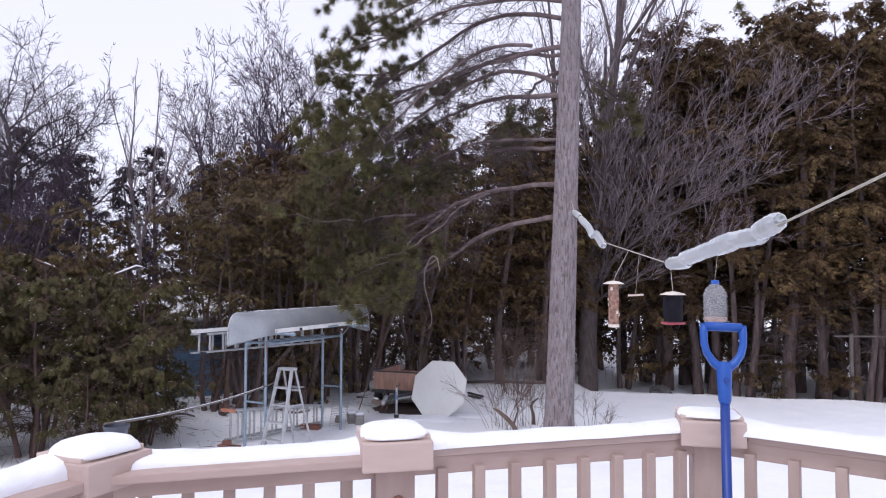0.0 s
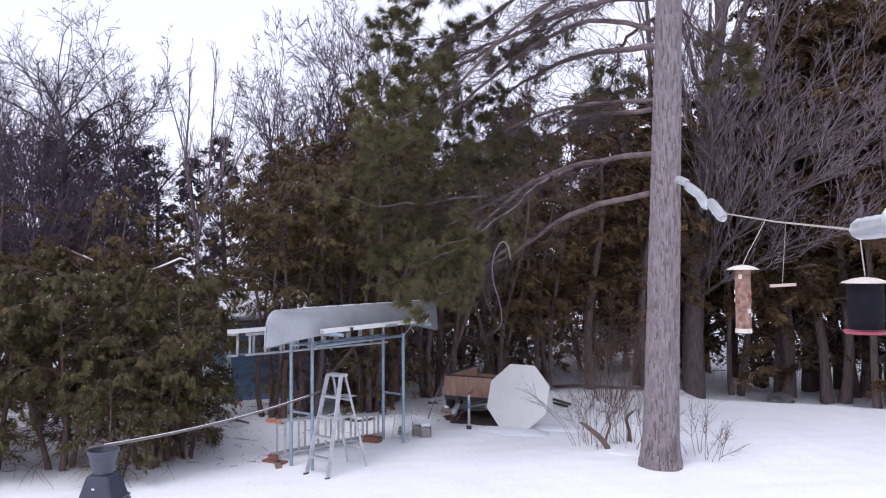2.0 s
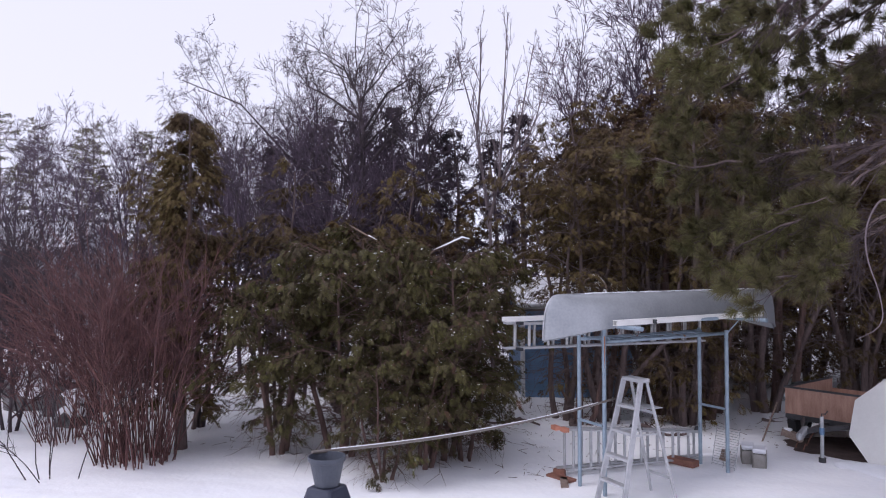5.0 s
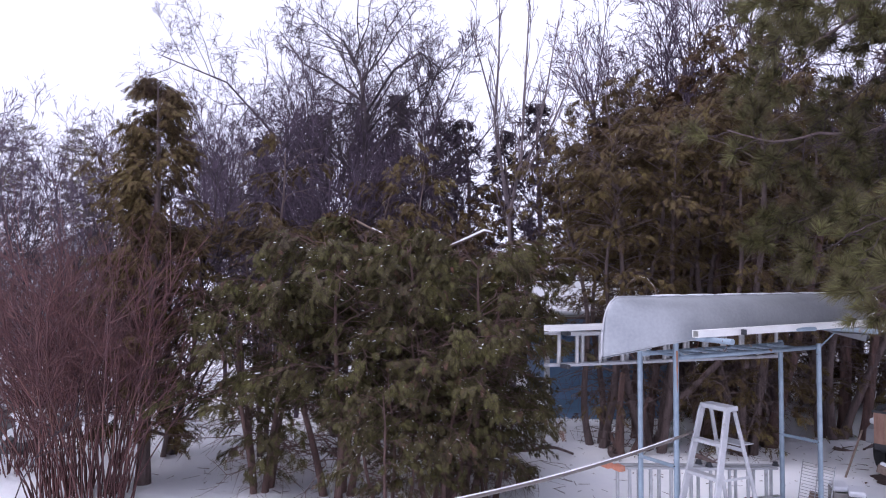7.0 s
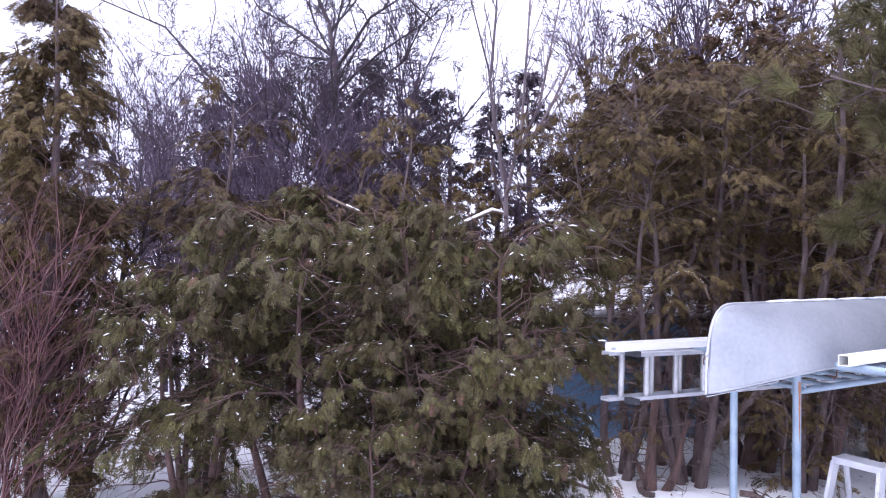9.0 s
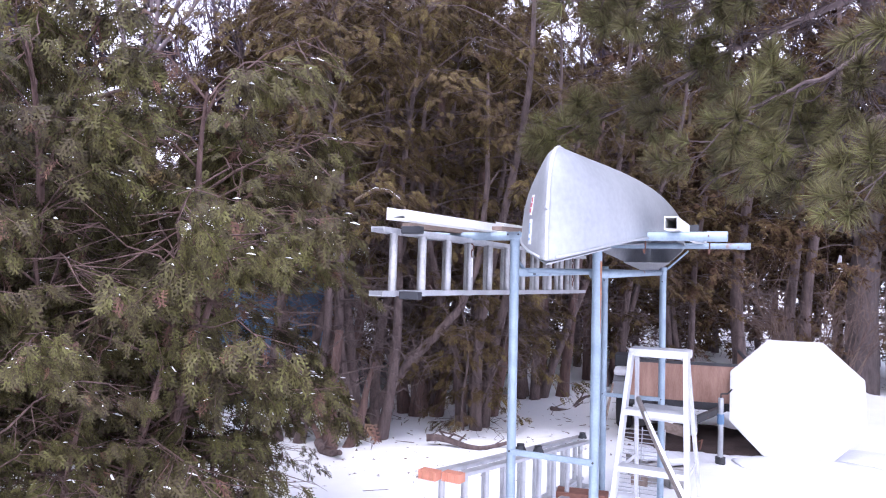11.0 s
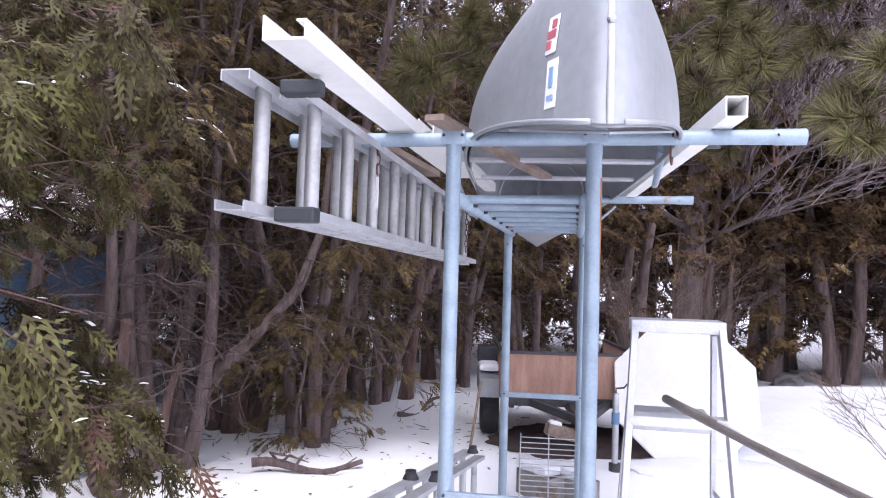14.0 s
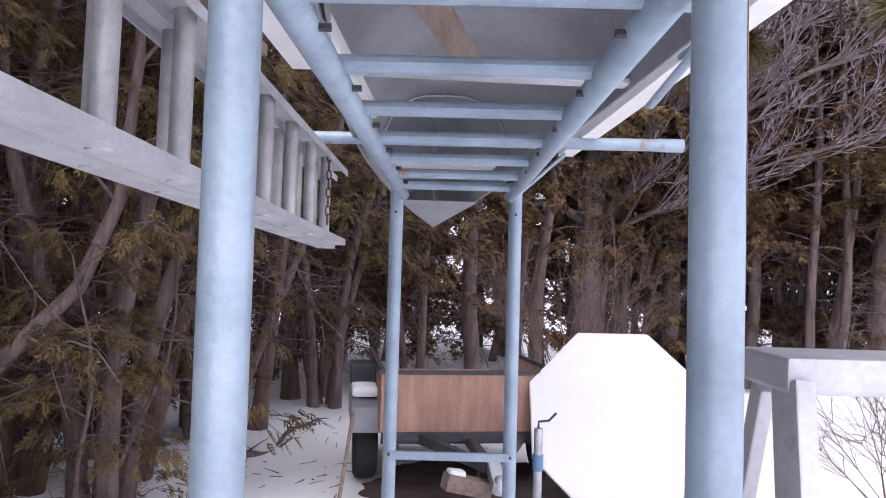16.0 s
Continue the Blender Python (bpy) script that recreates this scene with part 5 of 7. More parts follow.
def rack():
    t = thing("pipe_rack", RK, "blue-grey painted steel pipe rack standing in the snow", "storage rack")
    posts = ((-0.245, 0.0), (0.245, 0.0), (-0.262, 2.2), (0.222, 2.2))
    for x, y in posts:
        bm = bmesh.new()
        rod(bm, (x, y, -0.05), (x, y, Z_BAR - (0.0 if y < 1 else 0.16)), R_PIPE, 28, caps=False)
        if y < 1:
            rod(bm, (x, y, Z_BAR - 0.06), (x, y, Z_BAR + 0.02), R_PIPE + 0.0015, 28, caps=False)
            box(bm, 0.085, 0.006, 0.05, T(x, y - R_PIPE - 0.002, Z_BAR + 0.004), 0.002)
        p = part("post", bm, GALV, t, smooth=True)
        for dx, z in ((0, 0.87), (-0.033, Z_BAR + 0.01), (0.033, Z_BAR + 0.01)) if y < 1 else ((0, 0.87), (0, 1.84)):
            part("bolt", quick(rod, (x + dx, y - R_PIPE - 0.01, z), (x + dx, y - R_PIPE + 0.004, z), 0.006, 6), STEEL_DARK, p)
        if y < 1:
            # rust run below the arm joint
            bm = bmesh.new()
            a0, zs = (-0.35 if x > 0 else 2.9), [1.98 - 0.05 * i for i in range(9 if x > 0 else 6)]
            rows = []
            for i, z in enumerate(zs):
                w = 0.34 * (1 - i / len(zs)) ** 0.7 + 0.05 * math.sin(i * 2.3)
                rows.append([bm.verts.new((x + (R_PIPE + 0.0007) * math.cos(a0 + k * w / 3), y + (R_PIPE + 0.0007) * math.sin(a0 + k * w / 3), z)) for k in (-3, -1, 1, 3)])
            for q, r in zip(rows, rows[1:]):
                for k in range(3):
                    bm.faces.new((q[k], q[k + 1], r[k + 1], r[k]))
            part("rust_stain", bm, RUST_STAIN, p, "orange rust run", smooth=True)
    for y, z in ((0.0, Z_BAR), (2.18, Z_BAR + 0.02)):
        bm = bmesh.new()
        x1 = 0.92 if y < 1 else 0.89
        rod(bm, (-0.86, y, z), (x1 - 0.04, y, z), 0.025, 28, caps=False)
        rod(bm, (x1 - 0.1, y, z), (x1, y, z), 0.0272, 28, caps=False)
        cb = part("crossbar", bm, GALV, t, smooth=True)
        for xe, re in ((-0.8595, 0.0245), (x1 - 0.0005, 0.0268)):
            part("end_plug", quick(rod, (xe - 0.0005, y, z), (xe + 0.0005, y, z), re, 28), GALV, cb)
    for x0, x1 in ((-0.222, -0.236), (0.222, 0.198)):
        bm = bmesh.new()
        rod(bm, (x0, 0.0, 1.905), (x1, 2.2, 1.915), 0.024, 16)
        s = part("side_beam", bm, GALV, t, smooth=True)
        for k in range(7):
            y = 0.2 + 0.3 * k
            part("bolt", quick(rod, (x0 * 0.9, y, 1.9), (x0 * 0.9 - math.copysign(0.016, x0), y, 1.9), 0.006, 6), STEEL_DARK, s)
        bm = bmesh.new()
        rod(bm, (x0 * 1.1, 0.0, 1.99), (x0 * 1.0, 0.16, 1.9), 0.012, 8)
        part("brace", bm, GALV, t)
    for k in range(7):
        y = 0.12 + 0.3 * k
        bm = bmesh.new()
        rod(bm, (-0.225, y, 1.918), (0.215, y, 1.918), 0.016, 12)
        part("rung", bm, GALV, t)
    for y, x0, x1 in ((0.0, -0.245, 0.245), (2.2, -0.262, 0.222)):
        bm = bmesh.new()
        bar(bm, (x0, y - 0.02, 0.865), (x1, y - 0.02, 0.868), 0.02, 0.034, 0.004)
        part("lower_bar", bm, GALV, t)
    for y in (2.2,):
        bm = bmesh.new()
        rod(bm, (0.222, y + 0.02, Z_BAR - 0.2), (0.42, y, Z_BAR - 0.02), 0.008, 8)
        part("stay", bm, GALV, t)
    return t


rack()


def canoe():
    """Upside-down hull: a sheet with gunwales, keel strip, thwarts and end caps."""
    L, B, D = 4.655, 0.855, 0.36
    p0, p1 = Vector((0.262, -0.935, 0)), Vector((-0.165, 3.70, 0))
    ang = math.degrees(math.atan2(p1.x - p0.x, p1.y - p0.y))
    m = RK @ Matrix.Translation((p0 + p1) / 2 + Vector((0, 0, Z_BAR + 0.026))) @ pose(0, 0, 0, 0, 0, -ang)
    t = thing("canoe", m, "dull aluminium canoe lying upside down on the rack", "canoe")
    n, k = 64, 14

    def section(u):
        """Half beam, gunwale height and keel height at u in -1..1 (upside down)."""
        a = abs(u)
        hb = B / 2 * max(0.0, 1 - a ** 2.9) ** 0.8
        sheer = -(0.172 if u < 0 else 0.235) * a ** 3.2
        keel = D + 0.0 * a
        if a > 0.86:
            w = (a - 0.86) / 0.14
            keel = sheer + (D - sheer) * max(0.0, 1 - w ** 3.6) ** 0.42
        return hb, sheer, keel

    def shell(bm, inset):
        rings = []
        for i in range(n + 1):
            u = math.sin((i / n - 0.5) * math.pi) * 0.35 + (i / n * 2 - 1) * 0.65
            hb, zs, zk = section(u)
            full = 1 - abs(u) ** 4.5
            ring = []
            for j in range(2 * k + 1):
                s = j / k - 1
                a = abs(s) * math.pi / 2
                x = math.copysign(hb * (math.sin(a) ** (1.0 - 0.35 * full)), s)
                z = zk - (zk - zs) * (1 - math.cos(a) ** (0.75 + 0.5 * (1 - full)))
                ring.append(bm.verts.new((x * (1 - inset * 0.03), u * L / 2 * (1 - inset * 0.006), z - inset * 0.006)))
            rings.append(ring)
        for a, b in zip(rings, rings[1:]):
            for j in range(2 * k):
                bm.faces.new((a[j], a[j + 1], b[j + 1], b[j]))
        bmesh.ops.remove_doubles(bm, verts=bm.verts, dist=0.0006)

    part("hull", quick(shell, 0), HULL, t, smooth=True)
    part("inner_skin", quick(shell, 1), HULL_IN, t, "dark inside of the hull", smooth=True)
    for s in (-1, 1):
        pts, rad = [], 0.007
        for i in range(41):
            u = -0.985 + 1.97 * i / 40
            hb, zs, zk = section(u)
            pts.append((s * (hb + 0.004), u * L / 2, zs + 0.004))
        part("gunwale", quick(pipe, pts, rad, 8), HULL, t, smooth=True)
    pts = []
    for i in range(61):
        u = -1 + 2 * i / 60
        hb, zs, zk = section(u)
        pts.append((0, u * L / 2, zk + 0.004))
    part("keel_strip", quick(pipe, pts, 0.009, 6), ALU, t, smooth=True)
    # white line of uneven width along most of the keel
    pts = [(0.004 * math.sin(i * 1.7), (-0.72 + 1.5 * i / 60) * L / 2, section(-0.72 + 1.5 * i / 60)[2] + 0.009) for i in range(61)]
    part("white_keel_line", quick(pipe, pts, [0.003 + 0.009 * abs(math.sin(i * 0.37)) ** 0.4 for i in range(61)], 6), SNOW_CAP, t, "thin white line along the keel", smooth=True)
    for s in (-1, 1):
        drop = 0.172 if s < 0 else 0.235
        bm = bmesh.new()
        pipe(bm, [(0, s * L / 2 * u, section(s * u)[2] + 0.003) for u in [0.86 + 0.14 * math.sin(i * math.pi / 2 / 16) for i in range(17)]] + [(0, s * L / 2, -drop)], 0.009, 6)
        part("stem_band", bm, ALU, t, smooth=True)
        # triangular end deck
        bm = bmesh.new()
        h, zs, _ = section(s * 0.82)
        vs = [bm.verts.new(c) for c in ((-h, s * 0.82 * L / 2, zs - 0.016), (h, s * 0.82 * L / 2, zs - 0.016), (0, s * 0.998 * L / 2, -0.022 - drop))]
        f = bm.faces.new(vs)
        ex = bmesh.ops.extrude_face_region(bm, geom=[f])
        for v in ex["geom"]:
            if isinstance(v, bmesh.types.BMVert):
                v.co.z += 0.006
        part("end_deck", bm, HULL, t)
        bm = bmesh.new()
        bmesh.ops.create_uvsphere(bm, u_segments=10, v_segments=6, radius=0.012, matrix=T(0, s * (L / 2 - 0.005), 0.06))
        part("towing_eye", bm, STEEL_ZINC, t)
    for y in (-1.5, -0.68, -0.07, 0.8, 1.55):
        hb, zs, _ = section(y / (L / 2))
        bm = bmesh.new()
        wide = 0.18 if abs(y) > 1.2 else 0.06
        box(bm, hb * (1.7 if wide > 0.1 else 2) - 0.02, wide, 0.016, T(0, y, zs + (0.07 if wide > 0.1 else 0.012)), 0.004)
        part("seat" if wide > 0.1 else "thwart", bm, ALU, t)
    for u in (-0.62, 0.62):
        hb, zs, zk = section(u)
        bm = bmesh.new()
        full = 1 - abs(u) ** 4.5
        pipe(bm, [(math.copysign(hb * 0.95 * abs(math.sin(a)) ** (1 - 0.35 * full), a), u * L / 2, zk - 0.018 - (zk - zs) * 0.97 * (1 - math.cos(a) ** (0.75 + 0.5 * (1 - full)))) for a in [(-1 + 2 * j / 16) * 1.45 for j in range(17)]], 0.006, 5)
        part("rib", bm, HULL, t)
    # two stickers on the bow, laid on the hull's skin
    def skin(u, a):
        hb, zs, zk = section(u)
        full = 1 - abs(u) ** 4.5
        return Vector((-hb * math.sin(a) ** (1.0 - 0.35 * full), u * L / 2, zk - (zk - zs) * (1 - math.cos(a) ** (0.75 + 0.5 * (1 - full)))))

    for zt, h, nm in ((0.085, 0.095, "flag_sticker"), (-0.035, 0.12, "maker_sticker")):
        best = min(((abs(skin(-1 + 0.004 * i, 0.05 + 0.03 * j).x + 0.115) + abs(skin(-1 + 0.004 * i, 0.05 + 0.03 * j).z - zt), -1 + 0.004 * i, 0.05 + 0.03 * j) for i in range(1, 60) for j in range(48)))
        u, a = best[1], best[2]
        c, du, da = skin(u, a), skin(u + 0.01, a) - skin(u - 0.01, a), skin(u, a + 0.02) - skin(u, a - 0.02)
        z = -da.normalized()
        x = (-du - z * (-du).dot(z)).normalized()
        y = z.cross(x)
        if y.y > 0:
            y = -y
        mm = Matrix((x, y, z)).transposed().to_4x4()
        mm.translation = c + y * 0.002
        st = part(nm, quick(box, 0.05, 0.003, h, mm, 0.001), LABEL_WHITE, t, "small white sticker")
        if nm == "flag_sticker":
            for dz, dx, w in ((0.026, 0.008, 0.02), (0.0, 0.0, 0.04), (-0.026, -0.008, 0.022)):
                part("print_bar", quick(box, w, 0.003, 0.02, mm @ T(dx, 0.003, dz)), LABEL_RED, st)
        else:
            for dz, w, hh in ((0.015, 0.018, 0.05), (-0.035, 0.028, 0.012)):
                part("print_bar", quick(box, w, 0.003, hh, mm @ T(0, 0.003, dz)), LABEL_BLUE, st)
    return t


canoe()


def rail(bm, p, q, h=0.09, w=0.028, th=0.004, side=1):
    """A channel rail from p to q (both at its middle): a web with two lips."""
    p, q = Vector(p), Vector(q)
    d = (q - p).normalized()
    up = Vector((0, 0, 1))
    s = d.cross(up).normalized() * side
    u = s.cross(d) * side
    for off, ww, hh in ((s * 0, th, h), (s * w / 2 + u * (h / 2 - th / 2), w, th), (s * w / 2 - u * (h / 2 - th / 2), w, th)):
        m = Matrix((s, d, u)).transposed().to_4x4()
        m.translation = (p + q) / 2 + off
        box(bm, ww, (q - p).length, hh, m, 0.001)


def edge_ladder(name, m, width, z0, sections, label):
    """An extension ladder on edge: level rails above one another, upright rungs."""
    t = thing(name, m, label, "ladder", "aluminium ladders")
    for si, (x, y0, y1, wd) in enumerate(sections):
        zl, zu = z0 + (width - wd) / 2, z0 + (width + wd) / 2
        for z, sg in ((zl, 1), (zu, -1)):
            bm = bmesh.new()
            d = Vector((0, y1 - y0, 0))
            # rail laid flat: web level, lips towards the rungs
            prof = [(-0.039, 0.025), (-0.039, -0.002), (0.039, -0.002), (0.039, 0.025), (0.035, 0.025), (0.035, 0.002), (-0.035, 0.002), (-0.035, 0.025)]
            ends = [[bm.verts.new((x + a, yy, z + sg * b)) for a, b in prof] for yy in (y0, y1)]
            for i in range(8):
                bm.faces.new((ends[0][i], ends[0][(i + 1) % 8], ends[1][(i + 1) % 8], ends[1][i]))
            bm.faces.new(ends[0])
            bm.faces.new(ends[1])
            part("side_rail", bm, ALU, t)
        y = y0 + 0.16
        while y < y1 - 0.05:
            bm = bmesh.new()
            rod(bm, (x, y, zl), (x, y, zu), 0.0215, 18, caps=False)
            r = part("rung", bm, ALU_RUNG, t, smooth=True)
            for z, sg in ((zl, -1), (zu, 1)):
                part("rung_end", quick(rod, (x, y, z + sg * 0.001), (x, y, z + sg * 0.006), 0.02, 12), ALU, r)
            y += 0.305
        if si == 0:
            for z in (zl, zu):
                bm = bmesh.new()
                box(bm, 0.11, 0.05, 0.04, T(x + 0.03, y0 - 0.01, z), 0.006)
                part("foot", bm, BLACK_PLASTIC, t)
    return t


# ladder hung on edge from the left of the rack
hung = edge_ladder("extension_ladder", RK @ T(0, -0.8, 1.95) @ pose(0, 0, 0, -1.2) @ T(0, 0.8, -1.95), 0.345, 1.778,
                   [(-0.553, -0.73, 2.5, 0.335), (-0.633, -0.9, 2.7, 0.345)],
                   "weathered aluminium extension ladder hung on edge under the rack arms")
for y, links in ((0.03, 3), (2.15, 9)):
    bm = bmesh.new()
    pts = [(-0.52, y, Z_BAR - 0.0 + 0.02 * math.sin(a)) for a in (0, 1)]
    for i in range(links):
        z = Z_BAR - 0.03 - i * 0.036
        a = i % 2
        ring = [(-0.535 + 0.009 * math.cos(b) * a, y + 0.009 * math.cos(b) * (1 - a), z + 0.022 * math.sin(b)) for b in [j * math.pi / 4 for j in range(9)]]
        pipe(bm, ring, 0.003, 5, False)
    ch = part("chain", bm, RUST, None)
    ch.matrix_basis = RK
    tagged(ch, "rusty hanging chain below the rack arm", "chain")
    if links == 3:
        part("white_clip", quick(box, 0.012, 0.01, 0.12, T(-0.535, y, Z_BAR - 0.19), 0.004), WHITE_VINYL, ch)

# white vinyl channels on top
def channel(name, p, q, w, h, label):
    t = thing(name, RK, label, "gutter", "white channels")
    p, q = Vector(p), Vector(q)
    d = (q - p).normalized()
    s = d.cross(Vector((0, 0, 1))).normalized()
    u = s.cross(d)
    bm = bmesh.new()
    e = 0.005
    prof = [(-w / 2, h), (-w / 2, 0), (w / 2, 0), (w / 2, h * 0.8), (w / 2 - 0.024, h * 0.8), (w / 2 - 0.024, h * 0.8 - e), (w / 2 - e, h * 0.8 - e), (w / 2 - e, e), (-w / 2 + e, e), (-w / 2 + e, h)]
    ends = [[bm.verts.new(c + s * x + u * z) for x, z in prof] for c in (p, q)]
    n = len(prof)
    for i in range(n):
        bm.faces.new((ends[0][i], ends[0][(i + 1) % n], ends[1][(i + 1) % n], ends[1][i]))
    bm.faces.new(ends[0])
    bm.faces.new(ends[1])
    part("trough", bm, WHITE_VINYL, t)
    rings = []
    bm = bmesh.new()
    for i in range(25):
        c = p.lerp(q, 0.02 + 0.96 * i / 24)
        k = 0.32 + 0.2 * noise.noise(c * 4)
        rings.append([bm.verts.new(c + s * (w / 2 - 0.007) * math.cos(a) + u * (0.006 + h * k * math.sin(a))) for a in [j * math.pi / 6 for j in range(7)]])
    for a, b in zip(rings, rings[1:]):
        for j in range(6):
            bm.faces.new((a[j], a[j + 1], b[j + 1], b[j]))
    part("trough_snow", bm, SNOW_CAP, t, "snow lying in the gutter", smooth=True)
    return t


channel("white_gutter", (-0.455, -1.02, 2.152), (-0.43, 1.25, 2.148), 0.105, 0.058, "length of white vinyl gutter lying on the rack")
channel("white_gutter", (-0.365, 0.06, 2.148), (-0.345, 1.85, 2.148), 0.062, 0.06, "length of white vinyl gutter lying on the rack")
# square white tube
t = thing("white_square_tube", RK, "hollow square white vinyl post lying on the rack", "post")
bm = bmesh.new()
p, q, w = Vector((0.668, -0.19, 2.178)), Vector((0.48, 2.6, 2.19)), 0.066
d = (q - p).normalized()
s = d.cross(Vector((0, 0, 1)))
up = s.cross(d)
rings = [[bm.verts.new(c + s * (a * k) + up * (b * k)) for a, b in ((-1, -1), (1, -1), (1, 1), (-1, 1))] for c, k in ((p, w / 2), (q, w / 2), (q, w / 2 - 0.004), (p, w / 2 - 0.004))]
for k in range(4):
    for i in range(4):
        bm.faces.new((rings[k][i], rings[k][(i + 1) % 4], rings[(k + 1) % 4][(i + 1) % 4], rings[(k + 1) % 4][i]))
part("tube_wall", bm, WHITE_VINYL, t)
# black plug in the bore, added for the shade inside the hollow tube
part("tube_shade_plug", quick(box, 0.05, 0.02, 0.05, T(p.x + 0.035, p.y + 0.6, p.z)), BLACK_PLASTIC, t, "black plug standing for the shade inside the tube")

# grey pipe and boards between
for nm, a, b, w, h, ma, lab in (("wooden_strip", (-0.28, -0.2, 2.155), (0.02, 1.25, 2.155), 0.07, 0.022, WOOD_OLD, "weathered brown wooden strip under the canoe"),
                                ("wooden_strip", (-0.66, -0.55, 2.15), (-0.55, 1.1, 2.15), 0.075, 0.03, WOOD_OLD, "weathered grey board along the hung ladder")):
    o = part(nm, quick(bar, a, b, w, h, 0.003), ma)
    o.matrix_basis = RK
    tagged(o, lab, "board")
o = part("grey_pipe", quick(rod, (0.52, 0.45, 2.165), (0.60, 1.6, 2.165), 0.022, 14), GALV)
o.matrix_basis = RK
tagged(o, "short grey pipe lying on the rack", "pipe")
for x in (0.50, 0.83):
    o = part("wire_hook", quick(pipe, [(x, -0.03, Z_BAR + 0.0), (x, 0.0, Z_BAR + 0.03), (x, 0.03, Z_BAR), (x, 0.03, Z_BAR - 0.06), (x, 0.0, Z_BAR - 0.09), (x, -0.02, Z_BAR - 0.07)], 0.004, 6), RUST)
    o.matrix_basis = RK
    tagged(o, "rusty wire hook hanging from the rack arm", "hook")

# flared ladder on edge on the snow beside the rack
gl = pose(-4.58, 14.5, 0, 0, 0, -18.8)


def flared_ladder():
    t = thing("extension_ladder", gl, "flared aluminium ladder standing on edge in the snow with orange feet", "ladder", "aluminium ladders")
    for x, y0, y1 in ((0.0, 0.0, 2.5), (0.135, 0.06, 2.3)):
        lo, hi = (lambda y: 0.1 - 0.03 * y), (lambda y: 0.645 - 0.1 * y)
        for z in (lo, hi):
            part("side_rail", quick(bar, (x, y0, z(y0)), (x, y1, z(y1)), 0.07, 0.024, 0.003), ALU, t)
        y = y0 + 0.12
        while y < y1 - 0.04:
            part("rung", quick(rod, (x, y, lo(y)), (x, y, hi(y)), 0.02, 12), ALU, t)
            y += 0.28
        foot = part("foot", quick(box, 0.132, 0.066, 0.051, T(x, y0 - 0.02, hi(y0)), 0.003), ORANGE, t, "ribbed orange rubber foot")
        for k in range(8):
            part("rib", quick(box, 0.009, 0.076, 0.057, T(x - 0.058 + 0.0165 * k, y0 - 0.02, hi(y0)), 0.002), ORANGE, foot)
    return t


flared_ladder()
for x, y, r in ((0.0, 1.25, 1.0), (0.135, 1.28, 1.0), (0.07, 2.36, 0.9)):
    o = part("rubber_foot", quick(lathe, [(0.0, 0.0), (0.045 * r, 0.0), (0.03 * r, 0.03), (0.03 * r, 0.045), (0.0, 0.045)], 14, gl @ T(x, y, 0.66 - 0.1 * y)), BLACK_PLASTIC)
    tagged(o, "black rubber foot resting on the ladder rail", "rubber foot")

# scrap wood on the snow
for x, y, rz, sx, sy, sz, ma in ((-0.62, -0.02, 12, 0.42, 0.14, 0.035, WOOD_RED), (-0.75, 0.05, 40, 0.16, 0.1, 0.09, WOOD_RED), (-0.42, -0.12, -35, 0.4, 0.1, 0.035, WOOD_OLD), (-0.36, 1.95, 12, 0.42, 0.17, 0.09, WOOD_RED)):
    o = part("scrap_board", quick(box, sx, sy, sz, RK @ pose(x, y, sz / 2 - 0.005, 0, 0, rz), 0.006), ma)
    tagged(o, "short reddish scrap board lying in the snow", "board", "scrap boards")


# ---- step ladder with the long pole ----
SL = pose(-3.235, 14.385, 0, 0, 0, -14)


def step_ladder():
    t = thing("step_ladder", SL, "paint-spattered aluminium step ladder standing open in the snow", "step ladder")
    H = 1.462
    ft = {}
    for s in (-1, 1):
        top, foot = Vector((s * 0.148, -0.055, H)), Vector((s * 0.235, -0.42, -0.02))
        bm = bmesh.new()
        bar(bm, foot, top, 0.024, 0.07, 0.003)
        r = part("front_rail", bm, ALU, t)
        part("foot", quick(box, 0.035, 0.085, 0.03, T(*foot) @ pose(0, 0, 0.03), 0.004), BLACK_PLASTIC, r)
        top2, foot2 = Vector((s * 0.14, 0.05, H - 0.02)), Vector((s * 0.215, 0.44, -0.02))
        bm = bmesh.new()
        bar(bm, foot2, top2, 0.02, 0.036, 0.003)
        part("rear_leg", bm, ALU, t)
        ft[s] = (foot, top, foot2, top2)
        # spreader
        a, b = foot.lerp(top, 0.58), foot2.lerp(top2, 0.58)
        part("spreader", quick(bar, a, b, 0.004, 0.022), ALU, t)
    part("top_cap", quick(box, 0.325, 0.15, 0.045, T(0, 0, H + 0.01), 0.006), ALU, t)
    for k in range(4):
        u = (k + 1) * 0.2
        a, b = ft[-1][0].lerp(ft[-1][1], u), ft[1][0].lerp(ft[1][1], u)
        bm = bmesh.new()
        bar(bm, a, b, 0.085, 0.006, 0.001)
        bar(bm, a + Vector((0, -0.04, -0.014)), b + Vector((0, -0.04, -0.014)), 0.005, 0.03)
        bar(bm, a + Vector((0, 0.04, -0.014)), b + Vector((0, 0.04, -0.014)), 0.005, 0.03)
        part("step", bm, ALU, t)
    for u in (0.2, 0.75):
        part("rear_bar", quick(bar, ft[-1][2].lerp(ft[-1][3], u), ft[1][2].lerp(ft[1][3], u), 0.006, 0.035, 0.001), ALU, t)
    bm = bmesh.new()
    box(bm, 0.29, 0.2, 0.008, T(0, 0.2, H - 0.34), 0.002)
    part("paint_shelf", bm, ALU, t)
    return t


step_ladder()

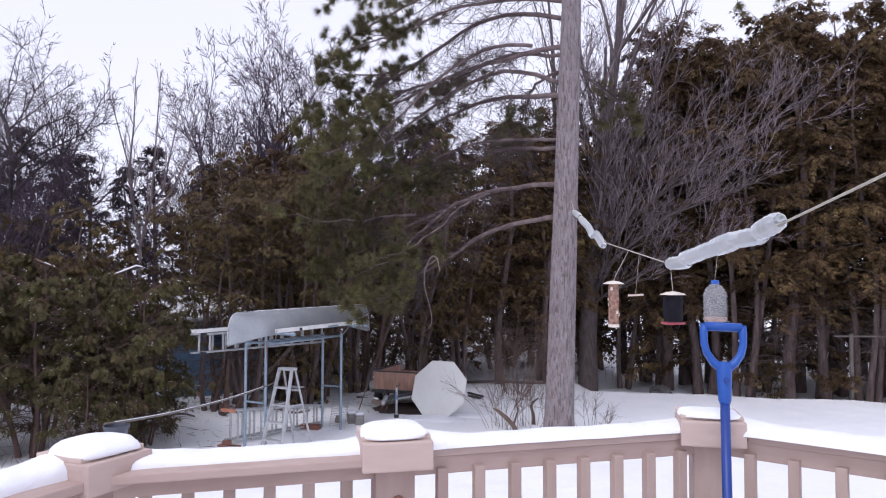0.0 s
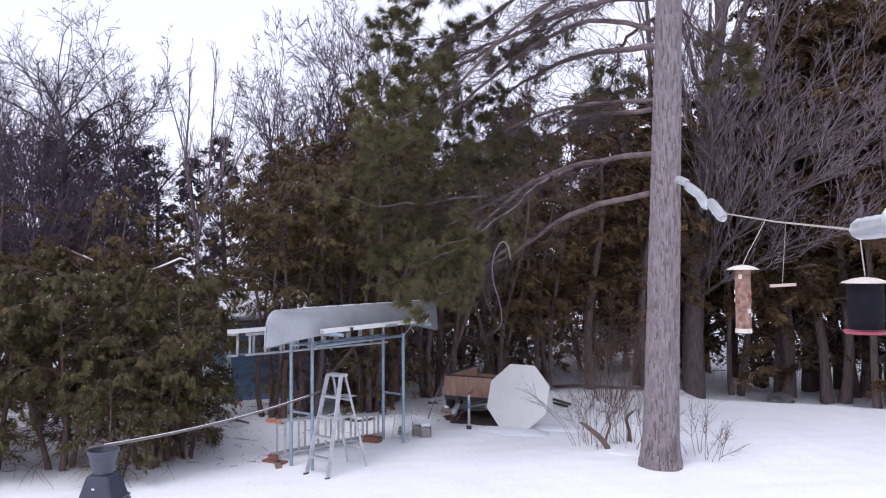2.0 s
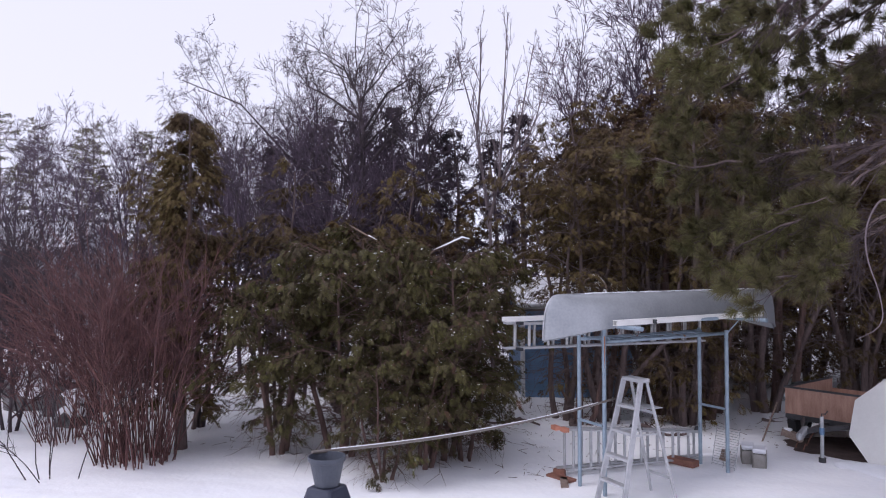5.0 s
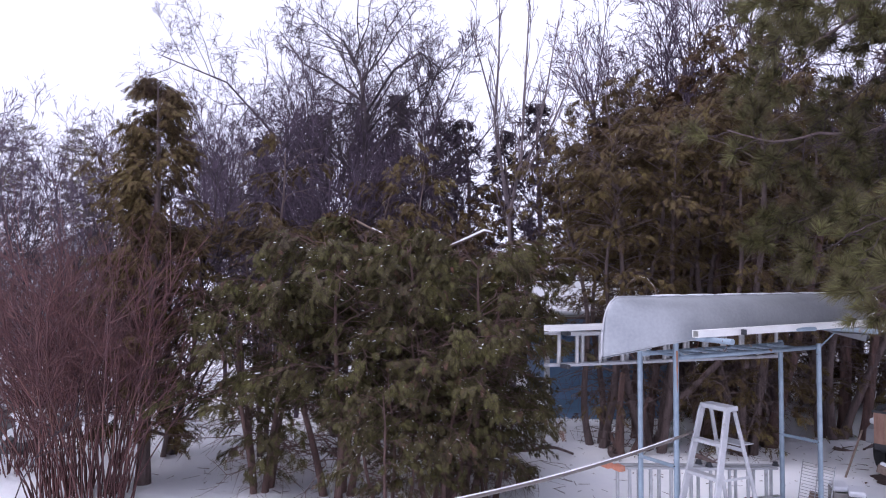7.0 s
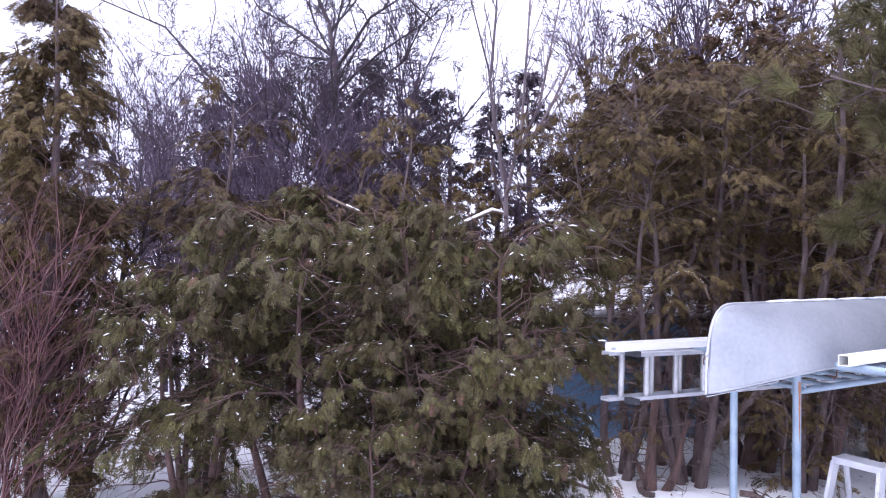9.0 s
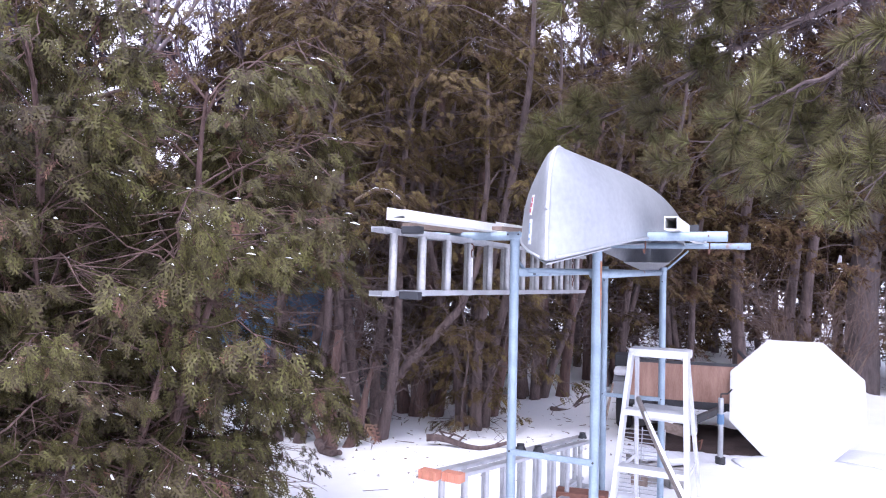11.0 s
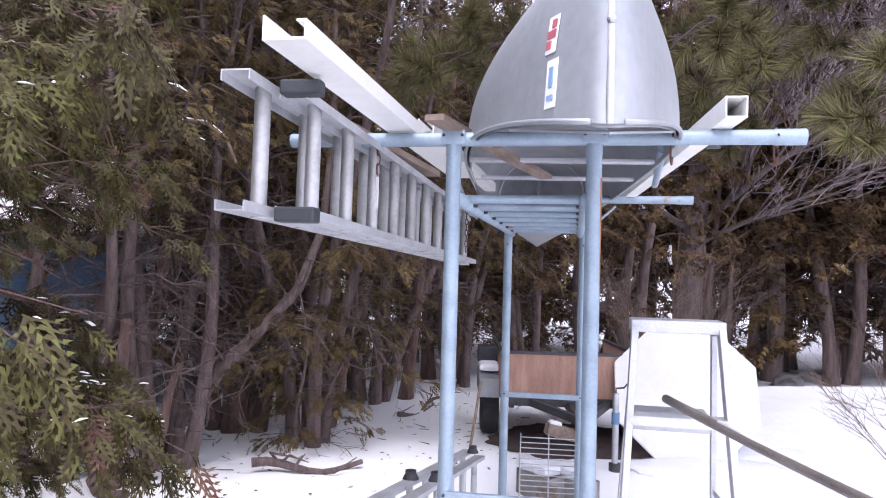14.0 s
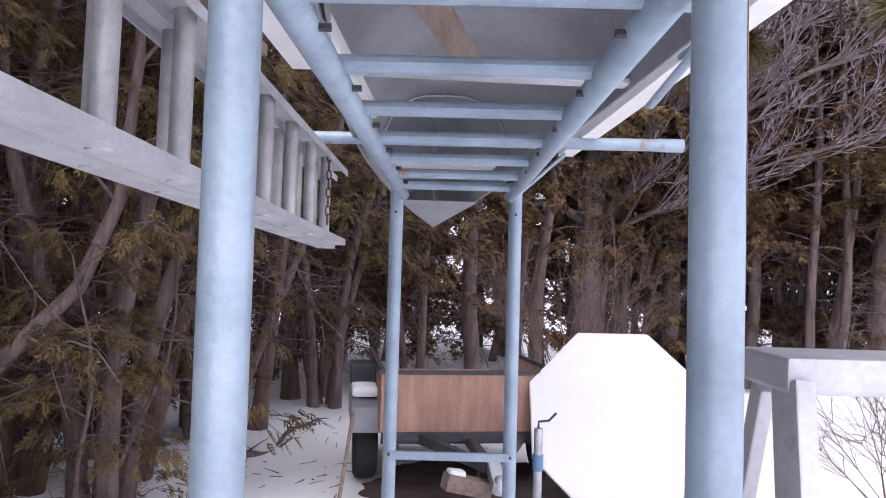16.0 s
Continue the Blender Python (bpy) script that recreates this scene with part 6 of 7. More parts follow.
BIN = Vector((-3.0, 9.86, 0))
po = part("long_pole", quick(pipe, curve_pts((-3.12, 9.8, 1.385), (-3.36, 14.13, 1.25), 0.08, 24), 0.0145, 8), POLE_WOOD, smooth=True)
# pale strip stands for the sky's sheen on the pole's upper side
part("sheen_line", quick(pipe, [p + Vector((0, 0, 0.0115)) for p in curve_pts((-3.12, 9.8, 1.385), (-3.36, 14.13, 1.25), 0.08, 24)[1:23]], 0.0072, 6), SNOW_CAP, po, "thin pale line standing for the sky's sheen along the top", smooth=True)
tagged(po, "long weathered wooden pole from the step ladder to the pot", "pole")


# ---- the stacked plastic bins ----
def square_ring(bm, layers):
    """A box with rounded corners built from (half width, z) layers."""
    rings = []
    for h, z in layers:
        ring = []
        for c in range(4):
            for j in range(4):
                a = c * math.pi / 2 + j * math.pi / 6
                r = h * 0.22
                cx = (h - r) * (1 if c in (0, 3) else -1)
                cy = (h - r) * (1 if c in (0, 1) else -1)
                ring.append(bm.verts.new((cx + r * math.cos(a), cy + r * math.sin(a), z)))
        rings.append(ring)
    for a, b in zip(rings, rings[1:]):
        n = len(a)
        for i in range(n):
            bm.faces.new((a[i], a[(i + 1) % n], b[(i + 1) % n], b[i]))
    bm.faces.new(rings[-1])
    bm.faces.new(rings[0][::-1])


g = part("grey_tub", quick(square_ring, [(0.17, -0.05), (0.185, 0.82), (0.195, 0.83), (0.195, 0.87), (0.18, 0.875)]), TUB_GREY)
g.matrix_basis = pose(BIN.x, BIN.y, 0, 0, 0, 20)
tagged(g, "grey plastic tub standing in the snow", "tub")
g = part("navy_planter", quick(square_ring, [(0.185, 0.885), (0.19, 0.91), (0.172, 0.915), (0.115, 1.13), (0.1, 1.14)]), BOX_NAVY)
g.matrix_basis = pose(BIN.x, BIN.y, 0, 0, 0, 20)
part("white_label", quick(box, 0.03, 0.003, 0.018, T(-0.02, -0.145, 1.03) @ pose(0, 0, 0, 15)), LABEL_WHITE, g)
tagged(g, "dark navy planter box turned upside down on the tub", "planter")
g = part("plastic_pot", quick(lathe, [(0.0, 1.145), (0.095, 1.145), (0.12, 1.27), (0.132, 1.33), (0.145, 1.335), (0.147, 1.37), (0.138, 1.37), (0.115, 1.27), (0.09, 1.165), (0.0, 1.16)], 28), BUCKET_GREY, smooth=False)
g.matrix_basis = pose(BIN.x, BIN.y, 0)
tagged(g, "charcoal plastic flower pot on the planter", "flower pot")
o = part("snow_ridge", quick(box, 0.33, 0.1, 0.05, T(BIN.x - 0.03, BIN.y - 0.16, 0.895) @ pose(0, 0, 0, 0, 0, 20), 0.022), SNOW_CAP)
tagged(o, "ridge of snow on the tub's rim", "snow")


# ---- white octagon board, trailer, blocks ----
def octagon():
    c = Vector((-1.62, 18.42, 0.58))
    m = Matrix.Translation(c) @ pose(0, 0, 0, -20, 0, -9)
    t = thing("octagon_tabletop", m, "white octagonal tabletop leaning upright in the snow", "tabletop")
    bm = bmesh.new()
    bmesh.ops.create_cone(bm, cap_ends=True, segments=8, radius1=0.70, radius2=0.70, depth=0.04, matrix=pose(0, 0, 0, 90, 22.5, 0))
    bmesh.ops.bevel(bm, geom=list(bm.edges), offset=0.005, segments=2, affect="EDGES")
    part("board", bm, BOARD_WHITE, t)
    for x in (-0.3, 0.3):
        part("batten", quick(box, 0.07, 0.03, 1.1, T(x, 0.037, 0), 0.003), BOARD_WHITE, t)
    return t


octagon()


def snow_pile(x, y, sx, sy, sz, seed):
    rng = np.random.default_rng(seed)
    bm = bmesh.new()
    bmesh.ops.create_uvsphere(bm, u_segments=28, v_segments=14, radius=1)
    for v in bm.verts:
        d = noise.noise(v.co * 1.7 + Vector((seed, 0, 0))) * 0.22
        v.co = Vector((v.co.x * sx * (1 + d), v.co.y * sy * (1 + d), max(v.co.z, -0.3) * sz * (1 + d)))
    o = part("snow_drift", bm, SNOW_CAP, smooth=True)
    o.matrix_basis = pose(x, y, 0)
    return tagged(o, "small heap of drifted snow", "snow", "snow heaps")


for a in ((-1.6, 17.95, 0.75, 0.32, 0.06, 1), (-0.9, 18.5, 0.6, 0.3, 0.06, 2), (1.0, 17.4, 0.9, 0.5, 0.05, 5)):
    snow_pile(*a)


def trailer():
    m = pose(-2.66, 18.66, 0, 0, 0, -3.5)
    t = thing("utility_trailer", m, "small utility trailer with reddish plywood box parked in snow", "trailer")
    W, Lb, z0, z1 = 1.3, 1.6, 0.465, 0.885
    for x in (-W / 2, W / 2):
        part("side_panel", quick(box, 0.02, Lb, z1 - z0, T(x, Lb / 2, (z0 + z1) / 2), 0.002), PLY, t)
    part("front_panel", quick(box, W + 0.02, 0.02, z1 - z0, T(0, 0, (z0 + z1) / 2), 0.002), PLY, t)
    part("tailgate", quick(box, W + 0.02, 0.02, 0.25, T(0, Lb, z0 + 0.125), 0.002), PLY, t)
    part("floor_panel", quick(box, W, Lb, 0.03, T(0, Lb / 2, z0 + 0.01)), PLY, t)
    for y in (0,):
        part("top_rail", quick(box, W + 0.06, 0.035, 0.03, T(0, y - 0.004, z1 + 0.012), 0.003), STEEL_DARK, t)
    for x in (-W / 2, W / 2):
        part("top_rail", quick(box, 0.035, Lb, 0.03, T(x, Lb / 2, z1 + 0.012), 0.003), STEEL_DARK, t)
    for y in (0.03, 0.8, 1.5):
        part("cross_member", quick(box, W, 0.05, 0.07, T(0, y, z0 - 0.045), 0.003), STEEL_DARK, t)
    for x in (-0.55, 0.55):
        part("chassis_rail", quick(box, 0.05, Lb, 0.08, T(x, Lb / 2, z0 - 0.06), 0.003), STEEL_DARK, t)
    part("axle", quick(rod, (-0.72, 1.1, 0.3), (0.72, 1.1, 0.3), 0.025, 12), STEEL_DARK, t)
    for s in (-1, 1):
        part("tongue_arm", quick(bar, (s * 0.42, 0.1, 0.43), (s * 0.03, -0.74, 0.41), 0.05, 0.07, 0.003), STEEL_DARK, t)
        x = s * 0.735
        mw = T(x, 0.62, 0.28) @ pose(0, 0, 0, 0, 90, 0)
        bm = bmesh.new()
        lathe(bm, [(0.16, -0.085), (0.25, -0.09), (0.285, -0.07), (0.29, -0.03), (0.29, 0.03), (0.285, 0.07), (0.25, 0.09), (0.16, 0.085), (0.16, -0.085)], 32, mw)
        w = part("wheel", bm, TYRE, t, "black tyre sunk in the snow")
        bm = bmesh.new()
        lathe(bm, [(0.0, 0.03), (0.06, 0.04), (0.1, 0.02), (0.155, 0.05), (0.162, 0.07), (0.162, -0.07)], 24, mw)
        part("rim", bm, STEEL_ZINC, w)
        bm = bmesh.new()
        prof = [(-0.40, 0.42), (-0.36, 0.60), (-0.18, 0.66), (0.18, 0.66), (0.36, 0.60), (0.42, 0.42)]
        for (ya, za), (yb, zb) in zip(prof, prof[1:]):
            bar(bm, (x, 0.62 + ya, za), (x, 0.62 + yb, zb), 0.24, 0.012)
        for (ya, za), (yb, zb) in zip(prof, prof[1:]):
            vs = [bm.verts.new((x + s * 0.118, 0.62 + yy, zz)) for yy, zz in ((ya, za), (yb, zb), (yb, 0.42), (ya, 0.42))]
            if (vs[0].co - vs[3].co).length > 0.01 or (vs[1].co - vs[2].co).length > 0.01:
                bm.faces.new(vs)
        part("fender", bm, FENDER, t)
    part("coupler", quick(box, 0.09, 0.26, 0.09, T(0.0, -0.8, 0.38) @ pose(0, 0, 0, 25), 0.02), STEEL_ZINC, t)
    j = part("jack", quick(rod, (0.27, -0.78, 0.06), (0.27, -0.78, 0.66), 0.027, 14), STEEL_ZINC, t, "galvanised tongue jack")
    part("jack_foot", quick(rod, (0.27, -0.78, -0.02), (0.27, -0.78, 0.07), 0.05, 14), STEEL_DARK, j)
    part("crank", quick(pipe, [(0.27, -0.78, 0.66), (0.27, -0.78, 0.7), (0.33, -0.8, 0.71), (0.37, -0.82, 0.76)], 0.008, 8), STEEL_DARK, j)
    part("strap", quick(rod, (0.27, -0.78, 0.4), (0.27, -0.78, 0.5), 0.034, 12), BLUE_PAINT, j, "faded blue strap round the jack")
    part("lamp_bracket", quick(pipe, [(0.56, -0.02, 0.68), (0.56, -0.06, 0.68), (0.56, -0.06, 0.58)], 0.007, 6), STEEL_DARK, t)
    part("tongue_block", quick(box, 0.3, 0.12, 0.1, T(-0.17, -0.76, 0.31) @ pose(0, 0, 0, 0, 14, 8), 0.008), WOOD_OLD, t, "brown wooden block tied under the tongue")
    part("block_snow", quick(box, 0.11, 0.09, 0.045, T(-0.24, -0.76, 0.385) @ pose(0, 0, 0, 0, 10, 8), 0.02), SNOW_CAP, t, "bit of snow on the block")
    part("ball_socket", quick(lathe, [(0.0, 0.0), (0.03, 0.0), (0.04, 0.03), (0.035, 0.09), (0.02, 0.11), (0.0, 0.11)], 16, T(0.0, -0.9, 0.29)), STEEL_ZINC, t)
    for k, (xa, za) in enumerate(((-0.05, 0.4), (0.06, 0.38))):
        part("safety_chain", quick(pipe, [(xa, -0.55, za), (xa - 0.03, -0.65, za - 0.1), (xa - 0.01, -0.78, za - 0.18), (xa + 0.03, -0.9, za - 0.13), (xa + 0.01, -0.93, za - 0.22)], 0.009, 6), RUST, t)
    part("tongue_beam", quick(bar, (0.0, 0.1, 0.4), (0.0, -0.72, 0.38), 0.06, 0.07, 0.004), STEEL_DARK, t)
    part("tool_box", quick(box, 0.2, 0.3, 0.16, T(-0.76, 0.75, 0.8), 0.01), BLACK_PLASTIC, t, "black box behind the fender")
    part("front_sill", quick(box, 1.3, 0.05, 0.07, T(0, -0.005, 0.44), 0.004), STEEL_DARK, t)
    return t


trailer()
for a in ((-2.35, 19.7, 0.5, 0.7, 0.2, 11), (-2.95, 19.3, 0.25, 0.5, 0.18, 12)):
    o = snow_pile(*a)
    o.matrix_basis = pose(a[0], a[1], 0.53)
o = part("snow_ridge", quick(box, 0.2, 0.5, 0.08, pose(-3.38, 19.28, 0.70, 0, 0, -3.5), 0.035), SNOW_CAP)
tagged(o, "cap of snow on the trailer fender", "snow")
bm = bmesh.new()
# an uneven dark reddish-brown patch, thin towards its rim
rings = []
for f, dz in ((0.02, 0.035), (0.5, 0.034), (0.8, 0.026), (0.93, 0.014), (1.0, 0.0)):
    ring = []
    for k in range(72):
        a = k * math.pi / 36
        rr = f * (1 + 0.16 * f * noise.noise(Vector((math.cos(a) * 1.4, math.sin(a) * 1.4, 2))) + 0.12 * f * noise.noise(Vector((math.cos(a) * 5, math.sin(a) * 5, 7))))
        gxy = (-2.5 + 0.9 * rr * math.cos(a), 18.95 + 0.75 * rr * math.sin(a))
        ring.append(bm.verts.new((*gxy, float(ground_height(np.array(gxy[0]), np.array(gxy[1]))) + dz + 0.006 * noise.noise(Vector((*gxy, 0)) * 14))))
    rings.append(ring)
for p, q in zip(rings, rings[1:]):
    for k in range(72):
        bm.faces.new((p[k], p[(k + 1) % 72], q[(k + 1) % 72], q[k]))
bm.faces.new(rings[0][::-1])
o = part("bare_earth", bm, DARK_GROUND)
tagged(o, "dark reddish-brown patch on the ground under the trailer", "bare earth", kind="structure")
o = part("leaning_stick", quick(rod, (-3.62, 18.5, -0.03), (-3.5, 18.8, 0.6), 0.014, 8), WOOD_OLD)
tagged(o, "grey stick leaning against the trailer fender", "stick")
for x, y, rz in ((-3.19, 17.14, 30), (-2.98, 17.06, 24)):
    bm = bmesh.new()
    mm = pose(x, y, 0.0, 0, 0, rz)
    for sx, sy, px, py in ((0.19, 0.03, 0, -0.175), (0.19, 0.03, 0, 0.175), (0.03, 0.38, -0.08, 0), (0.03, 0.38, 0.08, 0), (0.19, 0.03, 0, 0)):
        box(bm, sx, sy, 0.19, mm @ T(px, py, 0.09), 0.004)
    o = part("concrete_block", bm, CONCRETE)
    tagged(o, "hollow concrete block half buried in snow", "concrete block", "concrete blocks")
    o = part("snow_ridge", quick(box, 0.18, 0.3, 0.07, mm @ T(0.0, 0.02, 0.215), 0.03), SNOW_CAP)
    tagged(o, "cap of snow on the concrete block", "snow", "block caps")

# wire shelf leaning between the far posts
t = thing("wire_shelf", RK @ pose(0.03, 2.32, 0.0, -14, 0, 4), "white wire shelf leaning in the snow behind the rack", "wire shelf")
for k in range(16):
    part("wire", quick(rod, (-0.19, 0, 0.03 + k * 0.035), (0.19, 0, 0.03 + k * 0.035), 0.0035, 6), STEEL_ZINC, t)
for x in (-0.19, 0.0, 0.19):
    part("frame_wire", quick(rod, (x, 0.004, -0.02), (x, 0.004, 0.58), 0.005, 6), STEEL_ZINC, t)
o = part("scrap_board", quick(box, 0.14, 0.03, 0.16, RK @ pose(0.02, 2.38, 0.16, -22), 0.004), WOOD_OLD)
tagged(o, "small brown board leaning on the wire shelf", "board", "scrap boards")


# ---- blue shed behind the cedars ----
def shed():
    m = pose(-8.8, 18.4, 0, 0, 0, 51)
    t = thing("garden_shed", m, "slate-blue garden shed with lap siding and snowy roof", "shed")
    W, Dp, H = 2.45, 2.4, 1.95
    n = 15
    for i in range(n):
        z = H * (i + 0.5) / n
        part("siding_board", quick(box, W, 0.02, H / n + 0.012, T(W / 2, 0.01, z) @ pose(0, 0, 0, -5)), BLUE_PAINT, t)
        part("siding_board", quick(box, 0.02, Dp, H / n + 0.012, T(0.01, Dp / 2, z) @ pose(0, 0, 0, 0, 5)), BLUE_PAINT, t)
        part("siding_board", quick(box, 0.02, Dp, H / n + 0.012, T(W - 0.01, Dp / 2, z) @ pose(0, 0, 0, 0, -5)), BLUE_PAINT, t)
    part("back_wall", quick(box, W, 0.04, H, T(W / 2, Dp, H / 2)), BLUE_PAINT, t)
    for x in (0.0, W):
        part("corner_trim", quick(box, 0.09, 0.09, H, T(x, 0.0, H / 2), 0.004), TRIM_WHITE, t)
    for s in (-1, 1):
        bm = bmesh.new()
        box(bm, W + 0.4, Dp / 2 + 0.35, 0.05, T(W / 2, Dp / 2 + s * (Dp / 4 + 0.08), H + 0.26) @ pose(0, 0, 0, -s * 22))
        part("roof_slope", bm, ROOF_GREY, t)
        bm = bmesh.new()
        box(bm, W + 0.3, Dp / 2 + 0.3, 0.1, T(W / 2, Dp / 2 + s * (Dp / 4 + 0.07), H + 0.335) @ pose(0, 0, 0, -s * 22), 0.04)
        part("roof_snow", bm, SNOW_CAP, t, "snow on the shed roof")
    for x in (0.02, W - 0.02):
        bm = bmesh.new()
        vs = [bm.verts.new((x, y, z)) for y, z in ((0, H), (Dp, H), (Dp / 2, H + 0.5))]
        f = bm.faces.new(vs)
        ex = bmesh.ops.extrude_face_region(bm, geom=[f])
        for v in ex["geom"]:
            if isinstance(v, bmesh.types.BMVert):
                v.co.x += 0.03 if x < 1 else -0.03
        part("gable", bm, BLUE_PAINT, t)
    return t


shed()


# ---- house beyond the woods ----
def house():
    m = pose(-32.6, 9.6, 0.1, 0, 0, 52)
    t = thing("neighbour_house", m, "pale grey sided house behind leafless trees", "house")
    W, Dp, H = 11.0, 7.0, 3.3
    part("wall", quick(box, W, 0.2, H, T(0, 0, H / 2)), SIDING_PALE, t)
    for x in (-W / 2, W / 2):
        part("wall", quick(box, 0.2, Dp, H, T(x, Dp / 2, H / 2)), SIDING_PALE, t)
    part("wall", quick(box, W, 0.2, H, T(0, Dp, H / 2)), SIDING_PALE, t)
    for i in range(16):
        part("siding_board", quick(box, W, 0.03, 0.19, T(0, -0.115, 0.15 + i * 0.2) @ pose(0, 0, 0, -4)), SIDING_PALE, t)
    for s in (-1, 1):
        part("roof_slope", quick(box, W + 0.8, Dp / 2 + 0.6, 0.12, T(0, Dp / 2 + s * (Dp / 4 + 0.1), H + 0.62) @ pose(0, 0, 0, -s * 18)), ROOF_GREY, t)
        part("roof_snow", quick(box, W + 0.7, Dp / 2 + 0.55, 0.16, T(0, Dp / 2 + s * (Dp / 4 + 0.1), H + 0.76) @ pose(0, 0, 0, -s * 18), 0.05), SNOW_CAP, t)
    for x in (-W / 2, W / 2):
        bm = bmesh.new()
        f = bm.faces.new([bm.verts.new((x - 0.1, y, z)) for y, z in ((0, H), (Dp, H), (Dp / 2, H + 1.1))])
        for g in bmesh.ops.extrude_face_region(bm, geom=[f])["geom"]:
            if isinstance(g, bmesh.types.BMVert):
                g.co.x += 0.2
        part("gable", bm, SIDING_PALE, t)
    for x in (-3.2, 0.4, 3.6):
        w = part("window", quick(box, 1.3, 0.06, 1.3, T(x, -0.16, 2.2)), GLASS_DARK, t)
        for sx, sz, px, pz in ((1.5, 0.1, 0, 0.7), (1.5, 0.1, 0, -0.7), (0.1, 1.3, 0.7, 0), (0.1, 1.3, -0.7, 0), (0.05, 1.3, 0, 0)):
            part("frame", quick(box, sx, 0.1, sz, T(x + px, -0.18, 2.2 + pz)), TRIM_WHITE, w)
    return t


house()


# ---- deck railing, shovel ----
def lumber_post(p, rz, knot):
    t = thing("deck_post", pose(p[0], p[1], 0, 0, 0, rz), "pinkish cedar railing post with a pale block cap", "railing post", "deck posts")
    part("post", quick(box, 0.105, 0.105, 2.64, T(0, 0, 1.32), 0.005), CEDAR_DECK, t)
    if knot:
        part("knot", quick(rod, (0.008, -0.056, 2.54), (0.008, -0.0505, 2.54), 0.018, 12), WOOD_RED, t)
    c = part("cap_block", quick(box, 0.185, 0.165, 0.075, T(0, -0.02, 2.668), 0.005), CEDAR_CAP, t)
    part("cap_lip", quick(box, 0.18, 0.15, 0.012, T(0, 0, 2.711), 0.003), CEDAR_CAP, c)
    return t


def snow_strip(p, q, w, h, z, seed, bumps):
    """Snow lying along a rail, thick and rounded, piled on the posts."""
    p, q = Vector(p), Vector(q)
    d = (q - p).normalized()
    s = d.cross(Vector((0, 0, 1)))
    bm = bmesh.new()
    n, k = 60, 12
    rings = []
    for i in range(n + 1):
        u = i / n
        o = p.lerp(q, -0.04 + 1.08 * u) - s * 0.028
        extra = sum(a * math.exp(-((u - c) / b) ** 2) for c, b, a in bumps)
        hh = (h + 0.008 * noise.noise(Vector((u * 9, seed, 0))) + extra) * min(1, 10 * u + 0.8, 10 * (1 - u) + 0.8)
        ww = w * (1 + 0.1 * noise.noise(Vector((u * 7, seed + 3, 0)))) + extra * 0.5
        ring = []
        for j in range(k + 1):
            a = math.pi * j / k
            ring.append(bm.verts.new((o.x + s.x * ww * math.cos(a), o.y + s.y * ww * math.cos(a), z + hh * math.sin(a) ** 0.7)))
        rings.append(ring)
    for a, b in zip(rings, rings[1:]):
        for j in range(k):
            bm.faces.new((a[j], a[j + 1], b[j + 1], b[j]))
    o = part("snow_ridge", bm, SNOW_CAP, smooth=True)
    return tagged(o, "thick rounded snow lying along the deck rail", "snow", "rail snow")


def railing(p, q, n, first, last):
    """One bay: rail, balusters."""
    p, q = Vector(p), Vector(q)
    d = (q - p)
    rz = math.degrees(math.atan2(d.y, d.x))
    t = thing("deck_railing", pose(p.x, p.y, 0, 0, 0, rz), "pinkish cedar deck railing with square balusters", "railing", "deck railing")
    L = d.length
    part("top_rail", quick(box, L - 0.1, 0.04, 0.05, T(L / 2, 0, 2.62), 0.004), CEDAR_RAIL, t)
    part("rail_cap", quick(box, L - 0.1, 0.12, 0.022, T(L / 2, 0.03, 2.656), 0.004), CEDAR_RAIL, t)
    part("bottom_rail", quick(box, L - 0.1, 0.04, 0.05, T(L / 2, 0, 1.86), 0.004), CEDAR_RAIL, t)
    for i in range(n):
        x = first + (L - first - last) * i / (n - 1)
        part("baluster", quick(box, 0.03, 0.03, 0.74, T(x, -0.028, 2.245), 0.003), CEDAR_DECK, t)
    return t


P_L, P_M, P_C, P_R = (1.825, 4.2), (2.45, 4.6), (3.285, 5.13), (4.51, 4.64)
P_B = (1.7, 3.3)
for p, rz in ((P_L, 82), (P_M, 29), (P_C, 5), (P_R, -18), (P_B, 83)):
    lumber_post(p, rz, p == P_M)
railing(P_M, P_L, 6, 0.12, 0.12)
railing(P_M, P_C, 8, 0.13, 0.12)
railing(P_C, P_R, 10, 0.13, 0.12)
railing(P_L, P_B, 8, 0.13, 0.12)
snow_strip((*P_L, 0), (*P_M, 0), 0.066, 0.018, 2.667, 1, [(0.0, 0.16, 0.05), (1.0, 0.12, 0.045)])
snow_strip((*P_M, 0), (*P_C, 0), 0.066, 0.018, 2.667, 2, [(0.0, 0.14, 0.045), (1.0, 0.1, 0.022)])
snow_strip((*P_C, 0), (*P_R, 0), 0.08, 0.026, 2.667, 3, [(0.0, 0.1, 0.03)])
snow_strip((*P_B, 0), (*P_L, 0), 0.06, 0.04, 2.667, 4, [(1.0, 0.12, 0.03)])
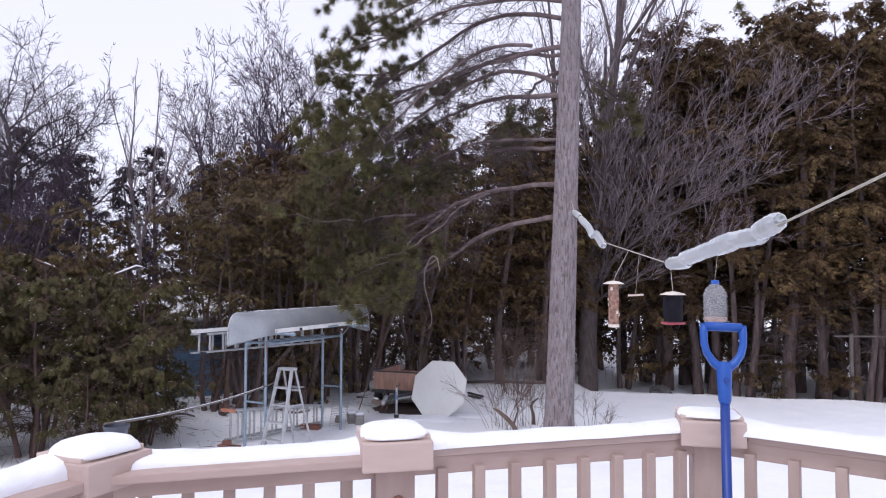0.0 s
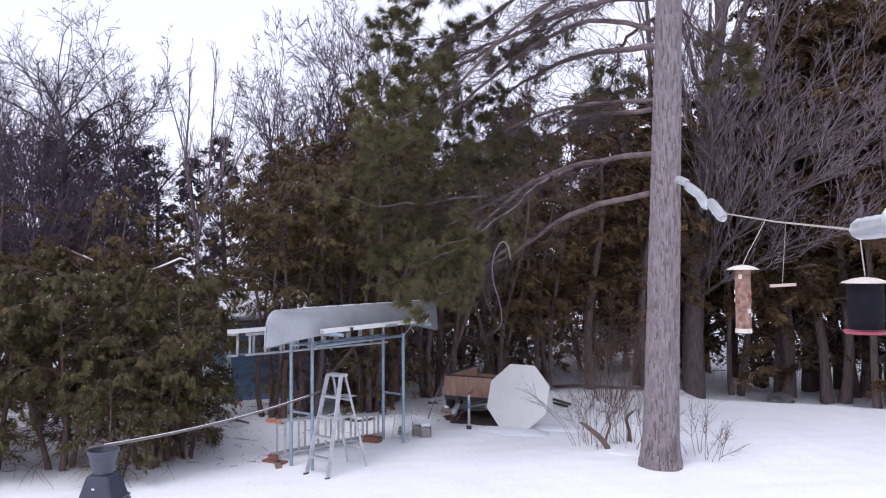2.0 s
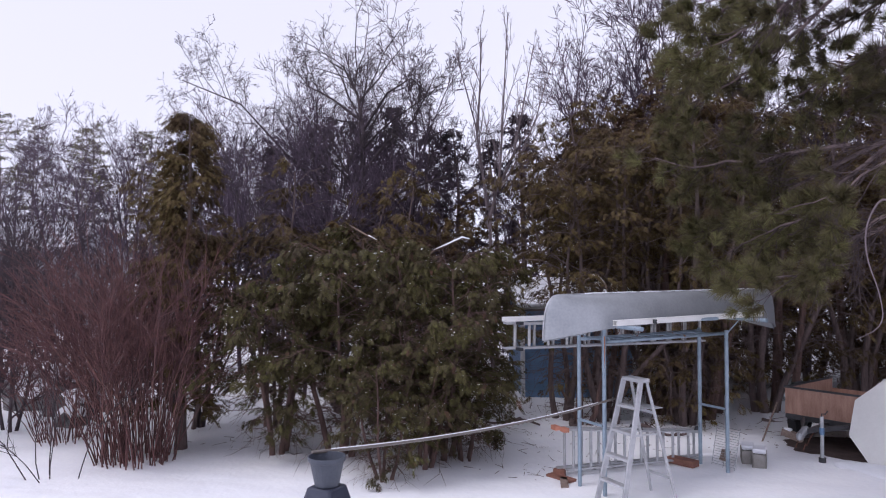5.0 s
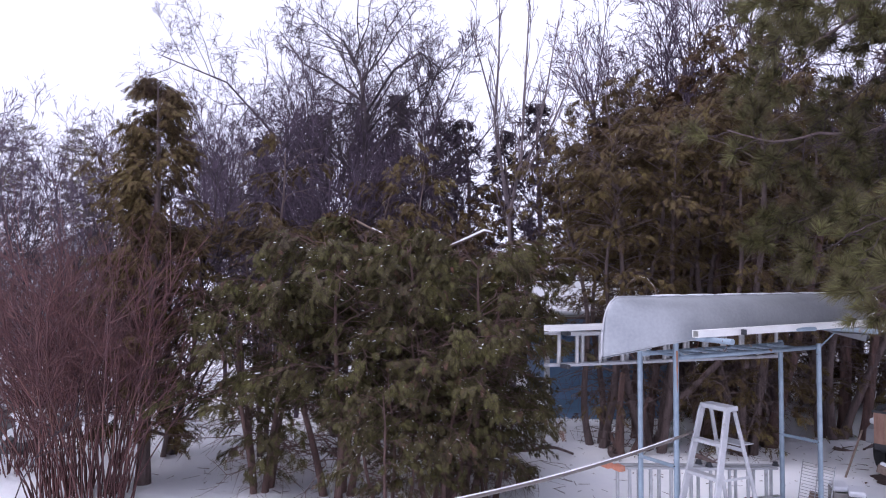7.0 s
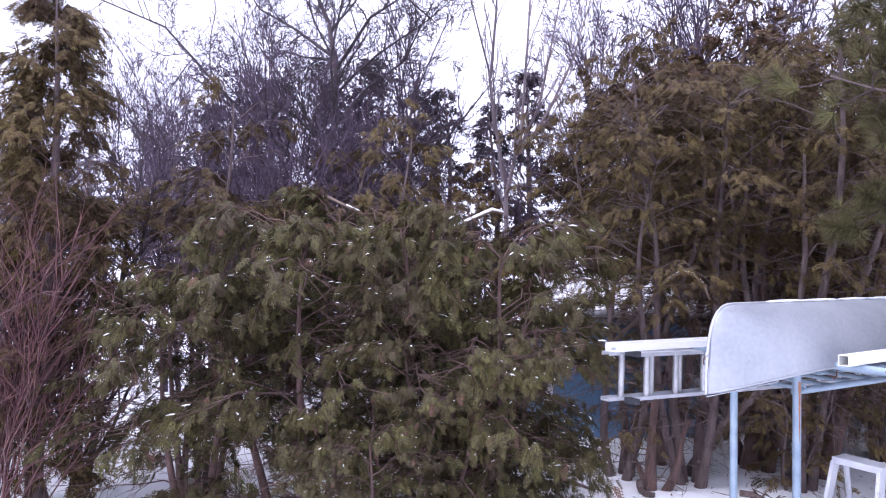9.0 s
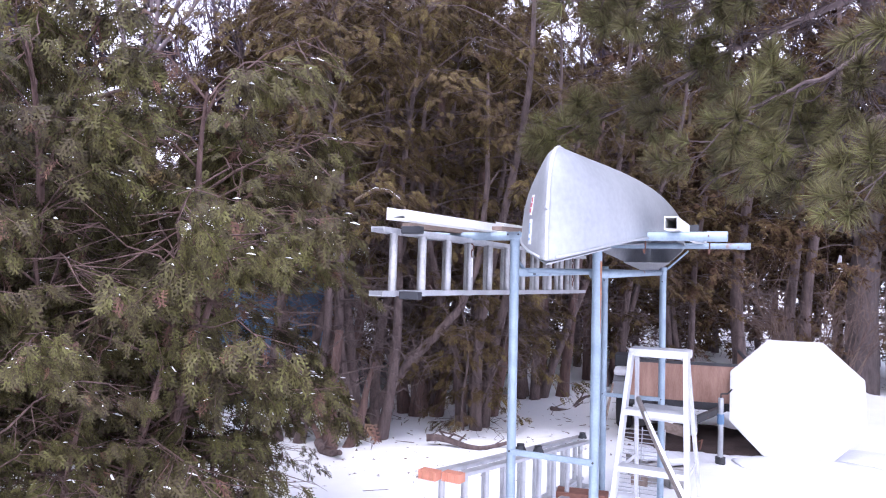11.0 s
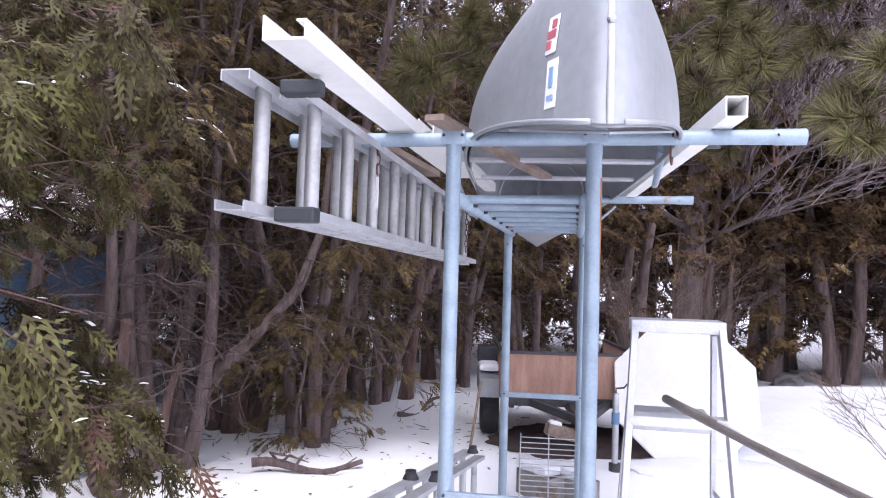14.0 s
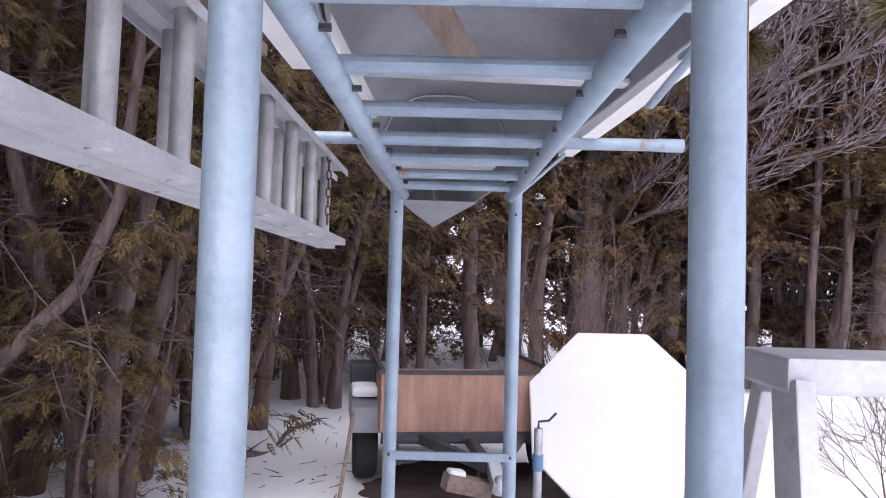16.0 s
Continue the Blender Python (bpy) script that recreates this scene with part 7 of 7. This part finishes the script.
for p, rz, h in ((P_L, 82, 0.03), (P_M, 29, 0.026), (P_C, 5, 0.012)):
    bm = bmesh.new()
    bmesh.ops.create_uvsphere(bm, u_segments=28, v_segments=14, radius=1)
    for v in bm.verts:
        k = 1 + 0.12 * noise.noise(v.co * 1.8 + Vector((rz, 0, 0)))
        v.co = Vector((math.copysign(abs(v.co.x) ** 0.55, v.co.x) * 0.09 * k, math.copysign(abs(v.co.y) ** 0.55, v.co.y) * 0.078 * k, max(v.co.z, -0.15) * h * k))
    o = part("snow_mound", bm, SNOW_CAP, smooth=True)
    o.matrix_basis = pose(p[0] + 0.012 * math.sin(math.radians(rz)), p[1] - 0.012 * math.cos(math.radians(rz)), 2.714, 0, 0, rz)
    tagged(o, "rounded mound of snow on a railing post cap", "snow", "rail snow")
deck = part("deck_floor", quick(box, 4.2, 4.0, 0.12, T(3.4, 2.6, 1.74)), CEDAR_DECK)
tagged(deck, "pinkish cedar deck floor under snow", "deck", kind="structure")
o = part("snow_sheet", quick(box, 3.0, 1.6, 0.08, T(3.2, 3.6, 1.845), 0.03), SNOW_CAP)
tagged(o, "sheet of snow on the deck floor", "snow")


def shovel():
    m = pose(3.325, 5.055, 2.983, -13, 2.8, 10) @ T(0, 0, -2.985)
    t = thing("snow_shovel", m, "blue plastic snow shovel with a D-grip standing upright", "shovel")
    part("shaft", quick(rod, (0, 0, 1.7), (0, 0, 2.84), 0.0135, 16), SHOVEL_SHAFT, t, smooth=True)
    part("collar", quick(lathe, [(0.0145, 2.76), (0.018, 2.77), (0.022, 2.86), (0.018, 2.88)], 18), SHOVEL_BLUE, t, smooth=True)
    part("grip", quick(rod, (-0.052, 0, 2.985), (0.052, 0, 2.985), 0.0135, 16), SHOVEL_BLUE, t, smooth=True)
    for s in (-1, 1):
        pts = [(s * 0.054, 0, 2.99), (s * 0.056, 0, 2.965), (s * 0.056, 0, 2.935), (s * 0.048, 0, 2.905), (s * 0.031, 0, 2.88), (s * 0.012, 0, 2.865), (0, 0, 2.855)]
        part("grip_arm", quick(pipe, pts, [0.013, 0.0115, 0.011, 0.011, 0.012, 0.014, 0.015], 12), SHOVEL_BLUE, t, smooth=True)
    part("screw", quick(rod, (0, -0.03, 2.825), (0, -0.022, 2.825), 0.008, 12), SHOVEL_SHAFT, t)
    bm = bmesh.new()
    box(bm, 0.36, 0.03, 0.32, T(0, 0.0, 1.98) @ pose(0, 0, 0, 12), 0.012)
    part("blade", bm, SHOVEL_BLUE, t)
    return t


shovel()

# ---- the line with plastic bottles and feeders ----
LINE = [(1.62, 16.25, 4.55), (2.05, 12.75, 4.02), (2.59, 11.08, 3.515), (2.93, 9.95, 3.37), (3.23, 8.44, 3.23), (3.5, 7.48, 3.30), (3.74, 6.56, 3.40), (4.15, 4.75, 3.62), (4.9, 1.2, 4.1)]
o = part("clothes_line", quick(pipe, LINE, 0.006, 6), ROPE, smooth=True)
tagged(o, "pale rope strung from the pine to the house", "rope")


def bottle_string(name, a, b, n, r, seed, label):
    """Clear bottles pushed into one another along the line."""
    a, b = Vector(a), Vector(b)
    d = b - a
    rot = d.to_track_quat("Z", "Y").to_matrix().to_4x4()
    t = thing(name, I4, label, "bottle string", "squirrel guards")
    rng = random.Random(seed)
    L = d.length / n
    for i in range(n):
        m = Matrix.Translation(a + d * (i / n)) @ rot @ pose(0, 0, 0, rng.uniform(-5, 5), rng.uniform(-5, 5), rng.uniform(0, 90))
        q = r * rng.uniform(0.9, 1.08)
        part("bottle", quick(lathe, [(q * 0.5, -L * 0.04), (q * 0.86, 0), (q * 0.96, L * 0.08), (q * 0.92, L * 0.2), (q, L * 0.3), (q * 0.94, L * 0.42), (q, L * 0.55), (q * 0.93, L * 0.68), (q * 0.98, L * 0.82), (q * 0.88, L * 0.97), (q * 0.6, L * 1.08)], 10, m), BOTTLE_FROST, t)
    return t


bottle_string("bottle_string", LINE[1], (2.57, 11.13, 3.53), 4, 0.046, 1, "crumpled clear plastic bottles threaded on the line")
bottle_string("bottle_string", (3.235, 8.42, 3.232), LINE[6], 6, 0.056, 2, "frosted plastic bottles threaded end to end on the line")

t = thing("tube_feeder", pose(2.72, 10.14, 0), "tube bird feeder of brown seed with a cream dome lid", "bird feeder")
part("tube", quick(lathe, [(0.0, 2.645), (0.05, 2.645), (0.05, 3.06), (0.0, 3.06)], 20), SEED, t)
part("lid", quick(lathe, [(0.105, 3.06), (0.1, 3.066), (0.06, 3.085), (0.0, 3.095)], 24), CREAM, t)
part("base", quick(lathe, [(0.0, 2.63), (0.054, 2.63), (0.054, 2.66), (0.0, 2.66)], 20), CREAM, t)
rr = random.Random(8)
for i in range(26):
    a, z = rr.uniform(0, 6.28), rr.uniform(2.68, 3.03)
    part("seed_clump", quick(box, 0.024, 0.012, 0.03, T(0.05 * math.cos(a), 0.05 * math.sin(a), z) @ pose(0, 0, 0, 0, 0, math.degrees(a) + 90), 0.004), CREAM if i % 2 else WOOD_RED, t)
part("hanger", quick(pipe, [(0, 0, 3.09), (0.03, 0, 3.16), (0.15, 0.0, 3.395)], 0.003, 5), ROPE, t)
o = part("wooden_perch", quick(bar, (2.885, 9.53, 2.962), (3.02, 9.45, 2.972), 0.014, 0.018, 0.003), CEDAR_CAP)
tagged(o, "pale wooden perch hanging by the feeder", "perch")
part("perch_string", quick(rod, (2.95, 9.49, 2.97), (2.98, 9.7, 3.34), 0.0015, 5), ROPE, o)

t = thing("round_feeder", pose(3.25, 8.4, 0), "dark mesh bird feeder with white lid and red tray", "bird feeder")
part("mesh_drum", quick(lathe, [(0.0, 2.80), (0.066, 2.80), (0.072, 2.9), (0.07, 3.0), (0.0, 3.0)], 24), DARK_FEEDER, t)
part("lid", quick(lathe, [(0.096, 2.998), (0.09, 3.004), (0.05, 3.018), (0.0, 3.026)], 28), CREAM, t)
part("tray", quick(lathe, [(0.0, 2.78), (0.08, 2.78), (0.092, 2.792), (0.088, 2.795), (0.07, 2.788), (0.0, 2.788)], 28), RED_PLASTIC, t)
part("hanger", quick(rod, (0, 0, 3.03), (-0.015, 0.02, 3.22), 0.003, 5), ROPE, t)

t = thing("water_jug", pose(3.48, 7.49, 0), "clear ribbed plastic jug with a blue cap on the line", "plastic jug")
prof = [(0.0, 2.855), (0.062, 2.855), (0.07, 2.865)]
for i in range(7):
    z = 2.875 + i * 0.018
    prof += [(0.072, z), (0.068, z + 0.009)]
prof += [(0.072, 3.005), (0.07, 3.03), (0.055, 3.06), (0.03, 3.085), (0.022, 3.09)]
part("body", quick(lathe, prof, 24), BOTTLE_CLEAR, t, smooth=True)
part("cap", quick(lathe, [(0.023, 3.088), (0.025, 3.09), (0.024, 3.112), (0.0, 3.114)], 18), BLUE_CAP, t)
part("dregs", quick(lathe, [(0.0, 2.858), (0.063, 2.858), (0.066, 2.885), (0.0, 2.885)], 20), SEED, t)
part("string", quick(rod, (0, 0, 3.114), (0.02, 0.0, 3.3), 0.0015, 5), ROPE, t)


# ---- loose things on the snow ----
def log(x, y, rz, l, r, seed, ma, lab):
    rng = random.Random(seed)
    pts = [(l * (i / 8 - 0.5), 0.12 * l * math.sin(i * 0.9 + seed) * 0.4, r * 0.8 + 0.05 * l * math.sin(i * 0.7 + seed)) for i in range(9)]
    bm = bmesh.new()
    pipe(bm, pts, [r * (1 - 0.06 * i) for i in range(9)], 8)
    for j in range(4):
        i = rng.randrange(2, 8)
        a = Vector(pts[i])
        pipe(bm, [a, a + Vector((rng.uniform(-0.2, 0.3), rng.uniform(-0.3, 0.3), rng.uniform(0.05, 0.2))) * l * 0.5, a + Vector((rng.uniform(0.1, 0.5), rng.uniform(-0.4, 0.4), rng.uniform(0.0, 0.25))) * l * 0.7], [r * 0.4, r * 0.28, r * 0.1], 5)
    o = part("fallen_branch", bm, ma, smooth=True)
    o.matrix_basis = pose(x, y, 0, 0, 0, rz)
    return tagged(o, lab, "branch", "fallen branches")


log(-5.0, 17.75, 12, 0.9, 0.04, 1, BARK_CEDAR, "fallen brown cedar branch lying on the snow")
log(-6.3, 17.0, -40, 0.5, 0.05, 2, BARK_CEDAR, "broken stub of cedar branch in the snow")
log(-4.0, 20.5, 60, 1.2, 0.03, 3, BARK_CEDAR, "fallen brown cedar branch lying on the snow")
log(-7.2, 16.4, 30, 1.0, 0.035, 4, BARK_CEDAR, "fallen brown cedar branch lying on the snow")


def rock(x, y, s, seed):
    bm = bmesh.new()
    bmesh.ops.create_icosphere(bm, subdivisions=3, radius=1)
    for v in bm.verts:
        v.co *= 1 + 0.35 * noise.noise(v.co * 1.5 + Vector((seed, seed, 0)))
        v.co = Vector((v.co.x * s * 1.4, v.co.y * s, v.co.z * s * 0.75 + s * 0.2))
    o = part("rock", bm, LICHEN_ROCK, smooth=False)
    o.matrix_basis = turned(x, y, 1.0, seed * 40)
    tagged(o, "dark rough rock half covered with snow", "rock", "rock heap")
    if x < 0:
        o = snow_pile(x, y, s * 1.1, s * 0.8, s * 0.45, seed + 20)
        o.matrix_basis = turned(x, y) @ T(0, 0, s * 0.7)


for i, (x, y, s) in enumerate(((-14.6, 10.2, 0.5), (-13.6, 10.7, 0.42), (-15.6, 11.0, 0.6), (-12.7, 10.4, 0.3), (-16.8, 10.4, 0.5), (3.2, 25.6, 0.3), (5.6, 24.3, 0.24))):
    rock(x, y, s, i + 1)

# dark lengths of pipe and a log beyond the octagonal board
for p, q, r in (((-1.73, 21.47, 0.03), (-1.2, 20.95, 0.04), 0.03), ((-1.61, 21.03, 0.03), (-1.2, 20.67, 0.04), 0.028)):
    o = part("black_pipe", quick(rod, p, q, r, 10), BLACK_PLASTIC)
    tagged(o, "short black plastic pipe lying in the snow", "pipe", "black pipes")
o = part("fallen_log", quick(pipe, [(-2.2, 23.1, 0.06), (-1.4, 23.35, 0.09), (-0.6, 23.5, 0.07), (0.2, 23.7, 0.06)], [0.04, 0.045, 0.042, 0.035], 10), BARK_MAPLE, smooth=True)
tagged(o, "long dark log lying before the hedge", "log")

# fence post and rail by the far hedge
t = thing("wire_fence", pose(8.0, 23.9, -0.4), "old grey fence posts with a top rail before the hedge", "fence")
for x in (0, 3.0):
    part("post", quick(rod, (x, 0, -0.1), (x, 0, 2.05), 0.05, 10), POLE_WOOD, t)
part("top_rail", quick(rod, (-0.4, 0, 1.98), (3.4, 0.0, 2.05), 0.025, 8), POLE_WOOD, t)

# leaf and bark litter on the snow under the hedge
rng = np.random.default_rng(9)
n = 260
cx = rng.uniform(-8, -2, n)
cy = 14.5 + (cx + 8) * 0.7 + np.abs(rng.normal(0, 1.6, n))
P = np.stack([cx, cy, ground_height(cx, cy) + 0.012], 1)
D = rng.normal(0, 1, (n, 3)) * [1, 1, 0.15]
lv, lf = np.array([(-0.5, 0, 0), (0, -0.25, 0.05), (0.5, 0, 0), (0, 0.25, 0.12)]), np.array([(0, 1, 2), (0, 2, 3)])
V, F = scatter(lv, lf, frames_from(D, rng, 0.4), P, rng.uniform(0.02, 0.06, n))
o = part("leaf_litter", tri_mesh("leaf_litter", V, F), DEAD_LEAF)
tagged(o, "scattered brown cedar litter on the snow", "leaf litter", kind="stuff")

# fine twigs dropped on the snow along the hedge
n = 380
cx = np.concatenate([rng.uniform(-9.5, -2.5, n // 2), rng.uniform(-9.8, -4.2, n - n // 2)])
cy = np.concatenate([15.2 + (cx[:n // 2] + 9.5) * 0.62 + np.abs(rng.normal(0, 1.8, n // 2)), 11.2 + (cx[n // 2:] + 9.8) * 0.55 + np.abs(rng.normal(0, 1.3, n - n // 2))])
a, l = rng.uniform(0, 6.28, n), rng.uniform(0.04, 0.24, n)
ex, ey = cx + np.cos(a) * l, cy + np.sin(a) * l
p = np.stack([cx, cy, ground_height(cx, cy) + 0.01], 1)
q = np.stack([ex, ey, ground_height(ex, ey) + 0.01 + rng.uniform(0, 0.05, n)], 1)
o = part("twig_litter", tri_mesh("twig_litter", *twig_tubes(np.column_stack([p, q, rng.uniform(0.002, 0.006, n), rng.uniform(0.0015, 0.003, n)]), 4)), BARK_CEDAR)
tagged(o, "thin dark twigs scattered on the snow by the cedars", "twig litter", kind="stuff")
